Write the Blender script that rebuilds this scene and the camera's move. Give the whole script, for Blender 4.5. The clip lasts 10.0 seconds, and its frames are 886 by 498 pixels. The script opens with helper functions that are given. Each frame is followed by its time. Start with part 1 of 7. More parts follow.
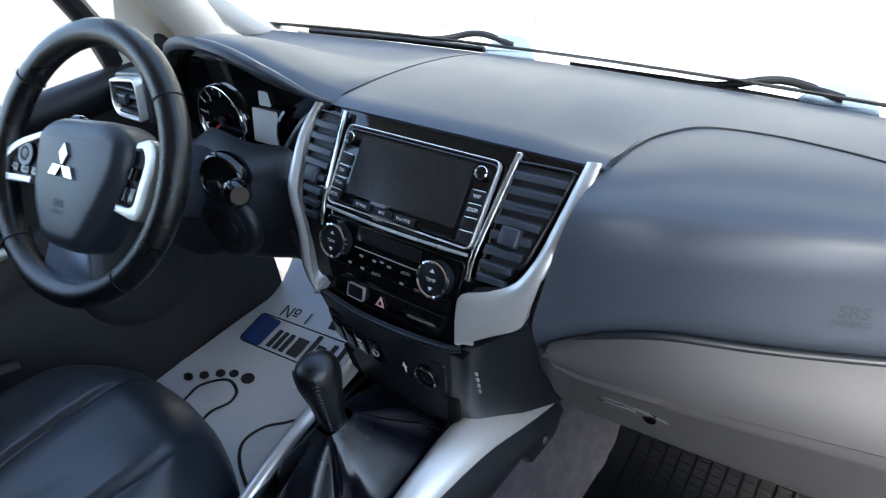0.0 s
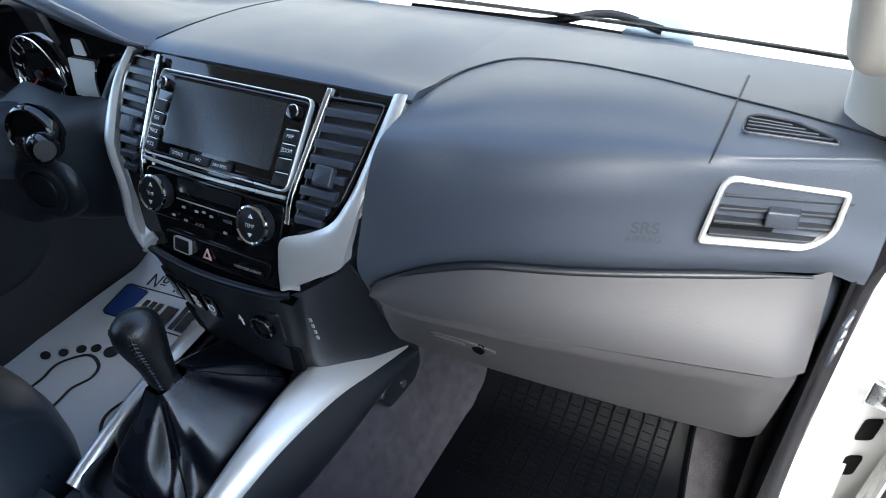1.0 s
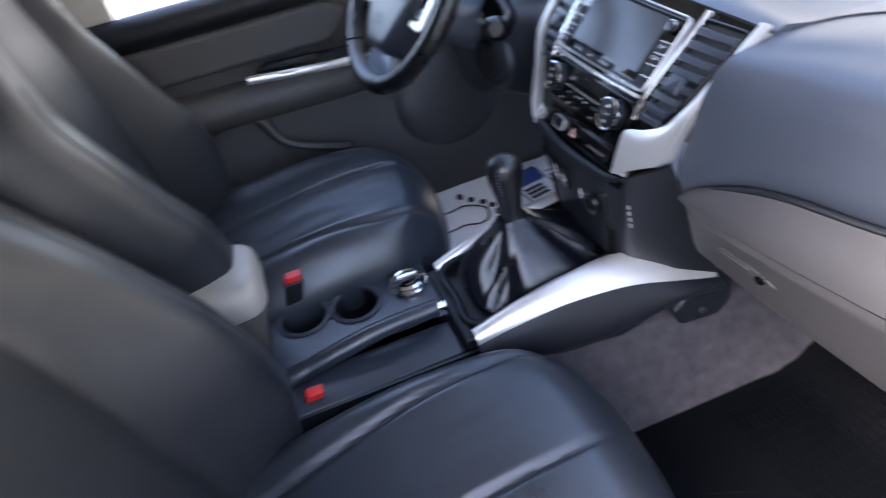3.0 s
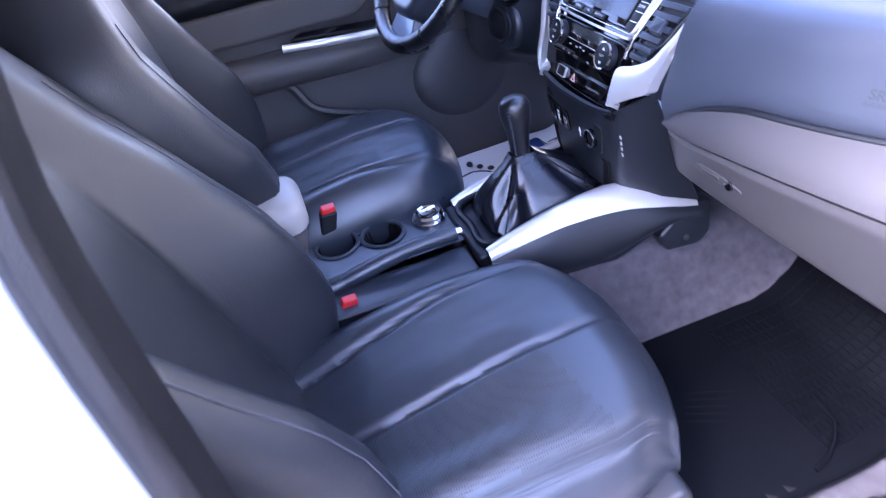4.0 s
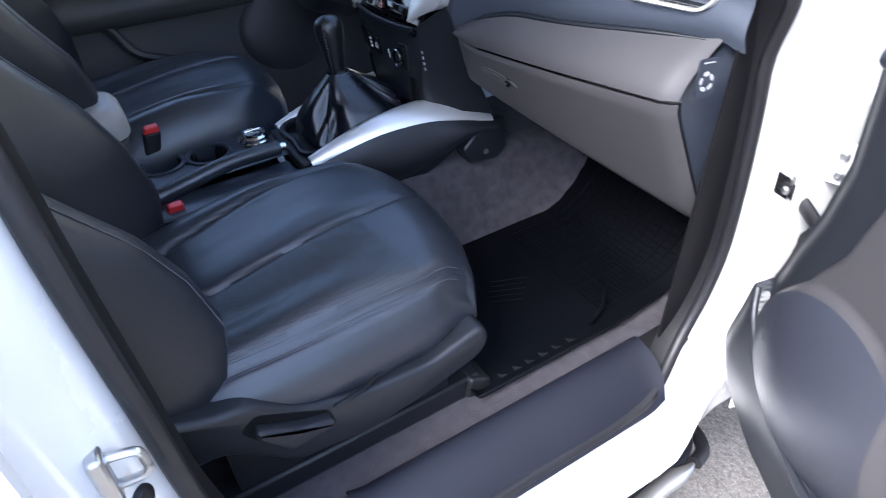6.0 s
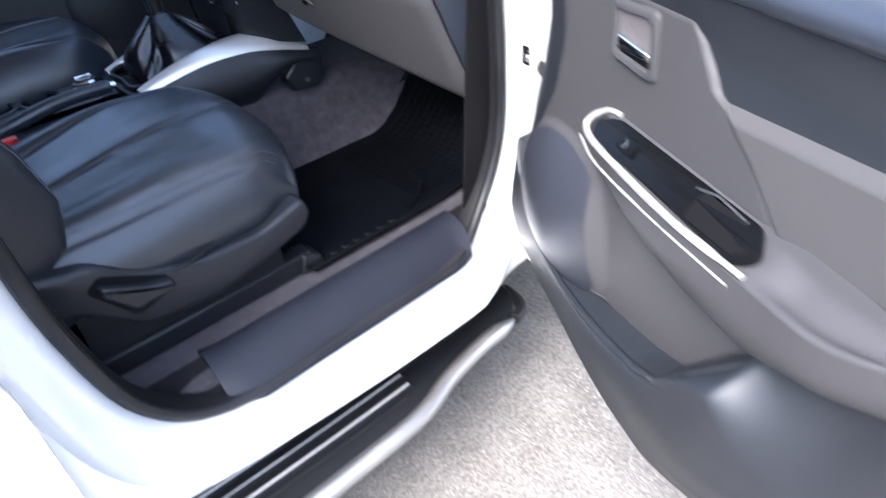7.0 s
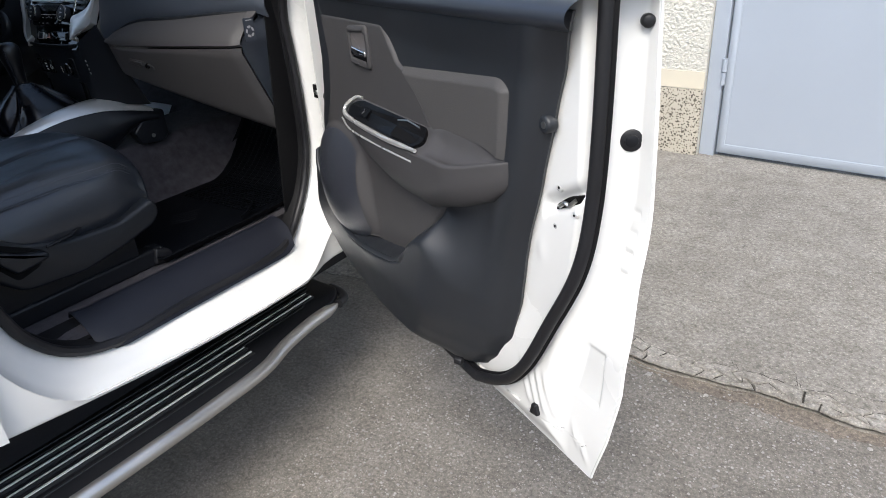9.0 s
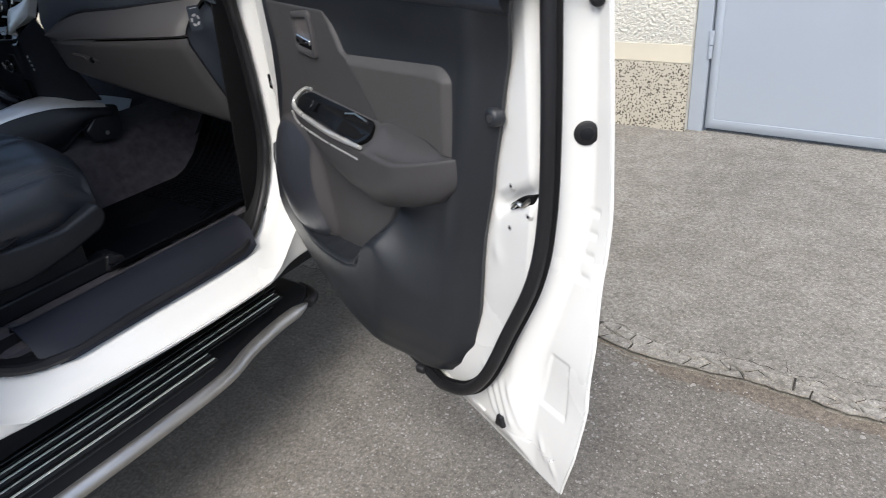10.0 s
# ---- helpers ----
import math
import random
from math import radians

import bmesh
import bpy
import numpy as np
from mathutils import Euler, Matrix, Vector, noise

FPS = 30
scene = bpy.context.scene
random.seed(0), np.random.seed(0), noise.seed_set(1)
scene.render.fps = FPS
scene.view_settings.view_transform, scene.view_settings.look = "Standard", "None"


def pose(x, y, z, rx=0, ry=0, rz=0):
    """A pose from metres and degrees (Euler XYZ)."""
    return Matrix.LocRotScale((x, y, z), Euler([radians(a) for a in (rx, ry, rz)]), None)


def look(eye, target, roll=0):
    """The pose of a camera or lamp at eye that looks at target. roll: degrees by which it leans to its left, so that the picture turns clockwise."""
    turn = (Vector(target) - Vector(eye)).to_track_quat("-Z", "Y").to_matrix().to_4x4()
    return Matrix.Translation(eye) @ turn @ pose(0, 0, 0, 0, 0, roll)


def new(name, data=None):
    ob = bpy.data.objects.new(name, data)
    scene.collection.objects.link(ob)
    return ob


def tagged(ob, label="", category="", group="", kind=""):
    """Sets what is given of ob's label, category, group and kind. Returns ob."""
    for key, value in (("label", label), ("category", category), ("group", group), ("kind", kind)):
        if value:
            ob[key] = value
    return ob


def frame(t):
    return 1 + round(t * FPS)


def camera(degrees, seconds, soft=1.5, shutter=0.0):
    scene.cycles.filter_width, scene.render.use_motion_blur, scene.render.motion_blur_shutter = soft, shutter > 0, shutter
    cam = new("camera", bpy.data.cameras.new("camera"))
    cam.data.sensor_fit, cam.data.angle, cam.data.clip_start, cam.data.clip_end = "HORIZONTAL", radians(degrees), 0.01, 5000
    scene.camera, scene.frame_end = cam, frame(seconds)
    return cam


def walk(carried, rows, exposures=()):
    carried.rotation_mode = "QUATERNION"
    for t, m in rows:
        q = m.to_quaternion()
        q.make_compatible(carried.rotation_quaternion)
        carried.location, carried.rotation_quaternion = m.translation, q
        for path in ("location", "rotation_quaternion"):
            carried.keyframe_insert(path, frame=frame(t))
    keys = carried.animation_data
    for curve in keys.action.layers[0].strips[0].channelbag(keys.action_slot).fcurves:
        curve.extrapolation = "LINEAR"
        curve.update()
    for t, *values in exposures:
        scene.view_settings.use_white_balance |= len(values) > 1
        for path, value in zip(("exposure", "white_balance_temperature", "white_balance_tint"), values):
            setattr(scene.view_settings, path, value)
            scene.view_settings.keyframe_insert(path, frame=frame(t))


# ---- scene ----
cam = camera(68.8, 10.0, soft=0.8, shutter=0.4)
PATH = [
    (0, (0.467, -0.452, 1.62), (-0.605, 0.788, 0.475), -6.6),
    (0.5, (0.507, -0.432, 1.6), (-0.471, 0.833, 0.399), -5.8),
    (1, (0.56, -0.401, 1.581), (-0.282, 0.915, 0.333), -5.1),
    (1.5, (0.571, -0.409, 1.585), (-0.277, 0.892, 0.324), -5.7),
    (2, (0.593, -0.411, 1.585), (-0.278, 0.861, 0.31), -6.7),
    (2.3, (0.629, -0.408, 1.574), (-0.272, 0.807, 0.267), -4.6),
    (2.5, (0.65, -0.412, 1.584), (-0.435, 0.623, 0.259), -7.6),
    (2.7, (0.716, -0.411, 1.566), (-0.667, 0.335, 0.329), -10.8),
    (3, (0.772, -0.434, 1.595), (-0.787, -0.099, 0.388), -12.4),
    (3.2, (0.812, -0.427, 1.599), (-0.797, -0.24, 0.426), -12.1),
    (4.3, (1.017, -0.583, 1.546), (-0.526, -0.135, 0.356), -9.5),
    (4.5, (1.057, -0.597, 1.503), (-0.458, -0.086, 0.301), -7.2),
    (5, (1.105, -0.601, 1.481), (-0.378, -0.01, 0.276), -5.4),
    (5.2, (1.117, -0.606, 1.493), (-0.354, 0.033, 0.297), -4.1),
    (6.3, (1.224, -0.588, 1.461), (-0.169, 0.262, 0.304), -4.4),
    (6.5, (1.276, -0.603, 1.448), (-0.104, 0.317, 0.33), -3.7),
    (6.8, (1.385, -0.64, 1.424), (0.099, 0.371, 0.273), -4.1),
    (7, (1.483, -0.654, 1.394), (0.256, 0.382, 0.201), -5.1),
    (7.5, (1.675, -0.766, 1.349), (0.522, 0.455, 0.263), -3.3),
    (8, (1.831, -0.925, 1.32), (0.786, 0.462, 0.327), -3.4),
    (8.5, (1.924, -0.976, 1.317), (0.85, 0.465, 0.439), -2.6),
    (9, (1.943, -0.967, 1.32), (0.9, 0.489, 0.43), -4.0),
    (9.5, (1.942, -0.945, 1.313), (0.905, 0.491, 0.385), -4.7),
    (10, (1.952, -0.854, 1.309), (0.927, 0.581, 0.366), -5.8),
]
EXPO = [(0.0, 2.85, 6250, 4), (1.0, 2.9, 6250, 4), (2.0, 2.9, 6250, 5), (2.6, 3.05, 6100, 9), (3.2, 3.75, 6700, 20), (4.3, 4.2, 5200, 34), (5.0, 3.35, 5450, 24),
        (6.3, 2.8, 5900, 12), (7.0, 2.85, 6000, 12), (7.6, 2.5, 6150, 11), (8.2, 1.6, 6400, 8), (8.6, 1.35, 6450, 7), (9.0, 1.15, 6500, 7), (10.0, 1.0, 6500, 7)]
walk(cam, [(t, look(eye, target, roll)) for t, eye, target, roll in PATH], EXPO)

# ---- light ----
world = bpy.data.worlds.new("sky")
scene.world = world
world.use_nodes = True
wn, wl = world.node_tree.nodes, world.node_tree.links
sky = wn.new("ShaderNodeTexSky")
sky.sky_type = "NISHITA"
sky.sun_disc = False
sky.sun_elevation, sky.sun_rotation = radians(49), radians(158)
sky.air_density, sky.dust_density = 1.0, 2.5
wl.new(sky.outputs["Color"], wn["Background"].inputs["Color"])
wn["Background"].inputs["Strength"].default_value = 0.15
sun_data = bpy.data.lights.new("sun", "SUN")
sun_data.energy, sun_data.angle, sun_data.color = 1.2, radians(25), (1.0, 0.96, 0.9)
sun = new("sun", sun_data)
sun.matrix_basis = look((1.5, -3.7, 4.6), (0, 0, 0))

# ---- materials ----
def material(name, base, rough=0.5, metal=0.0, coat=0.0, spec=0.5, grain=0.0, grain_size=400.0, blotch=0.12, blotch_size=6.0, emit=0.0, sheen=0.0):
    """A surface with fine relief (grain, cells per metre) and slow stains in colour and gloss."""
    m = bpy.data.materials.new(name)
    m.use_nodes = True
    nt = m.node_tree
    p = nt.nodes["Principled BSDF"]
    p.inputs["Metallic"].default_value = metal
    p.inputs["Coat Weight"].default_value = coat
    p.inputs["Coat Roughness"].default_value = 0.04
    p.inputs["Specular IOR Level"].default_value = spec
    p.inputs["Sheen Weight"].default_value = sheen
    tc = nt.nodes.new("ShaderNodeTexCoord")
    n1 = nt.nodes.new("ShaderNodeTexNoise")
    n1.inputs["Scale"].default_value = blotch_size
    n1.inputs["Detail"].default_value = 6
    nt.links.new(tc.outputs["Object"], n1.inputs["Vector"])
    mix = nt.nodes.new("ShaderNodeMix")
    mix.data_type = "RGBA"
    mix.inputs["A"].default_value = (*[c * (1 - blotch) for c in base], 1)
    mix.inputs["B"].default_value = (*[min(1, c * (1 + blotch)) for c in base], 1)
    nt.links.new(n1.outputs["Fac"], mix.inputs["Factor"])
    nt.links.new(mix.outputs["Result"], p.inputs["Base Color"])
    mr = nt.nodes.new("ShaderNodeMapRange")
    mr.inputs["From Min"].default_value, mr.inputs["From Max"].default_value = 0.3, 0.7
    mr.inputs["To Min"].default_value, mr.inputs["To Max"].default_value = max(0.02, rough - 0.06), min(1, rough + 0.06)
    nt.links.new(n1.outputs["Fac"], mr.inputs["Value"])
    nt.links.new(mr.outputs["Result"], p.inputs["Roughness"])
    if grain:
        n2 = nt.nodes.new("ShaderNodeTexNoise")
        n2.inputs["Scale"].default_value = grain_size
        n2.inputs["Detail"].default_value = 3
        nt.links.new(tc.outputs["Object"], n2.inputs["Vector"])
        b = nt.nodes.new("ShaderNodeBump")
        b.inputs["Strength"].default_value = grain
        b.inputs["Distance"].default_value = 0.001
        nt.links.new(n2.outputs["Fac"], b.inputs["Height"])
        nt.links.new(b.outputs["Normal"], p.inputs["Normal"])
    if emit:
        p.inputs["Emission Color"].default_value = (*base, 1)
        p.inputs["Emission Strength"].default_value = emit
    return m


DASH = material("dark_soft_plastic", (0.024, 0.029, 0.040), 0.40, grain=0.16, grain_size=700, spec=0.6)
PADDING = material("soft_charcoal_padding", (0.048, 0.057, 0.075), 0.42, grain=0.16, grain_size=700, spec=0.48)
HOUSE = material("dark_console_plastic", (0.010, 0.0118, 0.0155), 0.40, grain=0.2, grain_size=700, spec=0.42)
TRIM = material("dark_door_trim", (0.0165, 0.0188, 0.0235), 0.44, grain=0.16, grain_size=700, spec=0.55)
DARK = material("black_hard_plastic", (0.0075, 0.0082, 0.0105), 0.45, grain=0.3, grain_size=800, spec=0.3)
SCUFF = material("scuffed_sill_plastic", (0.0088, 0.0102, 0.0165), 0.5, grain=0.25, grain_size=700, spec=0.32, blotch=0.3)
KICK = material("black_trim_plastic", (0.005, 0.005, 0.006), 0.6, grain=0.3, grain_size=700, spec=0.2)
GREY = material("warm_grey_plastic", (0.053, 0.051, 0.053), 0.52, spec=0.3, grain=0.12, grain_size=700, blotch=0.05)
CLOTH = material("grey_trim_vinyl", (0.060, 0.057, 0.057), 0.6, grain=0.5, grain_size=500, blotch=0.06)
BEIGE = material("pale_beige_trim", (0.64, 0.60, 0.53), 0.7, grain=0.3, blotch=0.05)
SILVER = material("satin_silver_paint", (0.66, 0.645, 0.62), 0.32, metal=0.65, blotch=0.04)
CHROME = material("chrome", (0.8, 0.8, 0.8), 0.08, metal=1.0, blotch=0.03)
PIANO = material("gloss_black_plastic", (0.003, 0.003, 0.0035), 0.07, coat=0.25, spec=0.35, blotch=0.1)
LEATHER = material("black_leather", (0.0185, 0.0225, 0.0300), 0.37, grain=0.2, grain_size=320, spec=0.66, blotch=0.2)
# darker, duller copy of black_leather: the backrests' shade put into the colour
LEATHER_SHADED = material("shaded_black_leather", (0.0118, 0.0145, 0.0200), 0.44, grain=0.25, grain_size=320, spec=0.44, blotch=0.2)
STITCH = material("grey_thread", (0.065, 0.07, 0.085), 0.7)
SATIN = material("satin_black_plastic", (0.004, 0.004, 0.0045), 0.22, spec=0.12)
BRUSHED = material("brushed_steel_tube", (0.48, 0.475, 0.47), 0.36, metal=0.9, grain=0.3, grain_size=90, blotch=0.15)
WHITE = material("white_car_paint", (0.74, 0.74, 0.73), 0.25, coat=0.8, blotch=0.015)
RUBBER = material("black_rubber", (0.007, 0.007, 0.009), 0.5, grain=0.3, grain_size=500)
CARPET = material("grey_carpet", (0.052, 0.049, 0.056), 0.95, grain=1.0, grain_size=500, blotch=0.6, blotch_size=45, sheen=0.05, spec=0.1)
MATRUBBER = material("mat_rubber", (0.0022, 0.0027, 0.004), 0.45, grain=0.3, grain_size=500, spec=0.10)
# near-black that puts the shade of holes and recesses into the colour
HOLE_SHADE = material("recess_shade_black", (0.003, 0.003, 0.0035), 0.8, spec=0.15)
GAITER = material("gaiter_leather", (0.0035, 0.0042, 0.0075), 0.28, grain=0.12, grain_size=300, spec=0.55)
KNOB = material("knob_leather", (0.005, 0.0055, 0.007), 0.28, grain=0.5, grain_size=520, spec=0.55)
PAPER = material("white_paper", (0.84, 0.88, 0.93), 0.75, blotch=0.04)
INK = material("black_print", (0.02, 0.02, 0.025), 0.7)
BLUEINK = material("blue_print", (0.02, 0.07, 0.3), 0.7)
MARK = material("white_print", (0.75, 0.75, 0.75), 0.6)
DIMMARK = material("grey_print", (0.3, 0.3, 0.3), 0.6)
RED = material("red_plastic", (0.55, 0.02, 0.02), 0.4)
STEEL = material("bare_steel", (0.55, 0.55, 0.54), 0.3, metal=1.0)
SCREEN = material("dark_display_glass", (0.012, 0.013, 0.014), 0.22, spec=0.6, blotch=0.03)
LCD = material("pale_display", (0.62, 0.62, 0.6), 0.35, blotch=0.03)
GLASSY = material("blue_grey_plastic", (0.2, 0.26, 0.33), 0.5)


def glass(name, tint=(1, 1, 1), rough=0.0):
    m = bpy.data.materials.new(name)
    m.use_nodes = True
    nt = m.node_tree
    nt.nodes.remove(nt.nodes["Principled BSDF"])
    tr, gl, mx, lw, pw, sc = (nt.nodes.new("ShaderNode" + k) for k in ("BsdfTransparent", "BsdfGlossy", "MixShader", "LayerWeight", "Math", "MapRange"))
    tr.inputs["Color"].default_value = (*tint, 1)
    gl.inputs["Roughness"].default_value = rough
    lw.inputs["Blend"].default_value = 0.5
    pw.operation = "POWER"
    pw.inputs[1].default_value = 4.0
    sc.inputs["To Min"].default_value, sc.inputs["To Max"].default_value = 0.04, 0.5
    nt.links.new(lw.outputs["Facing"], pw.inputs[0])
    nt.links.new(pw.outputs[0], sc.inputs["Value"])
    nt.links.new(sc.outputs[0], mx.inputs[0])
    nt.links.new(tr.outputs[0], mx.inputs[1])
    nt.links.new(gl.outputs[0], mx.inputs[2])
    nt.links.new(mx.outputs[0], nt.nodes["Material Output"].inputs["Surface"])
    return m


GLASS = glass("clear_glass", (0.93, 0.96, 0.95))
TINTED = glass("dark_tinted_glass", (0.12, 0.13, 0.13))


# ---- building tools ----
def thing(name, label, category, at=(0, 0, 0), group="", kind=""):
    return tagged(place(new(name), at), label, category, group, kind)


def place(ob, at):
    ob.location = at
    return ob


def part(name, bm, mat, parent=None, label="", smooth=45, bevel=0.0, segs=2, subsurf=0):
    bmesh.ops.recalc_face_normals(bm, faces=bm.faces)
    me = bpy.data.meshes.new(name)
    bm.to_mesh(me)
    bm.free()
    me.materials.append(mat)
    ob = new(name, me)
    if parent:
        ob.parent = parent
        if not parent.parent:
            ob.matrix_parent_inverse = Matrix.Translation(-Vector(parent.location))
    if smooth:
        for f in me.polygons:
            f.use_smooth = True
        me.set_sharp_from_angle(angle=radians(smooth))
    if bevel:
        b = ob.modifiers.new("bevel", "BEVEL")
        b.width, b.segments, b.limit_method, b.angle_limit = bevel, segs, "ANGLE", radians(40)
    if subsurf:
        s = ob.modifiers.new("subsurf", "SUBSURF")
        s.levels = s.render_levels = subsurf
    if label:
        ob["label"] = label
    return ob


def box(x0, x1, y0, y1, z0, z1, bm=None):
    bm = bm or bmesh.new()
    v = [bm.verts.new((x, y, z)) for x in (x0, x1) for y in (y0, y1) for z in (z0, z1)]
    for f in ((0, 1, 3, 2), (4, 6, 7, 5), (0, 4, 5, 1), (2, 3, 7, 6), (0, 2, 6, 4), (1, 5, 7, 3)):
        bm.faces.new([v[i] for i in f])
    return bm


def rings(rows, closed=True, caps=True, bm=None):
    """Skin through rows of points, all of one length."""
    bm = bm or bmesh.new()
    vs = [[bm.verts.new(p) for p in row] for row in rows]
    n = len(rows[0])
    for a, b in zip(vs, vs[1:]):
        for i in range(n if closed else n - 1):
            j = (i + 1) % n
            bm.faces.new((a[i], a[j], b[j], b[i]))
    if caps and closed:
        bm.faces.new(vs[0][::-1])
        bm.faces.new(vs[-1])
    return bm


def sheet(f, nu, nv, thick=0.0, bm=None):
    """A grid skin f(u, v), u and v in 0..1; with thick it gets a back, set off by f's third value or along its normal."""
    bm = bm or bmesh.new()
    pts = [[Vector(f(i / nu, j / nv)) for j in range(nv + 1)] for i in range(nu + 1)]
    vs = [[bm.verts.new(p) for p in row] for row in pts]
    for i in range(nu):
        for j in range(nv):
            bm.faces.new((vs[i][j], vs[i + 1][j], vs[i + 1][j + 1], vs[i][j + 1]))
    if thick:
        bk = []
        for i in range(nu + 1):
            row = []
            for j in range(nv + 1):
                du = pts[min(i + 1, nu)][j] - pts[max(i - 1, 0)][j]
                dv = pts[i][min(j + 1, nv)] - pts[i][max(j - 1, 0)]
                row.append(bm.verts.new(pts[i][j] - thick * du.cross(dv).normalized()))
            bk.append(row)
        for i in range(nu):
            for j in range(nv):
                bm.faces.new((bk[i][j], bk[i][j + 1], bk[i + 1][j + 1], bk[i + 1][j]))
        edge = [(i, 0) for i in range(nu)] + [(nu, j) for j in range(nv)] + [(i, nv) for i in range(nu, 0, -1)] + [(0, j) for j in range(nv, 0, -1)]
        for (a, b), (c, d) in zip(edge, edge[1:] + edge[:1]):
            bm.faces.new((vs[a][b], bk[a][b], bk[c][d], vs[c][d]))
    return bm


def spline(pts, n=8, closed=False):
    """A smooth line through points."""
    ps = [Vector(p) for p in pts]
    out, k = [], len(ps)
    for i in range(k if closed else k - 1):
        p1, p2 = ps[i], ps[(i + 1) % k]
        p0 = ps[i - 1] if closed or i else p1 - (p2 - p1)
        p3 = ps[(i + 2) % k] if closed or i + 2 < k else p2 + (p2 - p1)
        for s in range(n):
            t = s / n
            out.append(0.5 * (2 * p1 + (p2 - p0) * t + (2 * p0 - 5 * p1 + 4 * p2 - p3) * t * t + (3 * p1 - p0 - 3 * p2 + p3) * t ** 3))
    if not closed:
        out.append(ps[-1])
    return out


def tube(path, r, n=8, closed=False, flat=1.0, up=(0, 0, 1), bm=None):
    """A round or flattened bar along points; r a number or one per point."""
    ps = [Vector(p) for p in path]
    k = len(ps)
    rows = []
    for i, p in enumerate(ps):
        d = (ps[(i + 1) % k] - ps[i - 1]) if closed else ps[min(i + 1, k - 1)] - ps[max(i - 1, 0)]
        d.normalize()
        a = d.cross(Vector(up))
        a = a.normalized() if a.length > 1e-4 else d.orthogonal().normalized()
        b = a.cross(d)
        ri = r[i] if isinstance(r, (list, tuple)) else r
        rows.append([p + ri * (a * math.cos(6.28319 * j / n) + b * flat * math.sin(6.28319 * j / n)) for j in range(n)])
    if closed:
        rows.append(rows[0])
    return rings(rows, caps=not closed, bm=bm)


def rounded(pts, r, n=4):
    """A 2D outline with its corners rounded; r a number or one per corner."""
    out, k = [], len(pts)
    for i, p in enumerate(pts):
        p, a, b = Vector(p), Vector(pts[i - 1]), Vector(pts[(i + 1) % k])
        ri = r[i] if isinstance(r, (list, tuple)) else r
        la, lb = (a - p).length, (b - p).length
        d = min(ri, la * 0.48, lb * 0.48)
        if d < 1e-5:
            out.append(p)
            continue
        s, e = p + (a - p) / la * d, p + (b - p) / lb * d
        for j in range(n + 1):
            t = j / n
            out.append((1 - t) ** 2 * s + 2 * t * (1 - t) * p + t * t * e)
    return [tuple(q) for q in out]


def inset(pts, d):
    """A 2D outline drawn in by d."""
    area = sum(a[0] * b[1] - b[0] * a[1] for a, b in zip(pts, pts[1:] + pts[:1]))
    s = 1 if area > 0 else -1
    out, k = [], len(pts)
    for i in range(k):
        p, a, b = Vector(pts[i]), Vector(pts[i - 1]), Vector(pts[(i + 1) % k])
        e, f = (p - a), (b - p)
        e = e.normalized() if e.length > 1e-7 else f.normalized()
        f = f.normalized() if f.length > 1e-7 else e
        n = Vector((-e.y, e.x)) + Vector((-f.y, f.x))
        n = n.normalized() / max(0.5, (1 + e.dot(f)) / 2) ** 0.5 if n.length > 1e-5 else Vector((0, 0))
        out.append(tuple(p + s * d * n))
    return out


def plate(outline, f, h0, h1, edge=0.0, steps=3, bm=None, hole=None):
    """An outline in (u, v), mapped by f(u, v, h), from depth h0 to height h1 with a rounded rim."""
    levels = [(0.0, h0)]
    if edge:
        for i in range(steps + 1):
            a = math.pi / 2 * i / steps
            levels.append((edge * (1 - math.cos(a)), h1 - edge * (1 - math.sin(a)) if h1 > h0 else h1 + edge * (1 - math.sin(a))))
    else:
        levels.append((0.0, h1))
    rows = [[f(u, v, h) for u, v in (inset(outline, d) if d else outline)] for d, h in levels]
    bm = rings(rows, bm=bm)
    return bm


def frame_plate(outer, inner, f, h0, h1, edge=0.0, bm=None):
    """A ring between two outlines of the same number of points."""
    o2, i2 = (inset(outer, edge), inset(inner, -edge)) if edge else (outer, inner)
    rows = [[f(u, v, h0) for u, v in outer], [f(u, v, h1 - edge) for u, v in outer], [f(u, v, h1) for u, v in o2],
            [f(u, v, h1) for u, v in i2], [f(u, v, h1 - edge) for u, v in inner], [f(u, v, h0) for u, v in inner]]
    rows.append(rows[0])
    return rings(rows, caps=False, bm=bm)


def disc(c, axis, r, h, n=24, edge=0.0, bm=None):
    """A round button: centre of its foot, the way it faces, radius and height."""
    a = Vector(axis).normalized()
    x = a.orthogonal().normalized()
    y = a.cross(x)
    c = Vector(c)
    prof = [(r, 0), (r, h - edge), (r - edge * 0.4, h - edge * 0.3), (r - edge, h)] if edge else [(r, 0), (r, h)]
    return rings([[c + a * hh + rr * (x * math.cos(6.28319 * i / n) + y * math.sin(6.28319 * i / n)) for i in range(n)] for rr, hh in prof], bm=bm)


def hoop(c, axis, r0, r1, h, n=28, bm=None):
    a = Vector(axis).normalized()
    x = a.orthogonal().normalized()
    y = a.cross(x)
    c = Vector(c)
    m = (r0 + r1) / 2
    prof = [(r0, 0), (r0, h * 0.7), (m, h), (r1, h * 0.7), (r1, 0), (r0, 0)]
    return rings([[c + a * hh + rr * (x * math.cos(6.28319 * i / n) + y * math.sin(6.28319 * i / n)) for i in range(n)] for rr, hh in prof], caps=False, bm=bm)


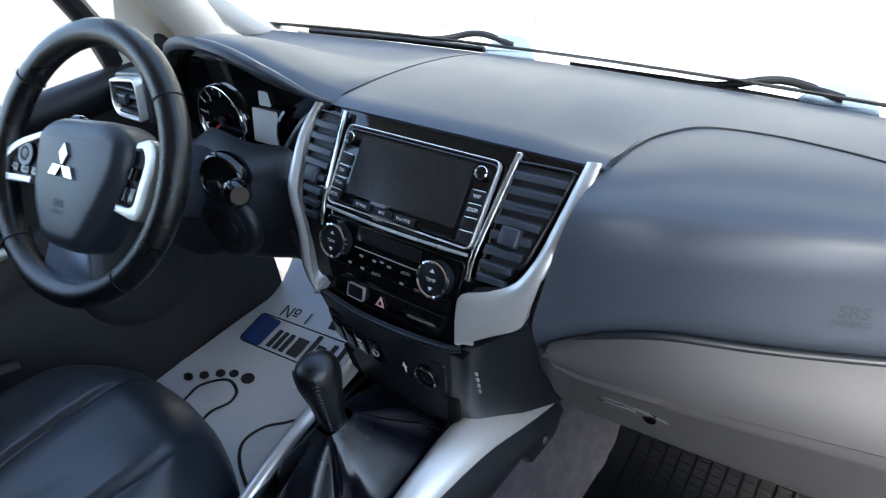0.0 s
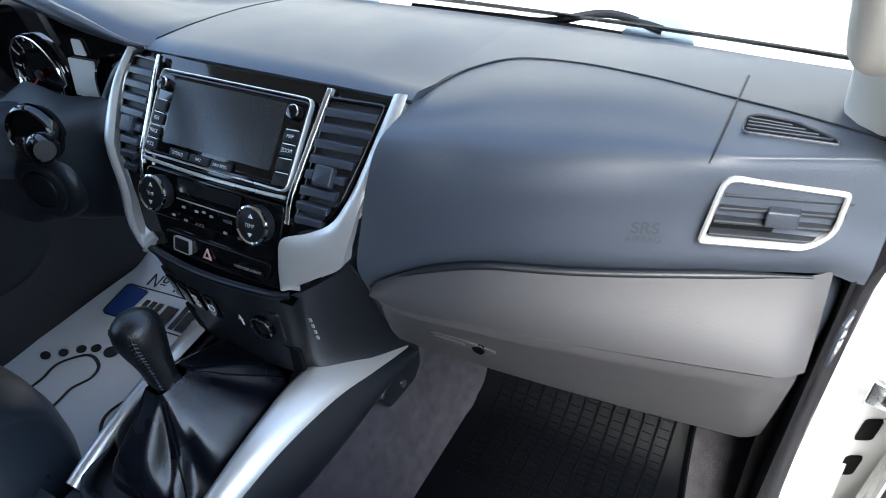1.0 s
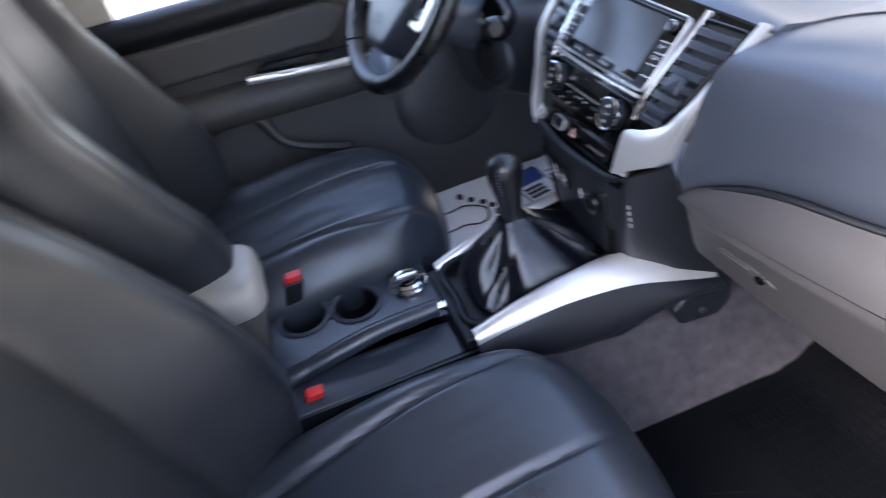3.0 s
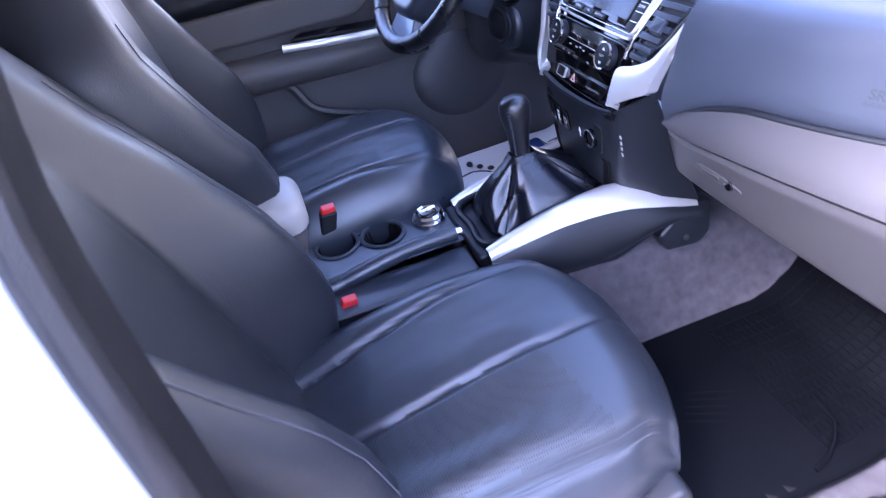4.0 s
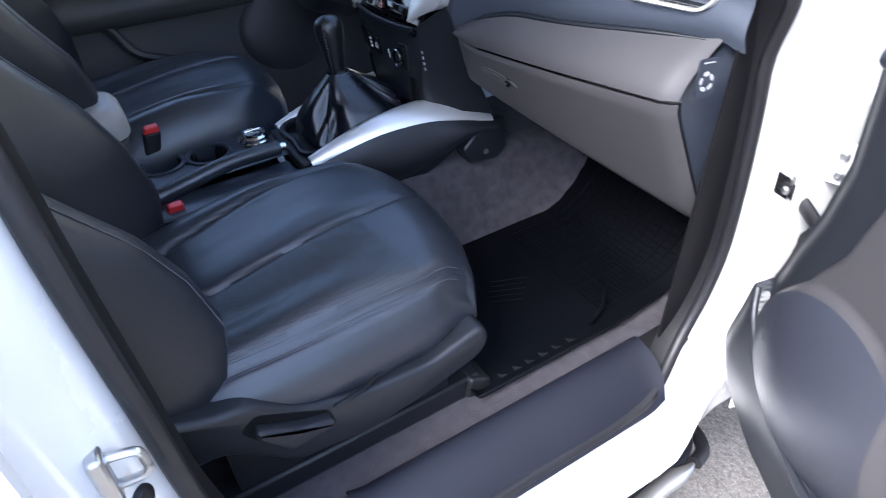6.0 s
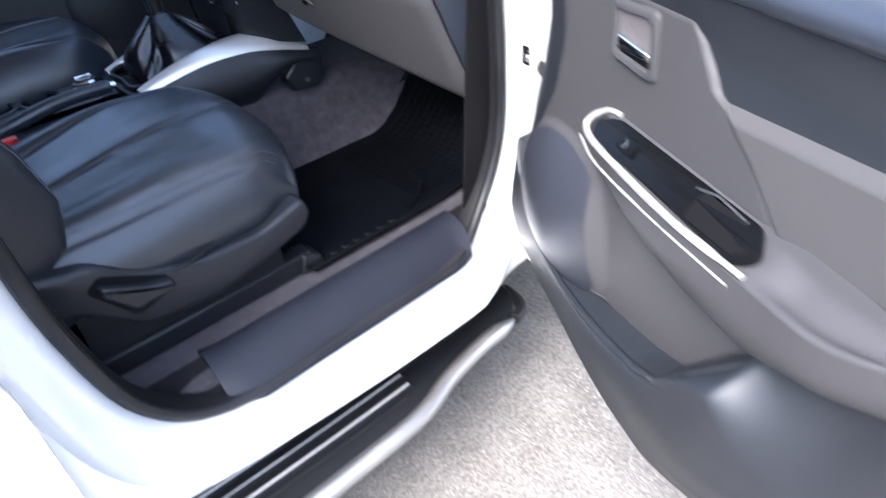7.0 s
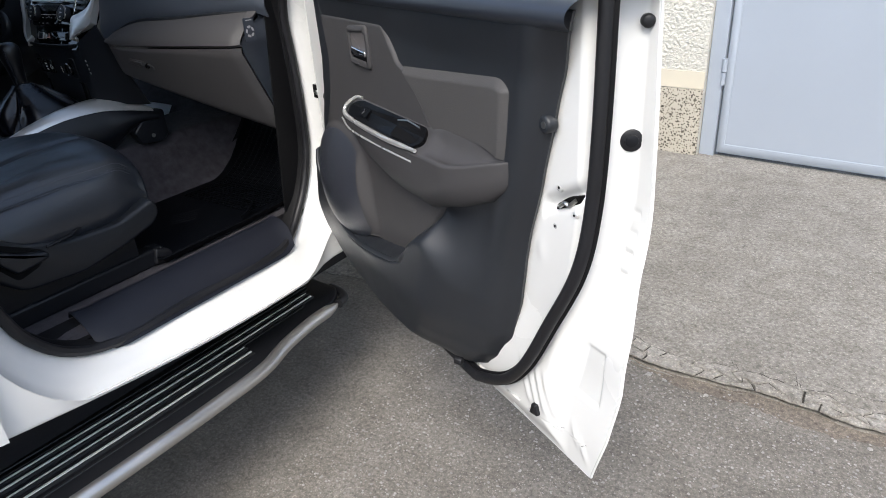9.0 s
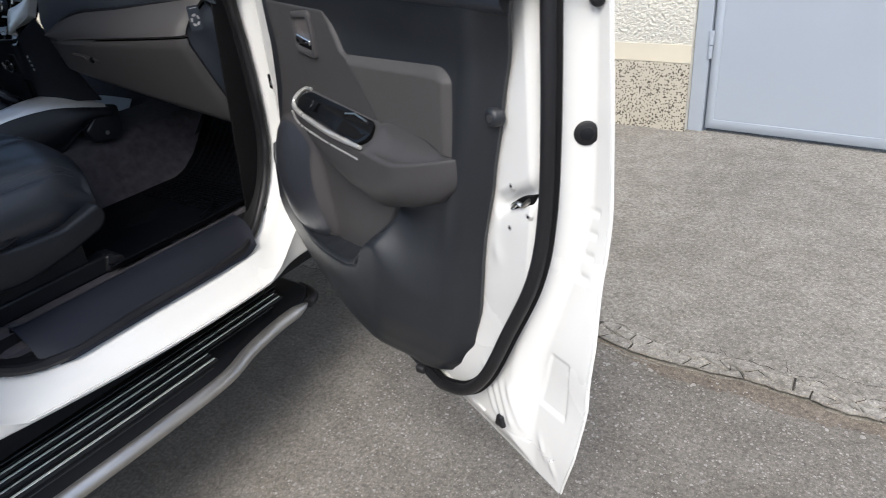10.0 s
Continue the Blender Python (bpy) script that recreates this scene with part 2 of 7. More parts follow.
def words(body, f, u, v, size, mat, parent, name="lettering", turn=0.0, align="CENTER", bold=0.0):
    """Raised lettering on a mapped surface."""
    cu = bpy.data.curves.new(name, "FONT")
    cu.body, cu.size, cu.align_x, cu.align_y, cu.offset = body, size, align, "CENTER", bold
    tmp = bpy.data.objects.new("tmp", cu)
    me = bpy.data.meshes.new_from_object(tmp)
    bpy.data.objects.remove(tmp)
    c, s = math.cos(radians(turn)), math.sin(radians(turn))
    for vert in me.vertices:
        x, y = vert.co.x, vert.co.y
        vert.co = f(u + c * x - s * y, v + s * x + c * y, 0.0012)
    bm = bmesh.new()
    bm.from_mesh(me)
    return part(name, bm, mat, parent, smooth=0)


def bar(f, u0, u1, v0, v1, mat, parent, name="marking", h=0.0012):
    return part(name, plate([(u0, v0), (u1, v0), (u1, v1), (u0, v1)], f, 0.0, h), mat, parent, smooth=0)


def lerp(a, b, t):
    return a + (b - a) * t


def ease(t):
    t = max(0.0, min(1.0, t))
    return t * t * (3 - 2 * t)

# ---- ground and building ----
def ground_material(name, base, size, blotch):
    m = material(name, base, 0.9, grain=1.0, grain_size=130, blotch=blotch, blotch_size=1.6)
    for n in m.node_tree.nodes:
        if n.bl_idname == "ShaderNodeBump":
            n.inputs["Distance"].default_value = 0.0035
    nt = m.node_tree
    p = nt.nodes["Principled BSDF"]
    old = p.inputs["Base Color"].links[0].from_socket
    tc = nt.nodes["Texture Coordinate"]
    vo = nt.nodes.new("ShaderNodeTexVoronoi")
    vo.inputs["Scale"].default_value = size
    nt.links.new(tc.outputs["Object"], vo.inputs["Vector"])
    ramp = nt.nodes.new("ShaderNodeValToRGB")
    ramp.color_ramp.elements[0].position, ramp.color_ramp.elements[0].color = 0.12, (1.9, 1.86, 1.8, 1)
    ramp.color_ramp.elements[1].position, ramp.color_ramp.elements[1].color = 0.4, (0.8, 0.8, 0.8, 1)
    nt.links.new(vo.outputs["Distance"], ramp.inputs["Fac"])
    mul = nt.nodes.new("ShaderNodeMix")
    mul.data_type, mul.blend_type = "RGBA", "MULTIPLY"
    mul.inputs["Factor"].default_value = 0.45
    nt.links.new(old, mul.inputs["A"])
    nt.links.new(ramp.outputs["Color"], mul.inputs["B"])
    # dark pits between the grains, and patches where the binder has worn off
    pit = nt.nodes.new("ShaderNodeTexNoise")
    pit.inputs["Scale"].default_value, pit.inputs["Detail"].default_value, pit.inputs["Roughness"].default_value = size * 0.55, 8, 0.75
    nt.links.new(tc.outputs["Object"], pit.inputs["Vector"])
    pr = nt.nodes.new("ShaderNodeValToRGB")
    pr.color_ramp.elements[0].position, pr.color_ramp.elements[0].color = 0.36, (0.36, 0.35, 0.33, 1)
    pr.color_ramp.elements[1].position, pr.color_ramp.elements[1].color = 0.60, (1.22, 1.2, 1.18, 1)
    nt.links.new(pit.outputs["Fac"], pr.inputs["Fac"])
    wear = nt.nodes.new("ShaderNodeTexNoise")
    wear.inputs["Scale"].default_value, wear.inputs["Detail"].default_value, wear.inputs["Roughness"].default_value = 9.0, 9, 0.7
    nt.links.new(tc.outputs["Object"], wear.inputs["Vector"])
    wr = nt.nodes.new("ShaderNodeValToRGB")
    wr.color_ramp.elements[0].position, wr.color_ramp.elements[0].color = 0.35, (0.74, 0.72, 0.69, 1)
    wr.color_ramp.elements[1].position, wr.color_ramp.elements[1].color = 0.65, (1.18, 1.18, 1.18, 1)
    nt.links.new(wear.outputs["Fac"], wr.inputs["Fac"])
    last = mul.outputs["Result"]
    for out, amount in ((pr.outputs["Color"], 0.72), (wr.outputs["Color"], 0.7)):
        mm = nt.nodes.new("ShaderNodeMix")
        mm.data_type, mm.blend_type = "RGBA", "MULTIPLY"
        mm.inputs["Factor"].default_value = amount
        nt.links.new(last, mm.inputs["A"])
        nt.links.new(out, mm.inputs["B"])
        last = mm.outputs["Result"]
    nt.links.new(last, p.inputs["Base Color"])
    return m


def stucco_material():
    m = material("rough_white_stucco", (0.62, 0.60, 0.535), 0.95, grain=1.0, grain_size=60, blotch=0.1, blotch_size=3)
    for n in m.node_tree.nodes:
        if n.bl_idname == "ShaderNodeBump":
            n.inputs["Distance"].default_value = 0.02
    return m


def plinth_material():
    m = material("washed_pebble_plinth", (0.5, 0.46, 0.38), 0.8, grain=0.8, grain_size=90, blotch=0.2, blotch_size=4)
    nt = m.node_tree
    p = nt.nodes["Principled BSDF"]
    old = p.inputs["Base Color"].links[0].from_socket
    vo = nt.nodes.new("ShaderNodeTexVoronoi")
    vo.inputs["Scale"].default_value = 150
    nt.links.new(nt.nodes["Texture Coordinate"].outputs["Object"], vo.inputs["Vector"])
    ramp = nt.nodes.new("ShaderNodeValToRGB")
    ramp.color_ramp.interpolation = "CONSTANT"
    ramp.color_ramp.elements[0].color = (0.13, 0.12, 0.11, 1)
    ramp.color_ramp.elements[1].position, ramp.color_ramp.elements[1].color = 0.22, (1, 1, 1, 1)
    sep = nt.nodes.new("ShaderNodeSeparateColor")
    nt.links.new(vo.outputs["Color"], sep.inputs["Color"])
    nt.links.new(sep.outputs["Red"], ramp.inputs["Fac"])
    mul = nt.nodes.new("ShaderNodeMix")
    mul.data_type, mul.blend_type = "RGBA", "MULTIPLY"
    mul.inputs["Factor"].default_value = 1.0
    nt.links.new(old, mul.inputs["A"])
    nt.links.new(ramp.outputs["Color"], mul.inputs["B"])
    nt.links.new(mul.outputs["Result"], p.inputs["Base Color"])
    return m


ASPHALT, STUCCO, PLINTH = ground_material("worn_asphalt", (0.200, 0.187, 0.170), 150, 0.4), stucco_material(), plinth_material()
CONCRETE = ground_material("patched_concrete", (0.272, 0.258, 0.236), 110, 0.35)
BLUEPAINT = material("pale_blue_painted_steel", (0.345, 0.385, 0.445), 0.45, grain=0.2, grain_size=60, blotch=0.05, blotch_size=2)

ground = part("ground", sheet(lambda u, v: (-60 + 120 * u, -60 + 120 * v, 0.0), 2, 2), ASPHALT, smooth=0)
tagged(ground, "worn grey asphalt yard with small stones showing", "ground", kind="structure")


def rough(x, k=1.0):
    return noise.noise(Vector((x * 3.1, 4.2 * k, 0.3))) * 0.05 + noise.noise(Vector((x * 9, 1.7 * k, 2.0))) * 0.018 + noise.noise(Vector((x * 30, 7.7 * k, 5.0))) * 0.004


def apron_edge(x):
    return 0.795 - 0.055 * max(0.0, x - 1.4) + rough(x)


apron = part("pavement", sheet(lambda u, v: (lerp(-4.0, 9.0, u), lerp(apron_edge(lerp(-4.0, 9.0, u)), 2.95, v ** 1.4), 0.004 + 0.012 * ease(v * 6) + 0.004 * noise.noise(Vector((lerp(-4.0, 9.0, u) * 5, v * 12, 1)))), 800, 40, 0.02), CONCRETE, smooth=0)
tagged(apron, "patched concrete apron with a crumbled cracked edge", "pavement", kind="structure")


# the apron's edge is broken into loose pieces between the dirt and a long crack
EDGE_BACK = 0.085


def edge_y(x, v):
    """Across the broken strip: v 0 at the asphalt, 1 at the long crack."""
    return apron_edge(x) + v * (EDGE_BACK + 0.022 * noise.noise(Vector((x * 5.0, 8.1, 0.4)))) + 0.004


def crack(x0, x1, off, k, w):
    """A jagged open crack: a thin dark ribbon in the surface."""
    n = int((x1 - x0) / 0.010)
    rows = []
    for i in range(n + 1):
        x = lerp(x0, x1, i / n)
        y = off(x) + 0.010 * noise.noise(Vector((x * 26, k, 3))) + 0.008 * noise.noise(Vector((x * 60, k, 6)))
        hw = w * (0.25 + 1.1 * abs(noise.noise(Vector((x * 23, k, 9))))) * min(1, 4 * min(i, n - i) / n + 0.1)
        rows.append([(x, y - hw, 0.0222), (x, y + hw, 0.0222)])
    return rings(rows, closed=False, caps=False)


DIRT = ground_material("brown_dirt", (0.185, 0.160, 0.135), 140, 0.5)
PIECE = ground_material("broken_concrete", (0.325, 0.310, 0.285), 110, 0.35)
JOINT = material("dirty_crack_filling", (0.055, 0.049, 0.042), 0.95, grain=1.0, grain_size=200, blotch=0.4, blotch_size=30)
for x0, x1, off, k, w in ((1.2, 3.4, lambda x: edge_y(x, 1.03), 2.0, 0.0032), (1.75, 3.2, lambda x: edge_y(x, 1.0) + 0.05 + 0.02 * math.sin(7 * x), 3.3, 0.0018), (1.3, 2.2, lambda x: 2.3 + 0.10 * (x - 1.3), 5.2, 0.0014)):
    part("crack", crack(x0, x1, off, k, w), JOINT, apron, "dark open crack", smooth=0)
part("crack_bed", sheet(lambda u, v: (lerp(1.3, 3.2, u), edge_y(lerp(1.3, 3.2, u), lerp(0.12, 1.0, v)), 0.0200), 240, 4), JOINT, apron, "dark dirt between broken pieces", smooth=0)


def broken_piece(corners, top, tilt):
    """A worn angular bit of concrete: an uneven outline with a chamfered top."""
    d = random.Random(int(corners[0][0] * 9173) + int(corners[0][1] * 7919))
    out = []
    for (xa, ya), (xb, yb) in zip(corners, corners[1:] + corners[:1]):
        out += [(xa, ya), (lerp(xa, xb, 0.5) + d.gauss(0, 0.0025), lerp(ya, yb, 0.5) + d.gauss(0, 0.0025))]
    cx, cy = sum(p[0] for p in out) / len(out), sum(p[1] for p in out) / len(out)
    return rings([[(lerp(cx, x, f), lerp(cy, y, f), z + tilt * (x - cx)) for x, y in out] for f, z in ((1.0, 0.0190), (0.98, top - 0.003), (0.91, top))])


pcs = random.Random(77)
ROWS3 = (0.06, 0.36, 0.70, 1.0)
STEP_X = 0.058
grid = {}
for i in range(33):
    for j in range(4):
        x = 1.31 + STEP_X * i + (0.03 if j % 2 else 0.0) + pcs.gauss(0, 0.012)
        grid[i, j] = (x, edge_y(x, ROWS3[j] + (pcs.gauss(0, 0.10) if 0 < j < 3 else 0.0)))
for i in range(32):
    for j in range(3):
        if pcs.random() < (0.03 if j == 0 else 0.0):
            continue
        quad = [grid[i, j], grid[i + 1, j], grid[i + 1, j + 1], grid[i, j + 1]]
        cx, cy = sum(p[0] for p in quad) / 4, sum(p[1] for p in quad) / 4
        f = pcs.uniform(0.87, 0.96)
        halves = [quad] if pcs.random() < 0.6 else [quad[:3], [quad[0], quad[2], quad[3]]]
        for poly in halves:
            qx, qy = sum(p[0] for p in poly) / len(poly), sum(p[1] for p in poly) / len(poly)
            part("concrete_piece", broken_piece([(lerp(qx, x, f), lerp(qy, y, f)) for x, y in poly], 0.0250 + pcs.uniform(-0.002, 0.003), pcs.gauss(0, 0.05)), PIECE, apron, smooth=0)


def side_crack(x, y, a, length, seed):
    """A short jagged branch that runs off across the slab."""
    n = max(4, int(length / 0.008))
    rows, d = [], random.Random(seed)
    for i in range(n + 1):
        hw = 0.0012 * (1.05 - i / n) * d.uniform(0.5, 1.3)
        rows.append([(x - hw * math.sin(a), y + hw * math.cos(a), 0.0221), (x + hw * math.sin(a), y - hw * math.cos(a), 0.0221)])
        a += d.gauss(0, 0.35)
        x, y = x + length / n * math.cos(a), y + length / n * math.sin(a)
    return rings(rows, closed=False, caps=False)


crk = random.Random(31)
for i in range(16):
    cxx = crk.uniform(1.35, 3.0)
    part("crack", side_crack(cxx, edge_y(cxx, 1.0), crk.uniform(0.3, 2.6), crk.uniform(0.04, 0.12), i), JOINT, apron, "", smooth=0)


def dirt(u, v):
    """Dirt washed against the edge, thin and ragged on the asphalt side."""
    x = lerp(1.3, 4.5, u)
    w = 0.040 * ease((x - 1.5) / 0.25) * (1 - 0.6 * ease((x - 1.95) / 0.4)) + 0.010 + 0.03 * noise.noise(Vector((x * 6, 3, 3))) + 0.012 * noise.noise(Vector((x * 40, 3, 3)))
    return (x, apron_edge(x) + lerp(-max(0.004, w), 0.010, v), 0.0008 + 0.006 * v ** 2 + 0.0006 * noise.noise(Vector((x * 50, v * 4, 1))))


part("dirt_band", sheet(dirt, 500, 6), DIRT, apron, "brown dirt washed against the edge", smooth=0)

# stones set in the asphalt, and rubble along the apron's edge
rng = random.Random(7)
STONE = material("pale_pebble", (0.285, 0.272, 0.255), 0.85, blotch=0.7, blotch_size=25, grain=0.4)


def stones(n, where, r0, r1, flat):
    vs, fs = [], []
    for _ in range(n):
        x, y, z = where()
        r = rng.uniform(r0, r1) * rng.choice((0.6, 0.8, 1.0, 1.3))
        b = len(vs)
        m = 6
        a0 = rng.uniform(0, 6.28)
        ring = [(r * rng.uniform(0.75, 1.1) * math.cos(a0 + 6.28319 * i / m), r * rng.uniform(0.6, 1.0) * math.sin(a0 + 6.28319 * i / m)) for i in range(m)]
        vs += [(x + p, y + q, z) for p, q in ring] + [(x + 0.65 * p, y + 0.65 * q, z + r * flat) for p, q in ring]
        fs += [tuple(b + m + i for i in range(m))] + [(b + i, b + (i + 1) % m, b + m + (i + 1) % m, b + m + i) for i in range(m)]
    me = bpy.data.meshes.new("stones")
    me.from_pydata(vs, [], fs)
    me.materials.append(STONE)
    return me


def yard():
    x = rng.uniform(0.75, 2.9)
    return (x, rng.uniform(-1.1, apron_edge(x) - 0.01), -0.0005)


def edge_spot():
    x = rng.uniform(0.95, 3.2)
    return (x, apron_edge(x) + abs(rng.gauss(0, 0.03)) * rng.choice((-1, 1, 1)), 0.0)


def slab_spot():
    return (rng.uniform(1.0, 4.0), rng.uniform(0.9, 2.8), 0.0155)


gravel = new("gravel", stones(13000, yard, 0.0018, 0.0046, 0.4))
tagged(gravel, "small pale stones showing in the worn asphalt", "gravel", kind="stuff")
rubble = new("rubble", stones(300, edge_spot, 0.003, 0.008, 0.45))
tagged(rubble, "crumbled concrete bits along the apron edge", "rubble", kind="stuff")
grit = new("grit", stones(3200, slab_spot, 0.002, 0.0045, 0.4))
tagged(grit, "grit and small stones on the concrete apron", "grit", kind="stuff")

# the building stands a little askew to the truck
BX, BY, BA = 1.162, 2.88, -5.8
bc, bs = math.cos(radians(BA)), math.sin(radians(BA))


def bld(u, z, h):
    """Along the facade, up, and out of it towards the yard."""
    return (BX + bc * u + bs * h, BY + bs * u - bc * h, z)


wall_front = part("wall_front", plate([(-9, 0.0), (-0.09, 0.0), (-0.09, 4.2), (-9, 4.2)], bld, -0.3, 0.0), STUCCO, smooth=0)
tagged(wall_front, "rough white stucco facade wall", "wall", kind="structure")
wall_side = part("wall_side", plate([(3.3, 0.0), (9, 0.0), (9, 4.2), (3.3, 4.2)], bld, -0.3, 0.0), STUCCO, smooth=0)
tagged(wall_side, "rough white stucco facade wall", "wall", kind="structure")
lintel = part("wall_lintel", plate([(-0.09, 2.7), (3.3, 2.7), (3.3, 4.2), (-0.09, 4.2)], bld, -0.3, 0.0), STUCCO, smooth=0)
tagged(lintel, "stucco wall over a garage door", "wall", kind="structure")
plinth = part("baseboard", plate([(-9, 0.0), (-0.09, 0.0), (-0.09, 0.40), (-9, 0.40)], bld, 0.0, 0.015), PLINTH, smooth=0)
tagged(plinth, "washed pebble plinth with dark chips", "plinth", kind="structure")
band = part("trim", plate([(-9, 0.404), (-0.09, 0.404), (-0.09, 0.50), (-9, 0.50)], bld, 0.0, 0.006), material("smooth_cream_render", (0.62, 0.57, 0.46), 0.85, blotch=0.08), smooth=0)
tagged(band, "smooth cream plaster band above the plinth", "trim", kind="structure")

gate = thing("garage_door", "pale blue painted steel garage door, closed, in a facade", "garage door", bld(0, 0, 0))
part("jamb", plate([(-0.088, 0.0), (-0.004, 0.0), (-0.004, 2.698), (-0.088, 2.698)], bld, -0.12, -0.03), BLUEPAINT, gate, bevel=0.004)
part("jamb", plate([(3.2, 0.0), (3.298, 0.0), (3.298, 2.698), (3.2, 2.698)], bld, -0.12, -0.03), BLUEPAINT, gate, bevel=0.004)
for k in range(2):
    leaf = part("leaf", plate([(0.004 + 1.6 * k, 0.035), (1.594 + 1.6 * k, 0.035), (1.594 + 1.6 * k, 2.69), (0.004 + 1.6 * k, 2.69)], bld, -0.1, -0.045), BLUEPAINT, gate, bevel=0.004)
    part("rim", frame_plate([(0.01 + 1.6 * k, 0.04), (1.59 + 1.6 * k, 0.04), (1.59 + 1.6 * k, 2.68), (0.01 + 1.6 * k, 2.68)],
                            [(0.05 + 1.6 * k, 0.09), (1.55 + 1.6 * k, 0.09), (1.55 + 1.6 * k, 2.63), (0.05 + 1.6 * k, 2.63)], bld, -0.045, -0.04, 0.001), BLUEPAINT, leaf)
for z in (0.5, 1.4, 2.2):
    hinge = part("hinge", tube([bld(0, z + 0.004, -0.028), bld(0, z + 0.075, -0.028)], 0.014, 10, up=(1, 0, 0)), BLUEPAINT, gate)
    part("pin", tube([bld(0, z - 0.07, -0.028), bld(0, z, -0.028)], 0.012, 10, up=(1, 0, 0)), BLUEPAINT, hinge)

# unseen closing walls, added out of view; wall_right holds low sky light off the doorway
for nm, x0, x1, y0, y1, hh in (("wall_far", -30, 30, -26, -25.6, 7), ("wall_left", -22, -21.6, -25, 20, 2.4), ("wall_right", 14.0, 14.4, -25, 2.2, 3)):
    w = part(nm, box(x0, x1, y0, y1, 0, hh), STUCCO, smooth=0)
    tagged(w, "unseen pale wall added to close the yard and limit low sky light", "wall", kind="structure")

# ---- truck body ----
body = thing("truck_body", "white double cab pickup body with its front doorway open", "pickup truck", (0, 0, 0.5))
# doorway outline in (y, z)
DOORWAY = [(-0.06, 1.60), (0.09, 1.40), (0.186, 1.24), (0.213, 1.09), (0.220, 0.91), (0.208, 0.775), (0.150, 0.655), (0.03, 0.590), (-0.25, 0.587),
           (-0.47, 0.592), (-0.585, 0.68), (-0.632, 0.86), (-0.645, 1.05), (-0.655, 1.25), (-0.662, 1.48), (-0.60, 1.64), (-0.35, 1.68)]
door_line = [(p.x, p.y) for p in spline([(a, b, 0) for a, b in DOORWAY], 6, closed=True)]


def on_side(y, z, h):
    """A place on the truck's right flank; h outwards from the doorway's plane; the flank leans in above the belt."""
    return (0.70 + h - 0.22 * max(0, z - 1.2) ** 1.2 - 0.042 * ease((y - 0.02) / 0.16) * (1 - ease((z - 1.12) / 0.16)), y, z)


def grown(d, drop=0.0):
    out = inset(door_line, -d)
    return out


def sill_low(y):
    """Lower edge of the white sill, which rises towards the rear wheel."""
    return 0.501 + 0.134 * max(0.0, min(1.0, -0.1 - y)) ** 1.75


# painted surround: from the seal out to the skin
rows = [[on_side(y, z, -0.02) for y, z in grown(0.004)], [on_side(y, z, 0.0) for y, z in grown(0.012)], [on_side(y, z, 0.035) for y, z in grown(0.040)],
        [on_side(y, max(z, sill_low(y) + 0.018), 0.048) for y, z in grown(0.062)], [on_side(y, max(z, sill_low(y) + 0.013), 0.085) for y, z in grown(0.075)]]
part("door_surround", rings(rows, caps=False), WHITE, body, "white painted door surround", smooth=60)
part("door_seal", tube([on_side(y, z, 0.004) for y, z in grown(0.002)], 0.011, 8, closed=True, up=(1, 0, 0)), RUBBER, body, "black rubber door seal")
part("inner_trim", rings([[on_side(y, z, -0.003) for y, z in grown(-0.006)], [on_side(y, z, -0.012) for y, z in grown(-0.010)], [on_side(y, z, -0.036) for y, z in grown(-0.011)]], caps=False), KICK, body)

# outer skin round the lower doorway, down to the rocker and back to the rear door
low = [(y, max(z, sill_low(y) + 0.014)) for y, z in grown(0.074) if z < 1.0]
skin_rows = [[on_side(y, lerp(z, min(z, sill_low(y) + 0.012), t), 0.084 - 0.003 * t) for y, z in low] for t in (0.0, 0.12, 0.4, 0.7, 1.0)]
part("outer_skin", rings(skin_rows, closed=False, caps=False), WHITE, body, smooth=60)

# sill and lower flank under the doorway
sill_prof = spline([(0.0812, 0, 0.016), (0.0808, 0, 0.010), (0.078, 0, 0.004), (0.070, 0, 0.0), (0.045, 0, -0.004), (-0.10, 0, -0.010)], 4)


def sill(u, v):
    p, y = sill_prof[round(v * 20)], lerp(-2.2, 0.285, u)
    return on_side(y, sill_low(y) + p.z, p.x)


part("sill", sheet(sill, 50, 20), WHITE, body)
# rear door and pillar skin behind the doorway
def rear_skin(u, v):
    z = lerp(sill_low(lerp(-0.71, -2.2, u)) + 0.009, 1.72, v)
    y = lerp(lerp(-0.702, -0.722, ease((z - 0.86) / 0.14)), -2.2, u)
    return (0.7815 + 0.03 * math.sin(math.pi * min(1, (z - 0.5) / 0.75)) * ease(u * 3) - 0.24 * max(0, z - 1.22) ** 1.15, y, z)


part("rear_flank", sheet(rear_skin, 30, 30, 0.02), WHITE, body)
# front fender, bonnet, cowl
def bonnet_z(x, y):
    """Falls away towards the grille, with a shallow rise in the middle."""
    d = y - 0.52
    return 1.205 - 0.114 * d - 0.153 * d * d - 0.10 * (abs(x) / 0.84) ** 4 + 0.012 * (1 - ease((abs(x) - 0.30) / 0.12))


def bonnet(u, v):
    x, y = lerp(-0.84, 0.84, u), lerp(0.52, 1.75, v)
    return (x, y, bonnet_z(x, y))


part("bonnet", sheet(bonnet, 40, 24, 0.015), WHITE, body, "white bonnet")
def fender(u, v):
    y = lerp(0.26, 1.75, u)
    a = (y - 0.98) / 0.46
    low = 0.48 + (0.47 * math.sqrt(max(0, 1 - a * a)) if abs(a) < 1 else 0)
    z = lerp(low, max(low + 0.02, bonnet_z(0.84, y)), v)
    return (0.785 + 0.06 * math.sin(math.pi * min(1, (z - 0.4) / 0.75)) + 0.03 * max(0, 1 - a * a), y, z)


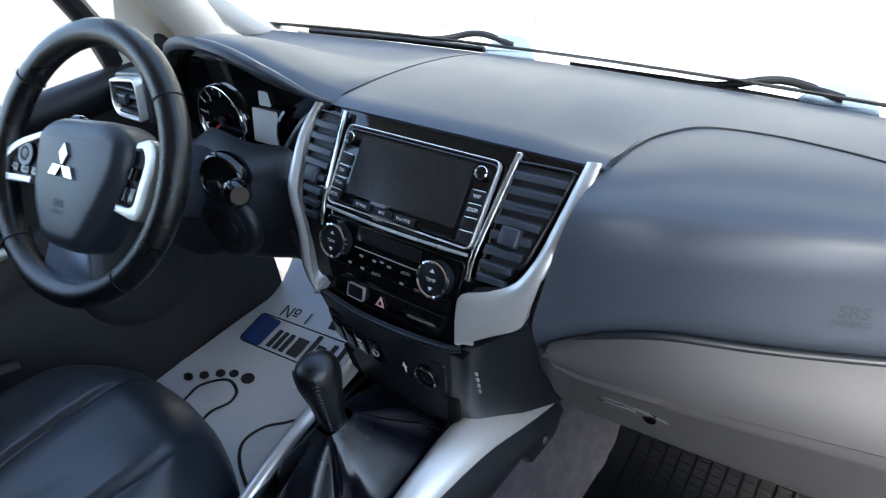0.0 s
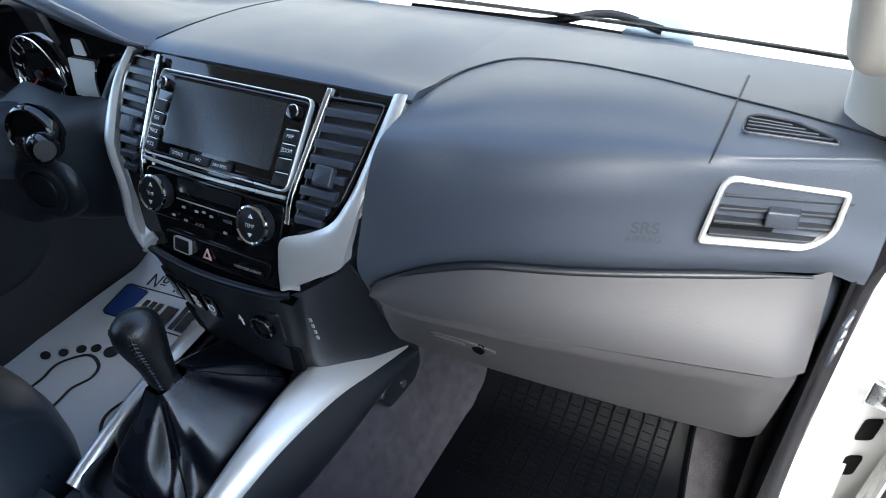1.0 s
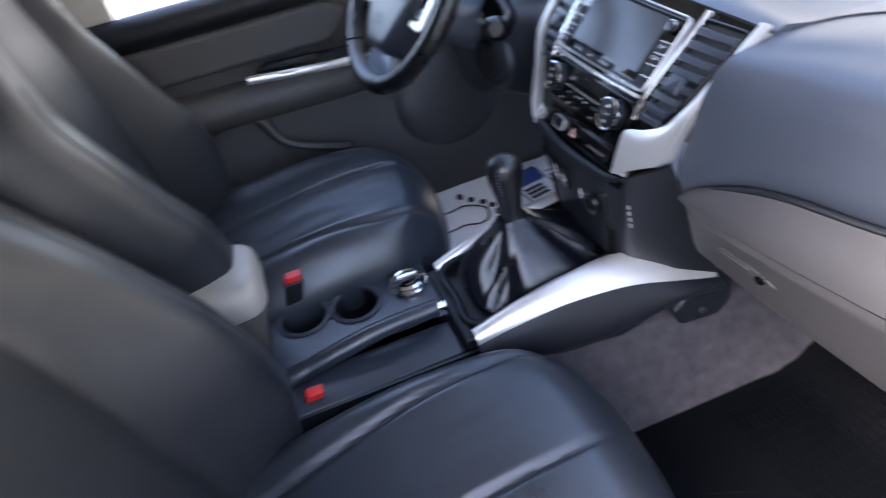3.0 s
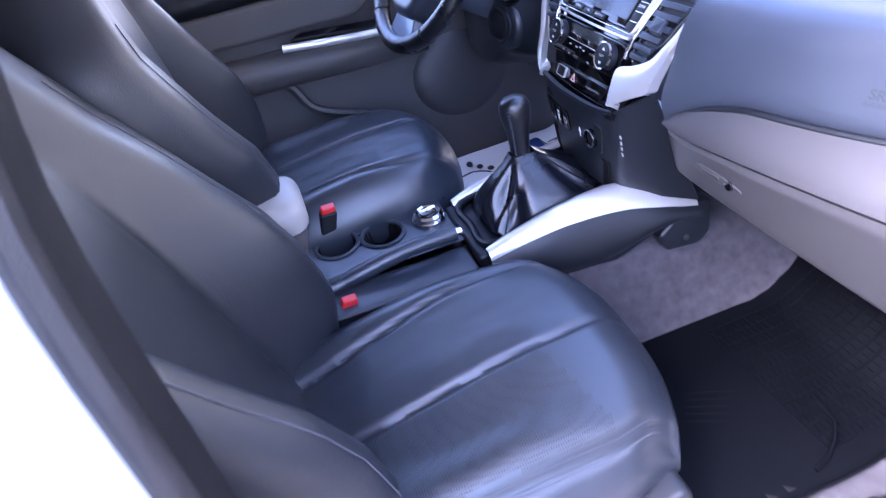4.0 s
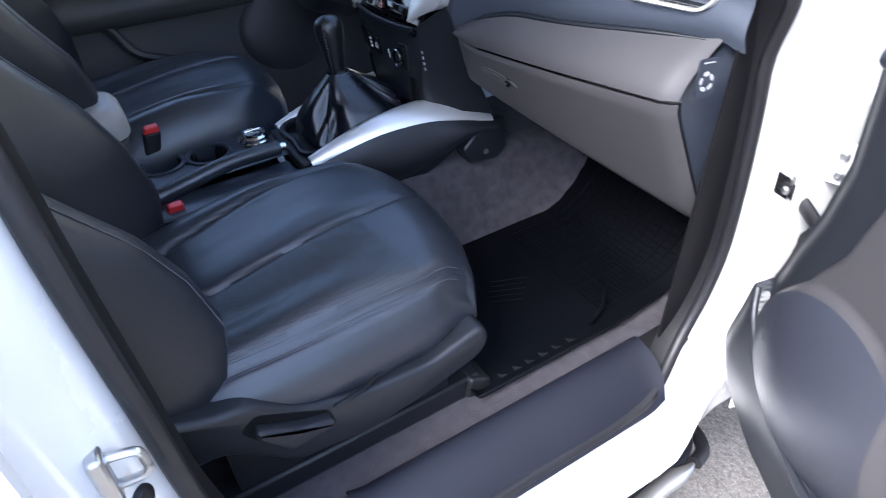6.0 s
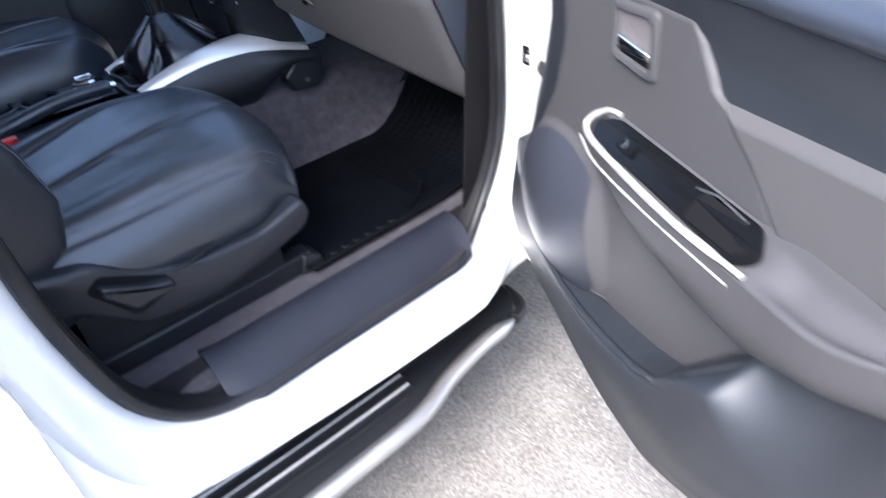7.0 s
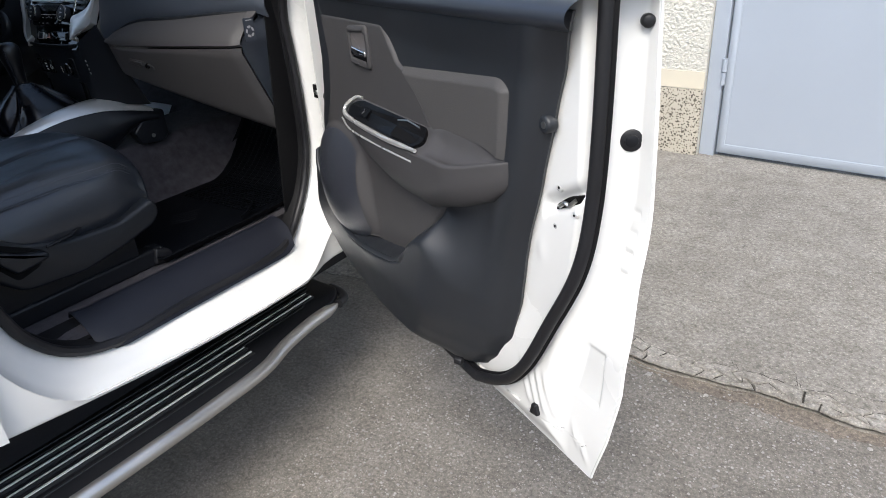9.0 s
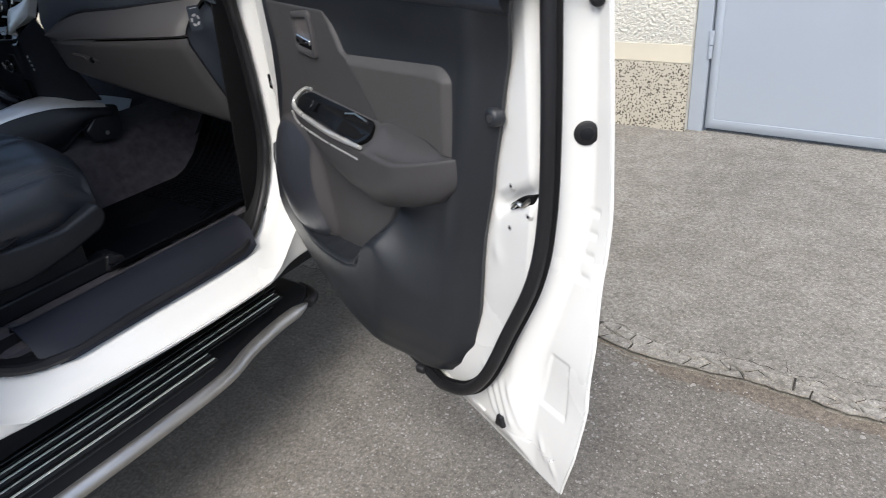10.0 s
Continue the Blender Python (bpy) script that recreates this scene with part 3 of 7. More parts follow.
part("fender", sheet(fender, 40, 16, 0.01), WHITE, body)
part("cowl", sheet(lambda u, v: (lerp(-0.74, 0.74, u), lerp(0.40, 0.55, v) - 0.05 * (2 * u - 1) ** 2, lerp(1.246, 1.200, v)), 24, 3, 0.01), DARK, body, "black cowl panel")
# far side of the cab and roof close it
part("far_flank", sheet(lambda u, v: (-0.80 - 0.03 * math.sin(math.pi * v), lerp(-2.2, 0.26, u), lerp(0.46, 1.20, v)), 10, 8, 0.03), WHITE, body)
part("roof", sheet(lambda u, v: (lerp(-0.60, 0.60, u), lerp(-2.2, -0.05, v), 1.76 - 0.05 * (2 * u - 1) ** 2 - 0.03 * (2 * v - 1) ** 2), 12, 12, 0.03), WHITE, body)
part("headliner", sheet(lambda u, v: (lerp(-0.59, 0.59, u), lerp(-2.15, -0.06, v), 1.715 - 0.05 * (2 * u - 1) ** 2 - 0.03 * (2 * v - 1) ** 2), 12, 12, 0.006), BEIGE, body, "pale beige roof lining")
part("back_wall", box(-0.74, 0.74, -1.62, -1.58, 0.6, 1.66), DARK, body)
# windscreen pillars
for s in (1, -1):
    path = spline([(s * 0.715, 0.47, 1.20), (s * 0.705, 0.30, 1.34), (s * 0.66, 0.12, 1.52), (s * 0.60, -0.06, 1.68)], 6)
    part("pillar", tube(path, 0.045, 10, flat=0.7), WHITE, body)
    path = spline([(s * 0.655, 0.235, 1.190), (s * 0.648, 0.232, 1.265), (s * 0.642, 0.205, 1.345), (s * 0.618, 0.085, 1.505), (s * 0.568, -0.07, 1.67)], 6)
    part("pillar_trim", tube(path, [0.024 + 0.005 * i for i in range(6)] + [0.053] * 7 + [0.051] * 12, 14, flat=0.7), BEIGE, body, "pale beige pillar trim")
part("windscreen", sheet(lambda u, v: (lerp(-1, 1, u) * lerp(0.69, 0.60, v), lerp(0.45, -0.05, v) + 0.05 * (1 - (2 * u - 1) ** 2), lerp(1.240, 1.70, v)), 16, 8), GLASS, body, "clear windscreen").visible_shadow = False
part("glass_band", sheet(lambda u, v: (lerp(-1, 1, u) * 0.685, lerp(0.432, 0.40, v) + 0.05 * (1 - (2 * u - 1) ** 2), lerp(1.252, 1.268, v)), 24, 1, 0.002), RUBBER, body, "black edge of the windscreen")
# floor pan, tunnel, toe boards
def floor_z(x, y):
    f = 0.622 + 0.30 * ease((y - 0.22) / 0.42) * 1.15
    t = ease((0.20 - abs(x)) / 0.09)
    return lerp(f, max(f, 0.80), t)


part("floor_carpet", sheet(lambda u, v: (lerp(-0.70, 0.668, u), lerp(-1.58, 0.60, v), floor_z(lerp(-0.70, 0.668, u), lerp(-1.58, 0.60, v))), 70, 50, 0.02), CARPET, body, "grey carpet over the floor and tunnel")
part("bulkhead", box(-0.80, 0.78, 0.52, 0.56, 0.45, 1.192), DARK, body)
part("side_trim", sheet(lambda u, v: (0.640 + 0.010 * v, lerp(0.12 + 0.05 * v, 0.55, u), lerp(0.60, 1.20, v)), 4, 4, 0.004), KICK, body, "dark kick panel")
# scuff plate over the sill
def scuff(u, v):
    p = spline([(0.606, 0, 0.626), (0.618, 0, 0.640), (0.645, 0, 0.634), (0.676, 0, 0.616), (0.702, 0, 0.592), (0.714, 0, 0.571)], 4)[round(v * 20)]
    y = lerp(-0.470 + 0.030 * ease((v - 0.8) / 0.2), 0.092 - 0.020 * ease((v - 0.5) / 0.5), u)
    return (p.x - 0.012 * ease((0.05 - u) / 0.05) * v, y, p.z + 0.006 * ease((0.04 - u) / 0.04) * (1 - v) + 0.016 * ease((u - 0.94) / 0.06) * v)


sc = part("scuff_plate", sheet(scuff, 24, 20, 0.004), SCUFF, body, "dark ribbed sill scuff plate")
part("sill_base", box(0.55, 0.686, -0.60, 0.15, 0.55, 0.594), DARK, body)
for k in range(4):
    x = 0.632 + 0.011 * k
    part("rib", tube([(x, -0.40, 0.6375 - 0.0048 * k), (x, 0.02, 0.6375 - 0.0048 * k)], 0.0034, 6), SCUFF, sc)
for y0, y1 in ((-0.62, -0.440), (0.070, 0.16)):
    part("sill_trim", sheet(lambda u, v: (lerp(0.61, 0.676, v), lerp(y0, y1, u), lerp(0.628, 0.600, v) + 0.05 * (u if y0 > 0 else 1 - u) ** 2 * v), 4, 4, 0.004), KICK, body)
# striker and plug on the rear pillar
strk = part("striker", tube(spline([(0.735, -0.690, 1.040), (0.740, -0.660, 1.037), (0.740, -0.656, 1.022), (0.740, -0.660, 1.007), (0.735, -0.690, 1.004)], 5), 0.0044, 8), STEEL, body, "bare steel door striker")
part("striker_plate", box(0.722, 0.752, -0.696, -0.682, 0.990, 1.054), STEEL, strk, bevel=0.004)
part("plug", disc((0.728, -0.678, 0.965), (0.6, 1, 0), 0.015, 0.009, 20, 0.003), RUBBER, body, "black rubber plug")

# ---- wheel and step ----
STRIP = material("bright_aluminium_strip", (0.75, 0.75, 0.74), 0.3, metal=0.5)
wheel = thing("front_wheel", "black tyre on a truck's front axle", "wheel", (0.70, 0.98, 0.38))
tyre_rows = [[(0.70 + 0.12 * c, 0.98 + (0.28 + 0.10 * s) * math.cos(6.28319 * i / 36), 0.38 + (0.28 + 0.10 * s) * math.sin(6.28319 * i / 36)) for i in range(36)]
             for c, s in ((-1, 0), (-1, 0.7), (-0.8, 0.98), (0, 1), (0.8, 0.98), (1, 0.7), (1, 0), (0.8, -0.4), (-0.8, -0.4), (-1, 0))]
part("tyre", rings(tyre_rows, caps=False), RUBBER, wheel)
part("rim", disc((0.72, 0.98, 0.38), (1, 0, 0), 0.25, 0.06, 32, 0.02), SILVER, wheel)
part("wheel_arch", sheet(lambda u, v: (lerp(0.45, 0.80, v), 0.98 + 0.46 * math.cos(math.pi * (0.02 + 0.96 * u)), 0.46 + 0.46 * math.sin(math.pi * (0.02 + 0.96 * u))), 20, 2, 0.01), DARK, body)
part("underbody", box(-0.6, 0.62, -2.2, 0.5, 0.40, 0.58), DARK, body)

step = thing("side_step", "black ribbed running board with a brushed metal tube edge", "side step", (0.72, -0.4, 0.37))
STEP_EDGE = [(0.655, 0.235), (0.70, 0.225), (0.742, 0.165), (0.746, 0.06), (0.764, -0.06), (0.793, -0.16), (0.799, -0.30), (0.797, -0.55), (0.785, -1.0), (0.77, -1.6)]
edge_line = [(p.x, p.y) for p in spline([(a, b, 0) for a, b in STEP_EDGE], 6)]
deck_line = [(0.56, 0.235)] + [(x - 0.012, y - 0.004) for x, y in edge_line] + [(0.56, -1.6)]
part("deck", plate(deck_line, lambda u, v, h: (u, v, 0.372 + h), -0.04, 0.0, 0.006), DARK, step)
tube_line = [(x, y) for x, y in edge_line if y < 0.172]
part("edge_tube", tube([(x, y, 0.362) for x, y in tube_line], [0.004, 0.010, 0.014] + [0.018] * (len(tube_line) - 3), 12), BRUSHED, step, "brushed metal tube edge")
def along_step(x, y):
    """The treads draw in a little towards the rear."""
    return x - 0.030 * ease((-0.15 - y) / 1.2)


for x0, y1, w in ((0.636, 0.150, 0.0020), (0.661, 0.147, 0.0027), (0.692, -0.130, 0.0016), (0.723, -0.134, 0.0029)):
    ys = [lerp(-1.6, y1, i / 14) for i in range(15)]
    b = part("tread_rib", rings([[(along_step(x0, y) + dx, y, z) for dx, z in ((-0.009, 0.371), (-0.007, 0.377), (0.007, 0.377), (0.009, 0.371))] for y in ys]), RUBBER, step)
    part("strip", rings([[(along_step(x0, y) + dx, y - 0.004, z) for dx, z in ((-w, 0.3768), (-0.7 * w, 0.3795), (0.7 * w, 0.3795), (w, 0.3768))] for y in ys]), STRIP, b, "bright aluminium tread strip")
for x0, y1 in ((0.600, 0.18), (0.617, 0.165), (0.648, 0.147), (0.677, 0.10), (0.708, -0.134), (0.745, -0.16)):
    part("fine_rib", rings([[(along_step(x0, y) + dx, y, z) for dx, z in ((-0.004, 0.371), (-0.0025, 0.3745), (0.0025, 0.3745), (0.004, 0.371))] for y in [lerp(-1.6, y1, i / 14) for i in range(15)]]), RUBBER, step)
part("end_cap", tube(spline([(0.742, 0.170, 0.360), (0.730, 0.205, 0.358), (0.700, 0.226, 0.357), (0.650, 0.236, 0.356)], 5), 0.014, 10), RUBBER, step)
for y in (-0.1, -0.9):
    part("bracket", box(0.45, 0.66, y - 0.03, y + 0.03, 0.31, 0.36), DARK, step, bevel=0.005)

# ---- dashboard ----
dash = thing("dashboard", "dark charcoal dashboard with grey lower half and silver trim", "dashboard", (0, 0.2, 1.1))


def face_y(x):
    return 0.16 * max(0.0, (abs(x) - 0.12) / 0.52) ** 1.25


def lip_z(x):
    return 1.152 - 0.062 * max(0.0, (0.345 - x) / 0.165) ** 2 + 0.010 * ease((x - 0.38) / 0.22)


WIND_Y = 0.415


def wind_y(x):
    return 0.455 - 0.05 * (x / 0.7) ** 2


def right_prof(x, n=6):
    f, zl = face_y(x), lip_z(x)
    k = (1.285 - zl) / 0.133
    q = lerp(lerp(0.6, 1.0, ease((x - 0.20) / 0.08)), 0.60, ease((x - 0.25) / 0.36)) * (1 - 0.7 * ease((x - 0.42) / 0.12))
    g = 0.02 - 0.012 * ease((x - 0.42) / 0.12)
    return spline([(x, f + 0.004, zl), (x, f - 0.004, zl + 0.028 * k), (x, f + 0.002, zl + 0.065 * k), (x, f + 0.014 * q, zl + 0.100 * k), (x, f + 0.040 * q, zl + 0.126 * k),
                   (x, f + g + 0.065 * q, 1.286), (x, f + 0.09 + 0.06 * q, 1.291), (x, 0.36, 1.273), (x, wind_y(x) - 0.005, 1.252)], n)


def pad_z(x, y):
    """Height of the airbag pad's top at a place."""
    pr = right_prof(max(0.175, x), 6)[18:]
    for a, b in zip(pr, pr[1:]):
        if a.y <= y <= b.y:
            return lerp(a.z, b.z, (y - a.y) / max(1e-6, b.y - a.y))
    return pr[0].z if y < pr[0].y else pr[-1].z


def right_pad(u, v):
    pr = right_prof(lerp(0.180, 0.656, u), 6)
    p = pr[round(v * (len(pr) - 1))]
    x = lerp(0.189 + 0.22 * (min(p.z, 1.29) - 1.15) * ease((p.z - 1.10) / 0.05) - 0.018 * ease((p.y - 0.12) / 0.04), 0.656, u)
    return (x, p.y, p.z - 0.012 * ease((u - 0.93) / 0.07))


part("airbag_pad", sheet(right_pad, 50, 48, 0.004), PADDING, dash, "soft charcoal pad over the airbag")
# crease round the lid
crease = [Vector((p.x, p.y, pad_z(p.x, p.y) + 0.0004)) for p in spline([(0.2235, 0.100, 0), (0.226, 0.159, 0), (0.238, 0.205, 0), (0.270, 0.246, 0), (0.334, 0.256, 0), (0.402, 0.246, 0), (0.505, 0.218, 0), (0.60, 0.196, 0), (0.64, 0.19, 0)], 8)]
part("lid_seam", tube(crease, 0.0013, 6), DARK, dash)
pr = right_prof(0.507, 6)
pr = [right_prof(0.489 + 0.17 * (p.z - 1.178), 6)[i] for i, p in enumerate(pr)]
part("lid_seam", tube([Vector((p.x, p.y - 0.0004, p.z + 0.0003)) for p in pr[1:40]], 0.0012, 6), DARK, dash)


def centre_z(x, v):
    return 1.302 + 0.002 * math.sin(math.pi * v) - 0.050 * v ** 2 + 0.005 * (1 - (x / 0.21) ** 2) * (1 - v)


def centre_pad(u, v):
    x = lerp(-0.162, 0.222, u)
    y0 = 0.080 + 0.008 * (x / 0.212) ** 2
    y = lerp(y0, wind_y(x) - 0.005, v)
    z = centre_z(x, v)
    z = lerp(z, min(z, pad_z(x, y) + 0.0005), ease((x - 0.12) / 0.10) * ease((y - 0.085) / 0.07))
    z -= 0.002 * ease((y - 0.16) / 0.05) * ease((x - 0.20) / 0.022)
    if v == 0:
        z -= 0.006
        y += 0.005
    return (x, y, z)


part("top_pad", sheet(centre_pad, 30, 20, 0.006), PADDING, dash)


HOOD = spline([(-0.166, 0, 1.3045), (-0.20, 0, 1.322), (-0.25, 0, 1.343), (-0.325, 0, 1.364), (-0.40, 0, 1.367), (-0.46, 0, 1.357), (-0.515, 0, 1.335), (-0.552, 0, 1.295)], 12)


def hood_arch(t):
    """The brow over the dials, from its inner foot to its outer foot: x and z."""
    p = HOOD[round(min(1, max(0, t)) * (len(HOOD) - 1))]
    return p.x, p.z


def left_pad(u, v):
    x, zt = hood_arch(u) if u < 0.85 else (lerp(hood_arch(0.85)[0], -0.69, (u - 0.85) / 0.15), lerp(hood_arch(0.85)[1], 1.275, ease((u - 0.85) / 0.15)))
    y0 = 0.094 - 0.036 * math.sin(math.pi * min(1, u / 0.9)) ** 0.8
    y = lerp(y0, wind_y(x) - 0.005, v)
    near = centre_z(x, v) + (zt - centre_z(x, 0)) * (1 - ease(v * 2.5))
    z = lerp(near, lerp(zt, 1.252, ease(min(1, v * 1.15))), ease(u / 0.5))
    return (x, y, z - (0.008 if v == 0 else 0))


part("dial_hood", sheet(left_pad, 36, 20, -0.008), PADDING, dash, "arched brow over the dials")
hood_rim = [Vector((*[hood_arch(t)[0]], 0.090 - 0.036 * math.sin(math.pi * min(1, t / 0.9)) ** 0.8, hood_arch(t)[1] - 0.004)) for t in [i / 30 * 0.93 for i in range(31)]]
rim_all = hood_rim + spline([hood_rim[-1], (-0.572, 0.072, 1.26), (-0.558, 0.060, 1.205), (-0.50, 0.055, 1.184), (-0.40, 0.055, 1.183), (-0.297, 0.058, 1.186), (-0.249, 0.063, 1.222), (-0.202, 0.074, 1.276), hood_rim[0]], 6)[1:]
part("hood_rim", tube(rim_all, [0.003 + 0.007 * ease(min(i, len(rim_all) - 1 - i) / 10) for i in range(len(rim_all))], 8, up=(0, 1, 0)), DASH, dash)
# shroud from the brow back to the dials
back_rim = [Vector((lerp(p.x, -0.39, 0.06), p.y + 0.040, lerp(p.z, 1.24, 0.10))) for p in rim_all]
part("dial_shroud", rings([rim_all, back_rim], caps=False), DARK, dash)
cluster = part("dial_panel", plate([(p.x, p.z) for p in back_rim[:-1]], lambda u, v, h: (u, 0.0965 + 0.10 * (v - 1.24) - h, v), -0.012, 0.0), PIANO, dash, "glossy dark instrument cluster")


def on_cluster(u, v, h):
    return (u + 0.036, 0.0960 + 0.10 * (v - 1.24) - h, v + 0.015)


def dial_ring(cx, cz, r, mat, w, nm, par, h=0.006):
    if cx > -0.3:
        arc = [radians(125 + 5.5 * i) for i in range(21)]
        o2 = [(cx + q * math.cos(b), cz + q * math.sin(b)) for q, bs2 in ((r, arc), (r - w, arc[::-1])) for b in bs2]
        return part(nm, plate(o2, on_cluster, 0.0, h), mat, par)
    out = [(cx + r * math.cos(6.28319 * i / 40), cz + r * math.sin(6.28319 * i / 40)) for i in range(40)]
    inn = [(cx + (r - w) * math.cos(6.28319 * i / 40), cz + (r - w) * math.sin(6.28319 * i / 40)) for i in range(40)]
    return part(nm, frame_plate(out, inn, on_cluster, 0.0, h, 0.001), mat, par)


for cx, nums in ((-0.472, 7), (-0.272, 0)):
    ring = dial_ring(cx, 1.207, 0.060, CHROME, 0.004, "dial_ring", cluster, 0.010)
    if nums:
        for k in range(nums):
            a = radians(215 - 42 * k)
            words(str(k), on_cluster, cx + 0.043 * math.cos(a), 1.207 + 0.043 * math.sin(a), 0.012, MARK, cluster, "numeral")
            for q in range(2):
                b = a - radians(21 * q)
                part("tick", plate([(cx + r * math.cos(b + e), 1.207 + r * math.sin(b + e)) for r, e in ((0.050, -0.02), (0.055, -0.02), (0.055, 0.02), (0.050, 0.02))], on_cluster, 0, 0.001), MARK, cluster, smooth=0)
    a = radians(216)
    d, n = Vector((math.cos(a), math.sin(a))), Vector((-math.sin(a), math.cos(a)))
    c = Vector((cx, 1.207))
    part("needle", plate([tuple(c - d * 0.008 + n * 0.002), tuple(c - d * 0.008 - n * 0.002), tuple(c + d * 0.046 - n * 0.0008), tuple(c + d * 0.046 + n * 0.0008)], on_cluster, 0.004, 0.0055), RED, cluster, smooth=0)
    part("needle_hub", disc(on_cluster(cx, 1.207, 0.003), (0, -1, 0), 0.008, 0.005, 16, 0.001), DARK, cluster)
part("display", plate(rounded([(-0.400, 1.188), (-0.338, 1.190), (-0.334, 1.245), (-0.392, 1.243)], 0.003), on_cluster, 0, 0.0015), LCD, cluster, "pale unlit display")
part("display", plate(rounded([(-0.372, 1.250), (-0.345, 1.251), (-0.350, 1.272), (-0.37, 1.272)], 0.003), on_cluster, 0, 0.0015), LCD, cluster)

# ---- lower half: glove box in two folds ----
def glove_top(x):
    return lip_z(x) + 0.006 - 0.002 * ease((x - 0.5) / 0.1)


def glove_mid(x):
    return 1.091 + 0.018 * ease((0.26 - x) / 0.09)


def glove_low(x):
    return 1.010 - 0.425 * (x - 0.215) + 0.02 * ease((0.21 - x) / 0.04)


def ridge(x):
    return face_y(x) - 0.015 - 0.062 * max(0, (x - 0.17) / 0.45)


def glove_upper(u, v):
    x = lerp(0.206, 0.628, u)
    z = lerp(glove_mid(x), max(glove_top(x), glove_mid(x) + 0.002), v)
    y = lerp(ridge(x), face_y(x) - 0.006, v ** 1.3) - 0.006 * math.sin(math.pi * v)
    return (x, y + 0.008 * ease((0.05 - v) / 0.05) + 0.012 * ease((u - 0.96) / 0.04), z)


def lower_y(x, z):
    v = (z - glove_low(x)) / (glove_mid(x) - glove_low(x))
    return lerp(face_y(x) + 0.047 * max(0, (x - 0.17) / 0.45), ridge(x), max(0, min(1, v)) ** 0.9) + 0.02 * ease((0.10 - v) / 0.10) ** 2


def glove_lower(u, v):
    x = lerp(0.184, 0.624, u)
    z = lerp(glove_low(x), glove_mid(x) - 0.003, v)
    return (x, lower_y(x, z) + 0.006 * ease((v - 0.96) / 0.04) + 0.012 * ease((u - 0.96) / 0.04) + 0.02 * ease((0.08 - u) / 0.08), z)


part("glove_box_top", sheet(glove_upper, 40, 14, 0.010), GREY, dash, "warm grey upper glove box lid")
glove = part("glove_box", sheet(glove_lower, 40, 18, 0.012), GREY, dash, "warm grey glove box lid")
# underside and end of the lower dashboard
part("glove_bottom", sheet(lambda u, v: (lerp(0.172, 0.622, u), lerp(glove_lower(u, 0)[1] + 0.012, 0.50, v), glove_low(lerp(0.168, 0.622, u)) + 0.004 + 0.06 * v), 20, 3, 0.006), DARK, dash)
def end_y(z):
    return glove_lower(1, min(1, max(0, (z - 0.84) / 0.25)))[1] if z < 1.091 else glove_upper(1, min(1, (z - 1.091) / 0.06))[1]


part("end_cover", sheet(lambda u, v: (lerp(0.624, 0.650, ease(u * 1.2)), lerp(end_y(lerp(0.845, 1.165, v)) + 0.006, 0.24, u ** 0.8), lerp(0.845, 1.165, v)), 10, 24, 0.004), DASH, dash, "dark dashboard end cover")
# sticker with an unreadable warning on the end cover
def on_end(u, v, h):
    """On the end cover: u ahead, v up, h off its skin."""
    return Vector((0.6435 + 0.30 * (u - 0.115) + h, u - 0.012 - 0.3 * h, v + 0.004))


stk = part("sticker", plate(rounded([(0.112, 1.098), (0.138, 1.098), (0.138, 1.152), (0.112, 1.152)], 0.003), on_end, -0.001, 0.0012), DASH, dash, "small white warning marks on a dark sticker")


def lozenge(a):
    c, s = math.cos(a), math.sin(a)
    return [(0.125 + 0.0075 * c - 0.0046 * s * p + 0.0022 * c * q, 1.121 + 0.0108 * s + 0.0052 * c * p + 0.0030 * s * q) for p, q in ((-1, 0), (-0.5, 1), (0.6, 0.9), (1, 0), (0.5, -0.9), (-0.6, -1))]


for k in range(5):
    part("pictogram", plate(lozenge(0.5 + 1.2566 * k), lambda u, v, h: on_end(u, v, 0.0012 + h), 0, 0.0008), DIMMARK, stk, smooth=0)
part("heading", plate([(0.117, 1.146), (0.134, 1.146), (0.132, 1.1475), (0.119, 1.1475)], lambda u, v, h: on_end(u, v, 0.0012 + h), 0, 0.0008), DIMMARK, stk, smooth=0)


def on_glove(u, v, h):
    return (u, lower_y(u, v) - h, v)


lt = rounded([(0.259, 1.052), (0.306, 1.036), (0.334, 1.030), (0.340, 1.040), (0.310, 1.056), (0.268, 1.062)], 0.007)
latch = part("latch", plate(lt, on_glove, -0.01, 0.0028, 0.001), GREY, glove, "recessed grey latch")
part("latch_paddle", plate(rounded([(0.267, 1.051), (0.303, 1.040), (0.307, 1.052), (0.272, 1.059)], 0.004), on_glove, 0.000, 0.0048, 0.0012), GREY, latch)
part("keyhole", disc(on_glove(0.320, 1.043, 0.000), (0, -1, 0), 0.008, 0.0042, 18, 0.001), PIANO, latch)
# ledge between the halves, a dark bead painting the shadow gap there
ledge = [Vector((x, face_y(x) - 0.006, lip_z(x) + 0.003)) for x in [0.208 + 0.404 * i / 40 for i in range(41)]]
part("ledge", tube(ledge, [0.002 + 0.0035 * ease(min(i, 40 - i) / 8) for i in range(41)], 10, flat=0.8), HOUSE, dash)
# raised airbag mark
def right_at(x, z):
    """Front of the airbag pad at a height."""
    pr = right_prof(x, 6)
    for a, b in zip(pr, pr[1:]):
        if a.z <= z <= b.z:
            return lerp(a.y, b.y, (z - a.z) / max(1e-6, b.z - a.z))
    return pr[0].y


def on_pad(u, v, h):
    return (u, right_at(u, v) - 0.0034 - h * 0.4, v)


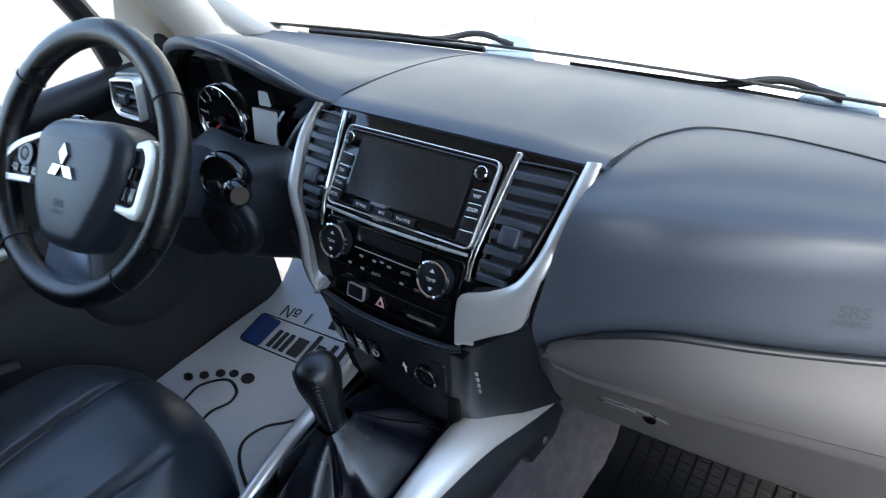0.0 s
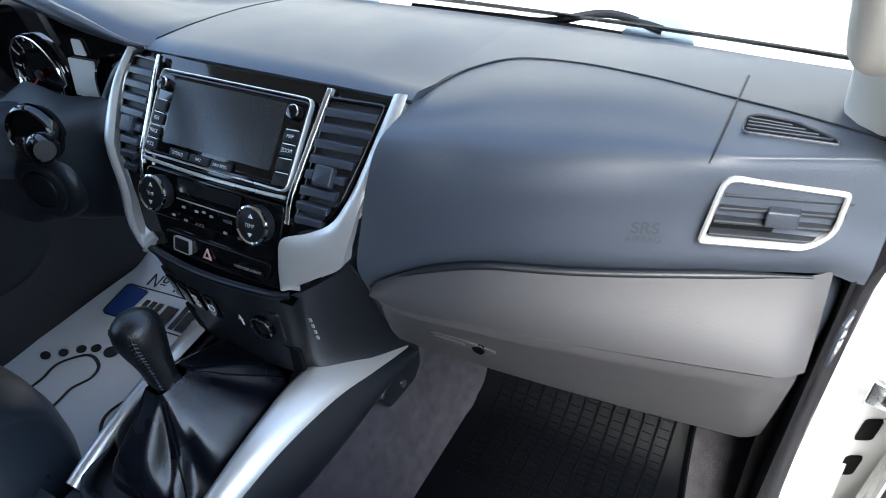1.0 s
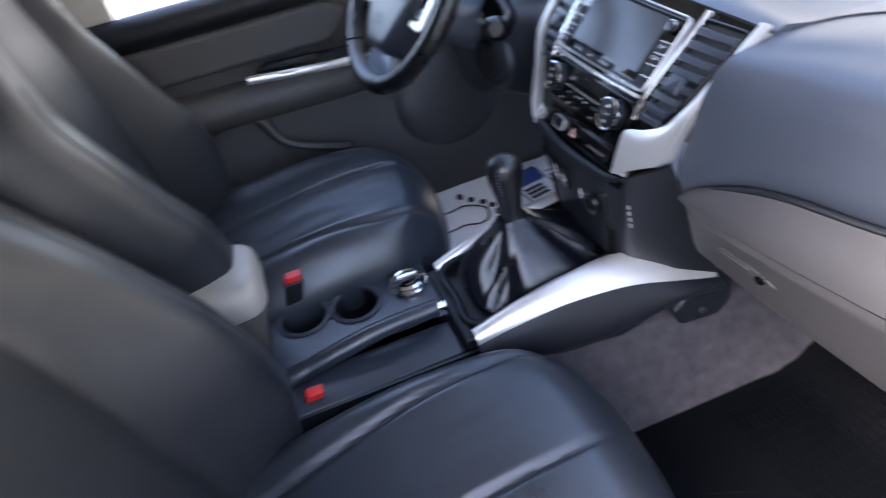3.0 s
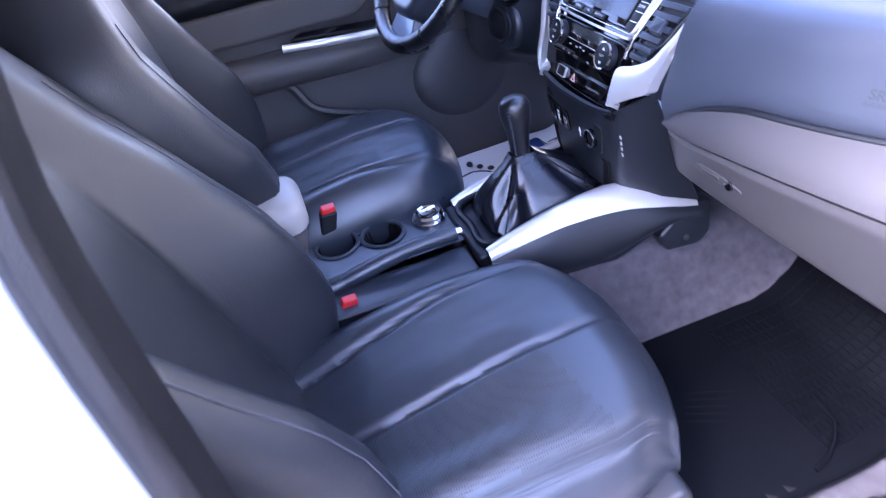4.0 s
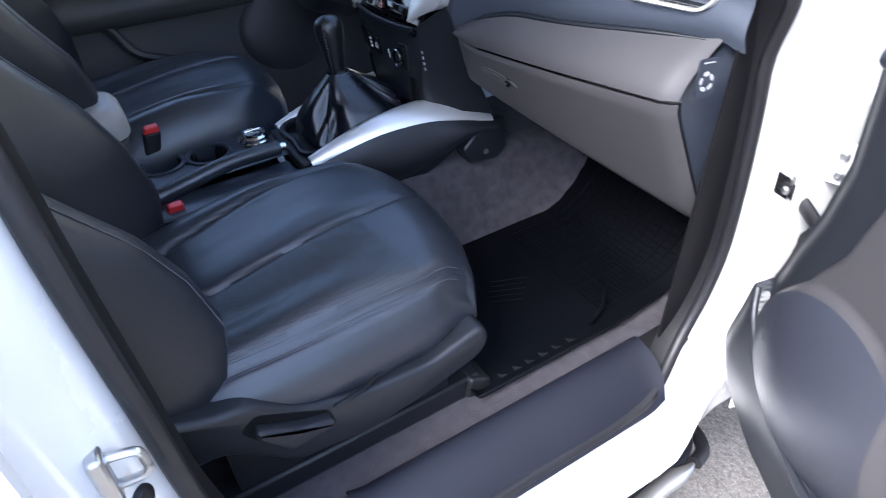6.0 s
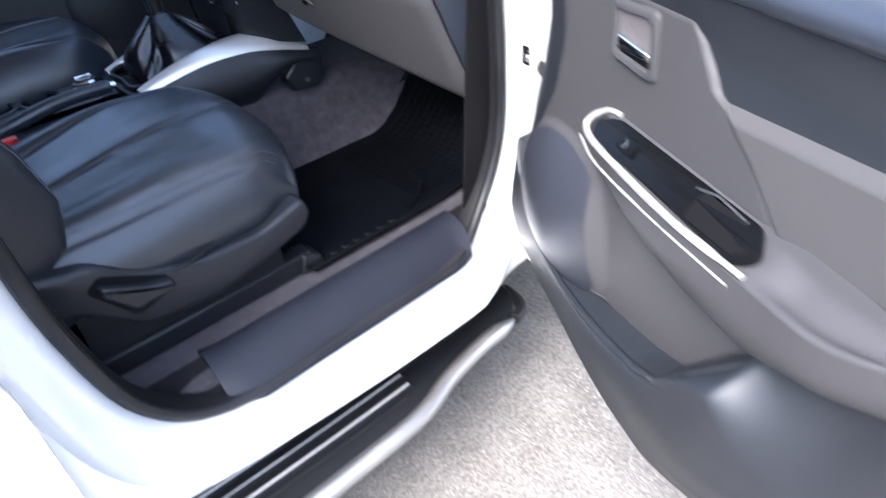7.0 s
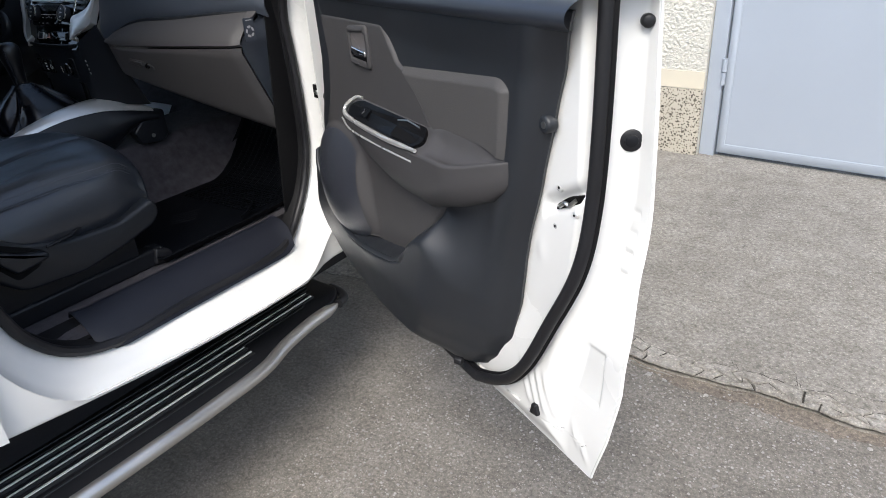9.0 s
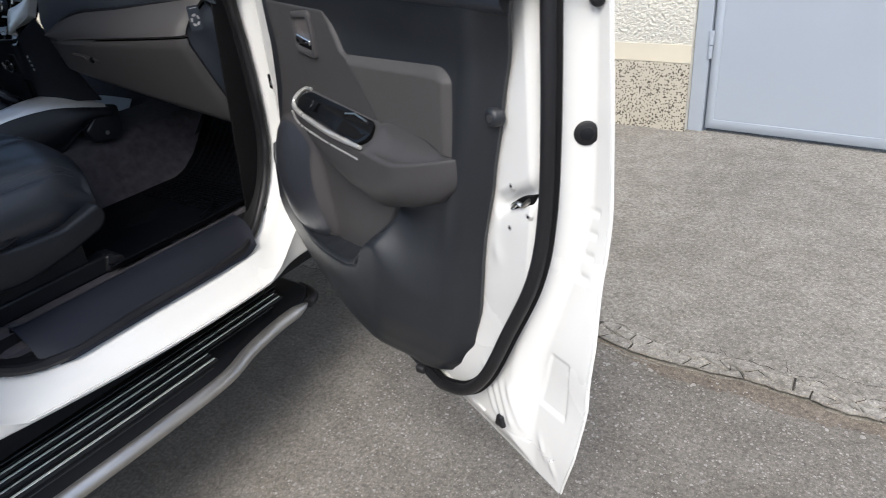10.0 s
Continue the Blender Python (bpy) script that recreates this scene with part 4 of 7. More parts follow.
EMBOSS = material("embossed_charcoal", (0.033, 0.038, 0.048), 0.45)
words("SRS", on_pad, 0.466, 1.211, 0.016, EMBOSS, dash, "airbag_mark", bold=0.0004)
words("AIRBAG", on_pad, 0.466, 1.200, 0.009, EMBOSS, dash, "airbag_mark")


# ---- side vents ----
def slats(f, u0, u1, zs, mat, par, depth=0.018, tilt=0.010, name="slat", slope=0.0):
    for z in zs:
        part(name, plate([(u0, z), (u1, z + slope), (u1, z + slope + 0.003), (u0, z + 0.003)], lambda u, v, h: Vector(f(u, v, 0)) + Vector((0, 0.004 - h, 0)) + Vector((0, 0, -tilt * h / depth if depth else 0)), -0.014, 0.006), mat, par, smooth=0, bevel=0.001)


def dense2(o, step=0.008):
    """An outline with points added along its sides."""
    out = []
    for a, b in zip(o, o[1:] + o[:1]):
        n = max(1, int((Vector(b) - Vector(a)).length / step))
        out += [(lerp(a[0], b[0], i / n), lerp(a[1], b[1], i / n)) for i in range(n)]
    return out


def side_vent(s):
    def f(u, v, h):
        if s < 0:
            return (-u - 0.016, 0.028 + 0.10 * (u - 0.57) + 0.25 * (v - 1.24) - h, v + 0.032)
        return (u, 0.106 + 0.42 * (u - 0.51) + 0.20 * (v - 1.20) - h, v)
    outer = rounded([(0.511, 1.205), (0.600, 1.198), (0.618, 1.214), (0.619, 1.254), (0.520, 1.270)], [0.006, 0.02, 0.02, 0.006, 0.014])
    inner = inset(outer, 0.0048)
    vent = part("side_vent", frame_plate(outer, inner, f, -0.025, 0.012, 0.002), SILVER, dash, "satin silver air vent")
    # flat black back, painted shade instead of depth behind the slats
    part("vent_box", plate(inner, f, -0.006, 0.001), HOLE_SHADE, vent)
    for k in range(4):
        z = 1.209 + 0.0125 * k
        a, b = 0.514 + (z - 1.205) * 0.13, 0.608 + 0.006 * k - 0.003 * (k == 3)
        part("slat", plate([(a + 0.004, z + 0.005), (b, z - 0.003), (b, z - 0.0004), (a + 0.004, z + 0.0076)], lambda u, v, h: Vector(f(u, v, h)) + Vector((0, 0, -0.45 * h)), 0.0, 0.0075), HOUSE, vent, smooth=0, bevel=0.0008)
    part("tab", plate(rounded([(0.560, 1.224), (0.586, 1.221), (0.586, 1.236), (0.560, 1.239)], 0.003), f, 0.004, 0.014, 0.002), DASH, vent)
    if s < 0:
        part("vent_bezel", frame_plate(inset(outer, -0.006), outer, f, -0.03, -0.002, 0.002), DASH, vent)


side_vent(1)
side_vent(-1)
# defrost grille on the end of the top
def on_top(u, v, h):
    """On the dashboard's top by the pillar."""
    return (u, v, pad_z(u, v) + 0.0005 + h)


gr = dense2(rounded([(0.523, 0.158), (0.597, 0.168), (0.596, 0.172), (0.562, 0.186), (0.530, 0.188), (0.522, 0.180)], 0.004))
# black plate paints the shade between the slats
tw = part("corner_grille", plate(gr, on_top, -0.010, 0.0012), HOLE_SHADE, dash, "small dark slotted grille", smooth=0)
for k in range(4):
    y0, x1 = 0.1610 + 0.0058 * k, 0.592 - 0.011 * k
    y1 = y0 + 0.009 - 0.0028 * k
    part("slat", plate(dense2([(0.5245, y0), (x1, y1), (x1, y1 + 0.0022), (0.5245, y0 + 0.0022)]), on_top, 0.0008, 0.0024), DASH, tw, smooth=0)
part("grille_rim", frame_plate(inset(gr, -0.0022), gr, on_top, -0.004, 0.0026, 0.0008), DASH, tw)

# ---- centre stack ----
stack = thing("centre_stack", "gloss black centre stack with touch screen, knobs and silver frame", "car console", (0, 0, 1.15))


def st_y(z):
    return (z - 1.205) * 0.86 if z > 1.205 else (z - 1.205) * 0.42


def on_stack(x, z, h):
    """A place on the sloping front of the stack; h out of it."""
    a = ease((z - 1.185) / 0.04)
    n = Vector((0, -1, lerp(0.42, 0.86, a))).normalized()
    return Vector((x, st_y(z) + 0.35 * x * x, z)) + h * n


def strip(pts):
    return [tuple(p)[:2] for p in spline([(a, b, 0) for a, b in pts], 6)]




def patch(x0, x1, z0, z1, h, nx=10, nz=12, thick=0.01):
    return sheet(lambda u, v: on_stack(lerp(x0(lerp(z0, z1, v)), x1(lerp(z0, z1, v)), u), lerp(z0, z1, v), h), nx, nz, thick)


def edge_l(z):
    return -0.118 - 0.085 * ((z - 1.09) / 0.21) ** 0.8 if z > 1.09 else -0.118


def edge_r(z):
    return -edge_l(z) + 0.004


part("panel", patch(edge_l, edge_r, 1.088, 1.299, -0.004, 16, 26, 0.03), PIANO, stack, "gloss black panel")
# silver side frames
def side_frame(s):
    ins = spline([(0.206, 1.297, 0), (0.197, 1.252, 0), (0.188, 1.215, 0), (0.172, 1.190, 0), (0.145, 1.175, 0), (0.114, 1.163, 0), (0.112, 1.136, 0), (0.116, 1.112, 0)], 6)
    outs = spline([(0.222, 1.297, 0), (0.217, 1.264, 0), (0.208, 1.228, 0), (0.200, 1.195, 0), (0.193, 1.166, 0), (0.188, 1.147, 0), (0.158, 1.130, 0), (0.121, 1.109, 0)], 6)
    if s < 0:
        ins = spline([(0.176, 1.298, 0), (0.187, 1.262, 0), (0.178, 1.225, 0), (0.163, 1.193, 0), (0.137, 1.158, 0), (0.124, 1.130, 0), (0.112, 1.112, 0), (0.104, 1.101, 0)], 6)
        outs = spline([(0.186, 1.299, 0), (0.200, 1.262, 0), (0.195, 1.222, 0), (0.181, 1.192, 0), (0.157, 1.158, 0), (0.142, 1.122, 0), (0.122, 1.104, 0), (0.106, 1.098, 0)], 6)

    def f(u, v):
        a, b = ins[round(v * 42)], outs[round(v * 42)]
        x, z = lerp(a.x, b.x, u), lerp(a.y, b.y, u)
        p = on_stack(s * x, z, 0.006 + 0.006 * math.sin(math.pi * lerp(0.08, 0.75, u)) + 0.004 * ease((v - 0.45) / 0.3) * (1 - u))
        return p
    return part("side_frame", sheet(f, 10, 42, -0.022 * s), SILVER, stack, "satin silver side frame")


side_frame(1)
side_frame(-1)
# upright air vents
for s in (1, -1):
    o = rounded([(s * 0.130, 1.290), (s * 0.199, 1.289), (s * 0.190, 1.249), (s * 0.178, 1.207), (s * 0.162, 1.188), (s * 0.122, 1.180)] if s > 0 else [(s * 0.130, 1.292), (s * 0.178, 1.292), (s * 0.184, 1.262), (s * 0.174, 1.225), (s * 0.158, 1.193), (s * 0.122, 1.180)], 0.006)
    vent = part("vent", frame_plate(o, inset(o, 0.0035), on_stack, -0.004, 0.005, 0.001), PIANO, stack, "upright air vent")
    part("vent_back", plate(inset(o, 0.003), on_stack, -0.003, 0.0005), RUBBER, vent)
    for k in range(8):
        z = 1.186 + 0.0128 * k
        a, b = 0.126 + (z - 1.18) * 0.06, min(0.194, 0.160 + (z - 1.186) * 0.42) if s > 0 else min(0.180, 0.150 + (z - 1.186) * 0.50, 0.180 - (z - 1.27) * 0.2)
        part("slat", plate([(s * a, z), (s * b, z - 0.001), (s * b, z + 0.0055), (s * a, z + 0.0065)], lambda u, v, h: on_stack(u, v, h) + Vector((0, 0, -0.4 * h)), 0.001, 0.009, 0.001), DASH, vent, smooth=30)
    part("tab", plate(rounded([(s * 0.142, 1.219), (s * 0.164, 1.218), (s * 0.164, 1.234), (s * 0.142, 1.235)], 0.002), on_stack, 0.004, 0.012, 0.002), DASH, vent)
    # bright liner between vent and unit
    ln = strip([(s * 0.128, 1.296), (s * 0.121, 1.25), (s * 0.114, 1.20), (s * 0.112, 1.178)])
    part("liner", plate(ln + [(x + s * 0.006, z) for x, z in ln[::-1]], on_stack, 0.0, 0.006, 0.001), CHROME, stack, "polished vent liner")

unit = part("head_unit", plate(rounded([(-0.110, 1.211), (0.110, 1.211), (0.113, 1.284), (-0.114, 1.284)], 0.008), on_stack, -0.004, 0.006, 0.003), PIANO, stack, "gloss black navigation unit")
o = rounded([(-0.112, 1.208), (0.112, 1.208), (0.115, 1.286), (-0.116, 1.286)], 0.009)
part("unit_rim", frame_plate(o, inset(o, 0.0014), on_stack, 0.0, 0.0072, 0.0006), SILVER, unit, "thin silver rim")
part("screen", plate(rounded([(-0.083, 1.222), (0.083, 1.222), (0.085, 1.2790), (-0.085, 1.2790)], 0.002), on_stack, 0.004, 0.0066), SCREEN, unit, "dark unlit touch screen")
for s, names in ((-1, ("", "SEEK", "TRACK", "MODE", "OPEN")), (1, ("MAP", "ZOOM", "", "", ""))):
    kn = part("knob", disc(on_stack(s * 0.0995, 1.272, 0.005), (0, -1, 0.86), 0.0078, 0.010, 24, 0.001), PIANO, unit)
    part("knob_ring", hoop(on_stack(s * 0.0995, 1.272, 0.013), (0, -1, 0.86), 0.0078, 0.0062, 0.002), CHROME, kn)
    for k in range(4):
        z = 1.258 - 0.0118 * k
        part("button", plate(rounded([(s * 0.1005 - 0.0095, z - 0.0105), (s * 0.1005 + 0.0095, z - 0.0105), (s * 0.1005 + 0.0095, z - 0.001), (s * 0.1005 - 0.0095, z - 0.001)], 0.001), on_stack, 0.005, 0.0075, 0.0006), DARK, unit)
        if names[k]:
            words(names[k], lambda u, v, h: on_stack(u, v, 0.0072 + h), s * 0.1005, z - 0.0055, 0.0046, MARK, unit)
        bar(lambda u, v, h: on_stack(u, v, 0.0062 + h), s * 0.1005 - 0.008, s * 0.1005 + 0.008, z - 0.0005, z + 0.0003, MARK, unit)
for k, t in enumerate(("SETTINGS", "INFO", "NAVI MENU")):
    x = -0.05 + 0.034 * k
    part("button", plate(rounded([(x - 0.015, 1.2125), (x + 0.015, 1.2125), (x + 0.015, 1.2195), (x - 0.015, 1.2195)], 0.001), on_stack, 0.005, 0.008, 0.0006), DARK, unit)
    words(t, lambda u, v, h: on_stack(u, v, 0.0076 + h), x, 1.216, 0.0040, MARK, unit)
part("ledge", tube([on_stack(x / 100, 1.2035 + 0.00002 * x * x * 0, 0.004) for x in range(-11, 12, 2)], 0.0022, 6), SILVER, stack)

# climate controls
clim = part("climate_panel", plate(rounded([(-0.104, 1.142), (0.104, 1.146), (0.110, 1.196), (-0.110, 1.196)], 0.01), on_stack, -0.004, 0.003, 0.002), PIANO, stack, "gloss black climate panel")
for s in (-1, 1):
    c = on_stack(s * 0.079, 1.172, 0.003)
    kn = part("temperature_knob", disc(c, (0, -1, 0.42), 0.0205, 0.016, 36, 0.002), DARK, clim)
    part("knob_ring", hoop(Vector(c) + 0.013 * Vector((0, -1, 0.42)).normalized(), (0, -1, 0.42), 0.0222, 0.0185, 0.004, 40), CHROME, kn, "chrome ring")
    words("TEMP", lambda u, v, h: on_stack(u, v, 0.0192 + h), s * 0.079, 1.172, 0.0056, MARK, kn)
    for q in (-1, 1):
        part("arrow", plate([(s * 0.079 - 0.003, 1.172 + q * 0.008), (s * 0.079 + 0.003, 1.172 + q * 0.008), (s * 0.079, 1.172 + q * 0.012)], lambda u, v, h: on_stack(u, v, 0.0192 + h), 0, 0.0008), MARK, kn, smooth=0)
bar(lambda u, v, h: on_stack(u, v, 0.003 + h), -0.052, 0.052, 1.170, 1.1712, SILVER, clim, "divider")
for k, t in enumerate(("AUTO", "", "OFF")):
    words(t, lambda u, v, h: on_stack(u, v, 0.003 + h), -0.012 + 0.032 * k, 1.149, 0.0052, DIMMARK, clim) if t else None
for x, z in ((-0.04, 1.163), (-0.018, 1.163), (-0.006, 1.165), (0.006, 1.163), (-0.058, 1.150), (-0.036, 1.149), (0.028, 1.150)):
    bar(lambda u, v, h: on_stack(u, v, 0.003 + h), x - 0.0025, x + 0.0025, z - 0.0012, z + 0.0012, DIMMARK, clim, "symbol")
words("MODE", lambda u, v, h: on_stack(u, v, 0.003 + h), 0.032, 1.163, 0.0048, DIMMARK, clim)
part("clock_window", plate(rounded([(-0.05, 1.1795), (0.05, 1.1795), (0.05, 1.194), (-0.05, 1.194)], 0.002), on_stack, 0.002, 0.0045), SCREEN, clim)
# hazard row
haz = part("hazard_panel", plate(rounded([(-0.070, 1.106), (0.088, 1.108), (0.095, 1.130), (-0.076, 1.130)], 0.006), on_stack, -0.004, 0.002, 0.001), PIANO, stack)
tri = [(-0.008, 1.113), (0.006, 1.113), (-0.001, 1.125)]
part("hazard_mark", frame_plate(tri, inset(tri, 0.0022), on_stack, 0.002, 0.0035), material("pale_red_print", (0.6, 0.35, 0.3), 0.5), haz, smooth=0)
sw = rounded([(-0.056, 1.110), (-0.028, 1.110), (-0.028, 1.127), (-0.056, 1.127)], 0.003)
part("switch", plate(inset(sw, 0.001), on_stack, 0.001, 0.005, 0.001), DARK, haz)
part("switch_rim", frame_plate(sw, inset(sw, 0.0012), on_stack, 0.001, 0.0055), SILVER, haz)
words("PASSENGER AIRBAG", lambda u, v, h: on_stack(u, v, 0.002 + h), 0.062, 1.117, 0.0045, DIMMARK, haz)

# lower housing with switches
def low_face(x, z, h):
    return Vector((x, -0.052 + 0.12 * max(0, 1.09 - z) + 0.9 * x * x - h, z))


def housing(u, v):
    """A front face between two cheeks that run back under the silver frames, tapering down to the rails."""
    a = lerp(-1, 1, u)
    k = abs(a)
    wf, wb = lerp(0.121, 0.096, v), lerp(0.192, 0.172, v)
    t = max(0.0, (k - 0.55) / 0.45)
    z = lerp(lerp(1.098, 1.146, t), lerp(0.940, 0.912, t), v)
    yf = -0.052 + 0.12 * (1.09 - lerp(1.098, 0.94, v)) + 0.9 * min(wf, wf * k / 0.55) ** 2
    x = wf * k / 0.55 if k < 0.55 else lerp(wf, wb, t)
    y = yf + lerp(0.030, 0.125, v) * t ** 1.15
    r = math.exp(-((k - 0.55) / 0.05) ** 2)
    return (math.copysign(x - 0.004 * r, a), y + 0.004 * r, z + 0.010 * r * ease((v - 0.8) / 0.2))


part("lower_housing", sheet(housing, 80, 20, -0.006), HOUSE, stack, "dark lower housing")
part("housing_lip", tube([Vector(housing(u / 40, 0)) + Vector((0, -0.001, 0)) for u in range(9, 32)], 0.004, 8), HOUSE, stack)
sp = part("switch_panel", plate(rounded([(-0.108, 1.012), (0.088, 1.008), (0.095, 1.064), (-0.105, 1.070)], 0.008), low_face, -0.004, 0.003, 0.002), DARK, stack)
for k, x in enumerate((-0.088, -0.066, -0.042, -0.014)):
    part("switch", plate(rounded([(x - 0.009, 1.020), (x + 0.009, 1.020), (x + 0.009, 1.057), (x - 0.009, 1.057)], 0.002), low_face, 0.002, 0.006, 0.001), PIANO, sp)
    if k == 2:
        for q in range(3):
            bar(lambda u, v, h: low_face(u, v, 0.006 + h), x - 0.004, x + 0.004, 1.028 + 0.008 * q, 1.032 + 0.008 * q, MARK, sp, "symbol")
    if k == 3:
        part("symbol", hoop(low_face(x, 1.038, 0.006), (0, -1, 0), 0.006, 0.0048, 0.001, 20), MARK, sp)
bar(lambda u, v, h: low_face(u, v, 0.003 + h), 0.031, 0.0325, 1.024, 1.042, MARK, sp, "usb_mark")
bar(lambda u, v, h: low_face(u, v, 0.003 + h), 0.028, 0.0355, 1.034, 1.0355, MARK, sp, "usb_mark")
skt = part("power_socket", hoop(low_face(0.066, 1.034, 0.002), (0, -1, 0), 0.017, 0.012, 0.008), PIANO, sp)
part("socket_ring", hoop(low_face(0.066, 1.034, 0.008), (0, -1, 0), 0.0165, 0.0148, 0.002), CHROME, skt)
part("socket_cap", disc(low_face(0.066, 1.034, 0.0), (0, -1, 0), 0.012, 0.006, 20, 0.001), DARK, skt)
for k in range(4):
    part("vent_slot", plate([(0.128, 1.020 + 0.011 * k), (0.131, 1.020 + 0.011 * k), (0.131, 1.026 + 0.011 * k), (0.128, 1.026 + 0.011 * k)], lambda u, v, h: low_face(u, v, h - 0.006), 0, 0.0015), DIMMARK, stack, smooth=0)
# no real hollow: a flat black plate paints the cubby's shade
part("cubby", plate(rounded([(-0.096, 0.936), (0.092, 0.936), (0.100, 0.998), (-0.104, 0.998)], 0.012), low_face, -0.004, 0.002, 0.001), HOLE_SHADE, stack, "cubby opening painted as dark shade")

# ---- centre console ----
cons = thing("centre_console", "dark centre console with silver rails and two cup holders", "car console", (0, -0.3, 0.7))


RAIL_IN = [(0.086, -0.268, 0.893), (0.088, -0.20, 0.917), (0.089, -0.12, 0.936), (0.092, -0.03, 0.945), (0.115, 0.03, 0.934), (0.146, 0.106, 0.894)]
RAIL_OUT = [(0.103, -0.268, 0.888), (0.111, -0.20, 0.906), (0.121, -0.12, 0.920), (0.134, -0.03, 0.921), (0.146, 0.04, 0.909), (0.152, 0.112, 0.889)]


def rail(s):
    """A silver blade along the gear gaiter, wide by the dashboard and pointed at its end, with a dark flank below."""
    ins, outs = spline(RAIL_IN, 8), spline(RAIL_OUT, 8)
    n = len(ins) - 1
    slim = 1.0 if s > 0 else 0.72

    def f(u, v):
        a, b = ins[round(u * n)], outs[round(u * n)]
        p = a.lerp(b, v * slim)
        return (s * p.x, p.y, p.z + 0.0055 * math.sin(math.pi * v) * min(1.0, (b - a).length / 0.02) - 0.004 * (v in (0.0, 1.0)))

    part("rail", sheet(f, n, 10, 0.006 * s), SILVER, cons, "satin silver rail", smooth=60)

    def g(u, v):
        b = outs[round(u * n)]
        low = 0.805 - 0.030 * math.exp(-((u - 0.40) / 0.18) ** 2) + 0.055 * ease((u - 0.55) / 0.35)
        x = b.x + 0.016 * math.sin(math.pi * min(1.0, v * 1.15)) - 0.030 * ease((v - 0.5) / 0.5) * (1 - 0.7 * u)
        return (s * (x - 0.002), b.y + 0.012 * v * u, lerp(b.z - 0.004, low, v))

    part("flank", sheet(g, n, 14, 0.005 * s), HOUSE, cons, "dark console flank", smooth=60)


rail(1)
rail(-1)
part("bracket", plate(rounded([(0.040, 0.838), (0.058, 0.800), (0.128, 0.792), (0.150, 0.812), (0.150, 0.884), (0.10, 0.892)], 0.008), lambda u, v, h: (0.140 + h, u, v), -0.02, 0.010, 0.006), HOUSE, cons, "dark end bracket with a screw")
part("screw", disc((0.149, 0.096, 0.818), (1, 0, 0), 0.006, 0.003, 14), STEEL, cons)
# well round the gaiter
part("well", sheet(lambda u, v: (lerp(-0.094, 0.094, u), lerp(-0.270, 0.02, v), 0.885 + 0.03 * v), 6, 6, 0.01), DARK, cons)
part("gaiter_ring", tube(spline([(0.078, -0.255, 0.898), (0.082, -0.12, 0.920), (0.070, -0.01, 0.935), (0, 0.005, 0.938), (-0.070, -0.01, 0.935), (-0.082, -0.12, 0.920), (-0.078, -0.255, 0.898), (0, -0.264, 0.896)], 6, closed=True), 0.007, 8, closed=True), DARK, cons)
part("end_bar", box(-0.09, 0.098, -0.286, -0.266, 0.870, 0.893), DARK, cons, bevel=0.005)


# deck with two cup holders
CUPS = ((-0.098, -0.508, 0.040), (-0.085, -0.418, 0.040))
top_z = 0.886
def deck_top(u, v):
    x, y = lerp(-0.146, 0.016, u), lerp(-0.62, -0.286, v)
    d = max(r - math.hypot(x - cx, y - cy) for cx, cy, r in CUPS)
    lk = min(0.019 - abs(x + 0.091), 0.05 - abs(y + 0.463))
    z = top_z - 0.004 - 0.068 * ease(d / 0.004) - (0.012 if lk > 0 and d < 0 else 0)
    return (x, y, z)


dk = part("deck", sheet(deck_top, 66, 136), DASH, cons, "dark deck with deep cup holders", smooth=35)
# shade painted into the cups: faces below the top turn black
dk.data.materials.append(HOLE_SHADE)
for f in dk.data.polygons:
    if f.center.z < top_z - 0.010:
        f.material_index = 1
part("deck_body", box(-0.146, 0.016, -0.62, -0.286, 0.70, 0.80), DARK, cons)
# cup floors carry the same painted shade
for cx, cy, r in CUPS:
    part("cup_rim", hoop((cx, cy, top_z - 0.005), (0, 0, 1), r + 0.006, r - 0.002, 0.006, 36), DASH, cons)
    part("cup_floor", disc((cx, cy, top_z - 0.073), (0, 0, 1), r - 0.003, 0.002, 36), HOLE_SHADE, cons, "cup holder floor with its shade painted black")
tray_o = rounded([(0.018, -0.288), (0.095, -0.288), (0.098, -0.44), (0.10, -0.62), (0.018, -0.62)], 0.01)
part("tray", plate(tray_o, lambda u, v, h: (u, v, 0.872 + h), -0.06, 0, 0.004), DASH, cons, "open side tray")
part("side_wall", sheet(lambda u, v: (lerp(0.100, 0.112, v), lerp(-0.62, -0.27, u), lerp(0.872, 0.66, v)), 6, 3, 0.006), DARK, cons)
part("side_wall", sheet(lambda u, v: (lerp(-0.148, -0.155, v), lerp(-0.62, -0.27, u), lerp(0.884, 0.66, v)), 6, 3, 0.006), DARK, cons)

box_arm = thing("console_armrest", "padded armrest box with a pale grey lid", "armrest", (-0.01, -0.72, 0.88))
arm_o = rounded([(-0.160, -0.540), (-0.008, -0.540), (0.000, -0.90), (-0.165, -0.90)], [0.045, 0.04, 0.02, 0.02])
part("lid", plate(arm_o, lambda u, v, h: (u, v, 1.005 + h + 0.008 * math.sin(math.pi * (u + 0.165) / 0.17)), -0.018, 0.032, 0.026, 5), material("pale_grey_vinyl", (0.27, 0.26, 0.25), 0.45, grain=0.4), box_arm, "pale grey padded lid")
bx_a = part("box", plate(inset(arm_o, 0.006), lambda u, v, h: (u, v - 0.25 * (0.985 - h), h), 0.84, 0.984, 0.006), CLOTH, box_arm, "darker grey vinyl box side")
part("seam", tube([(x, y - 0.0005, 0.986) for x, y in inset(arm_o, 0.007)], 0.003, 6, closed=True), DARK, bx_a)

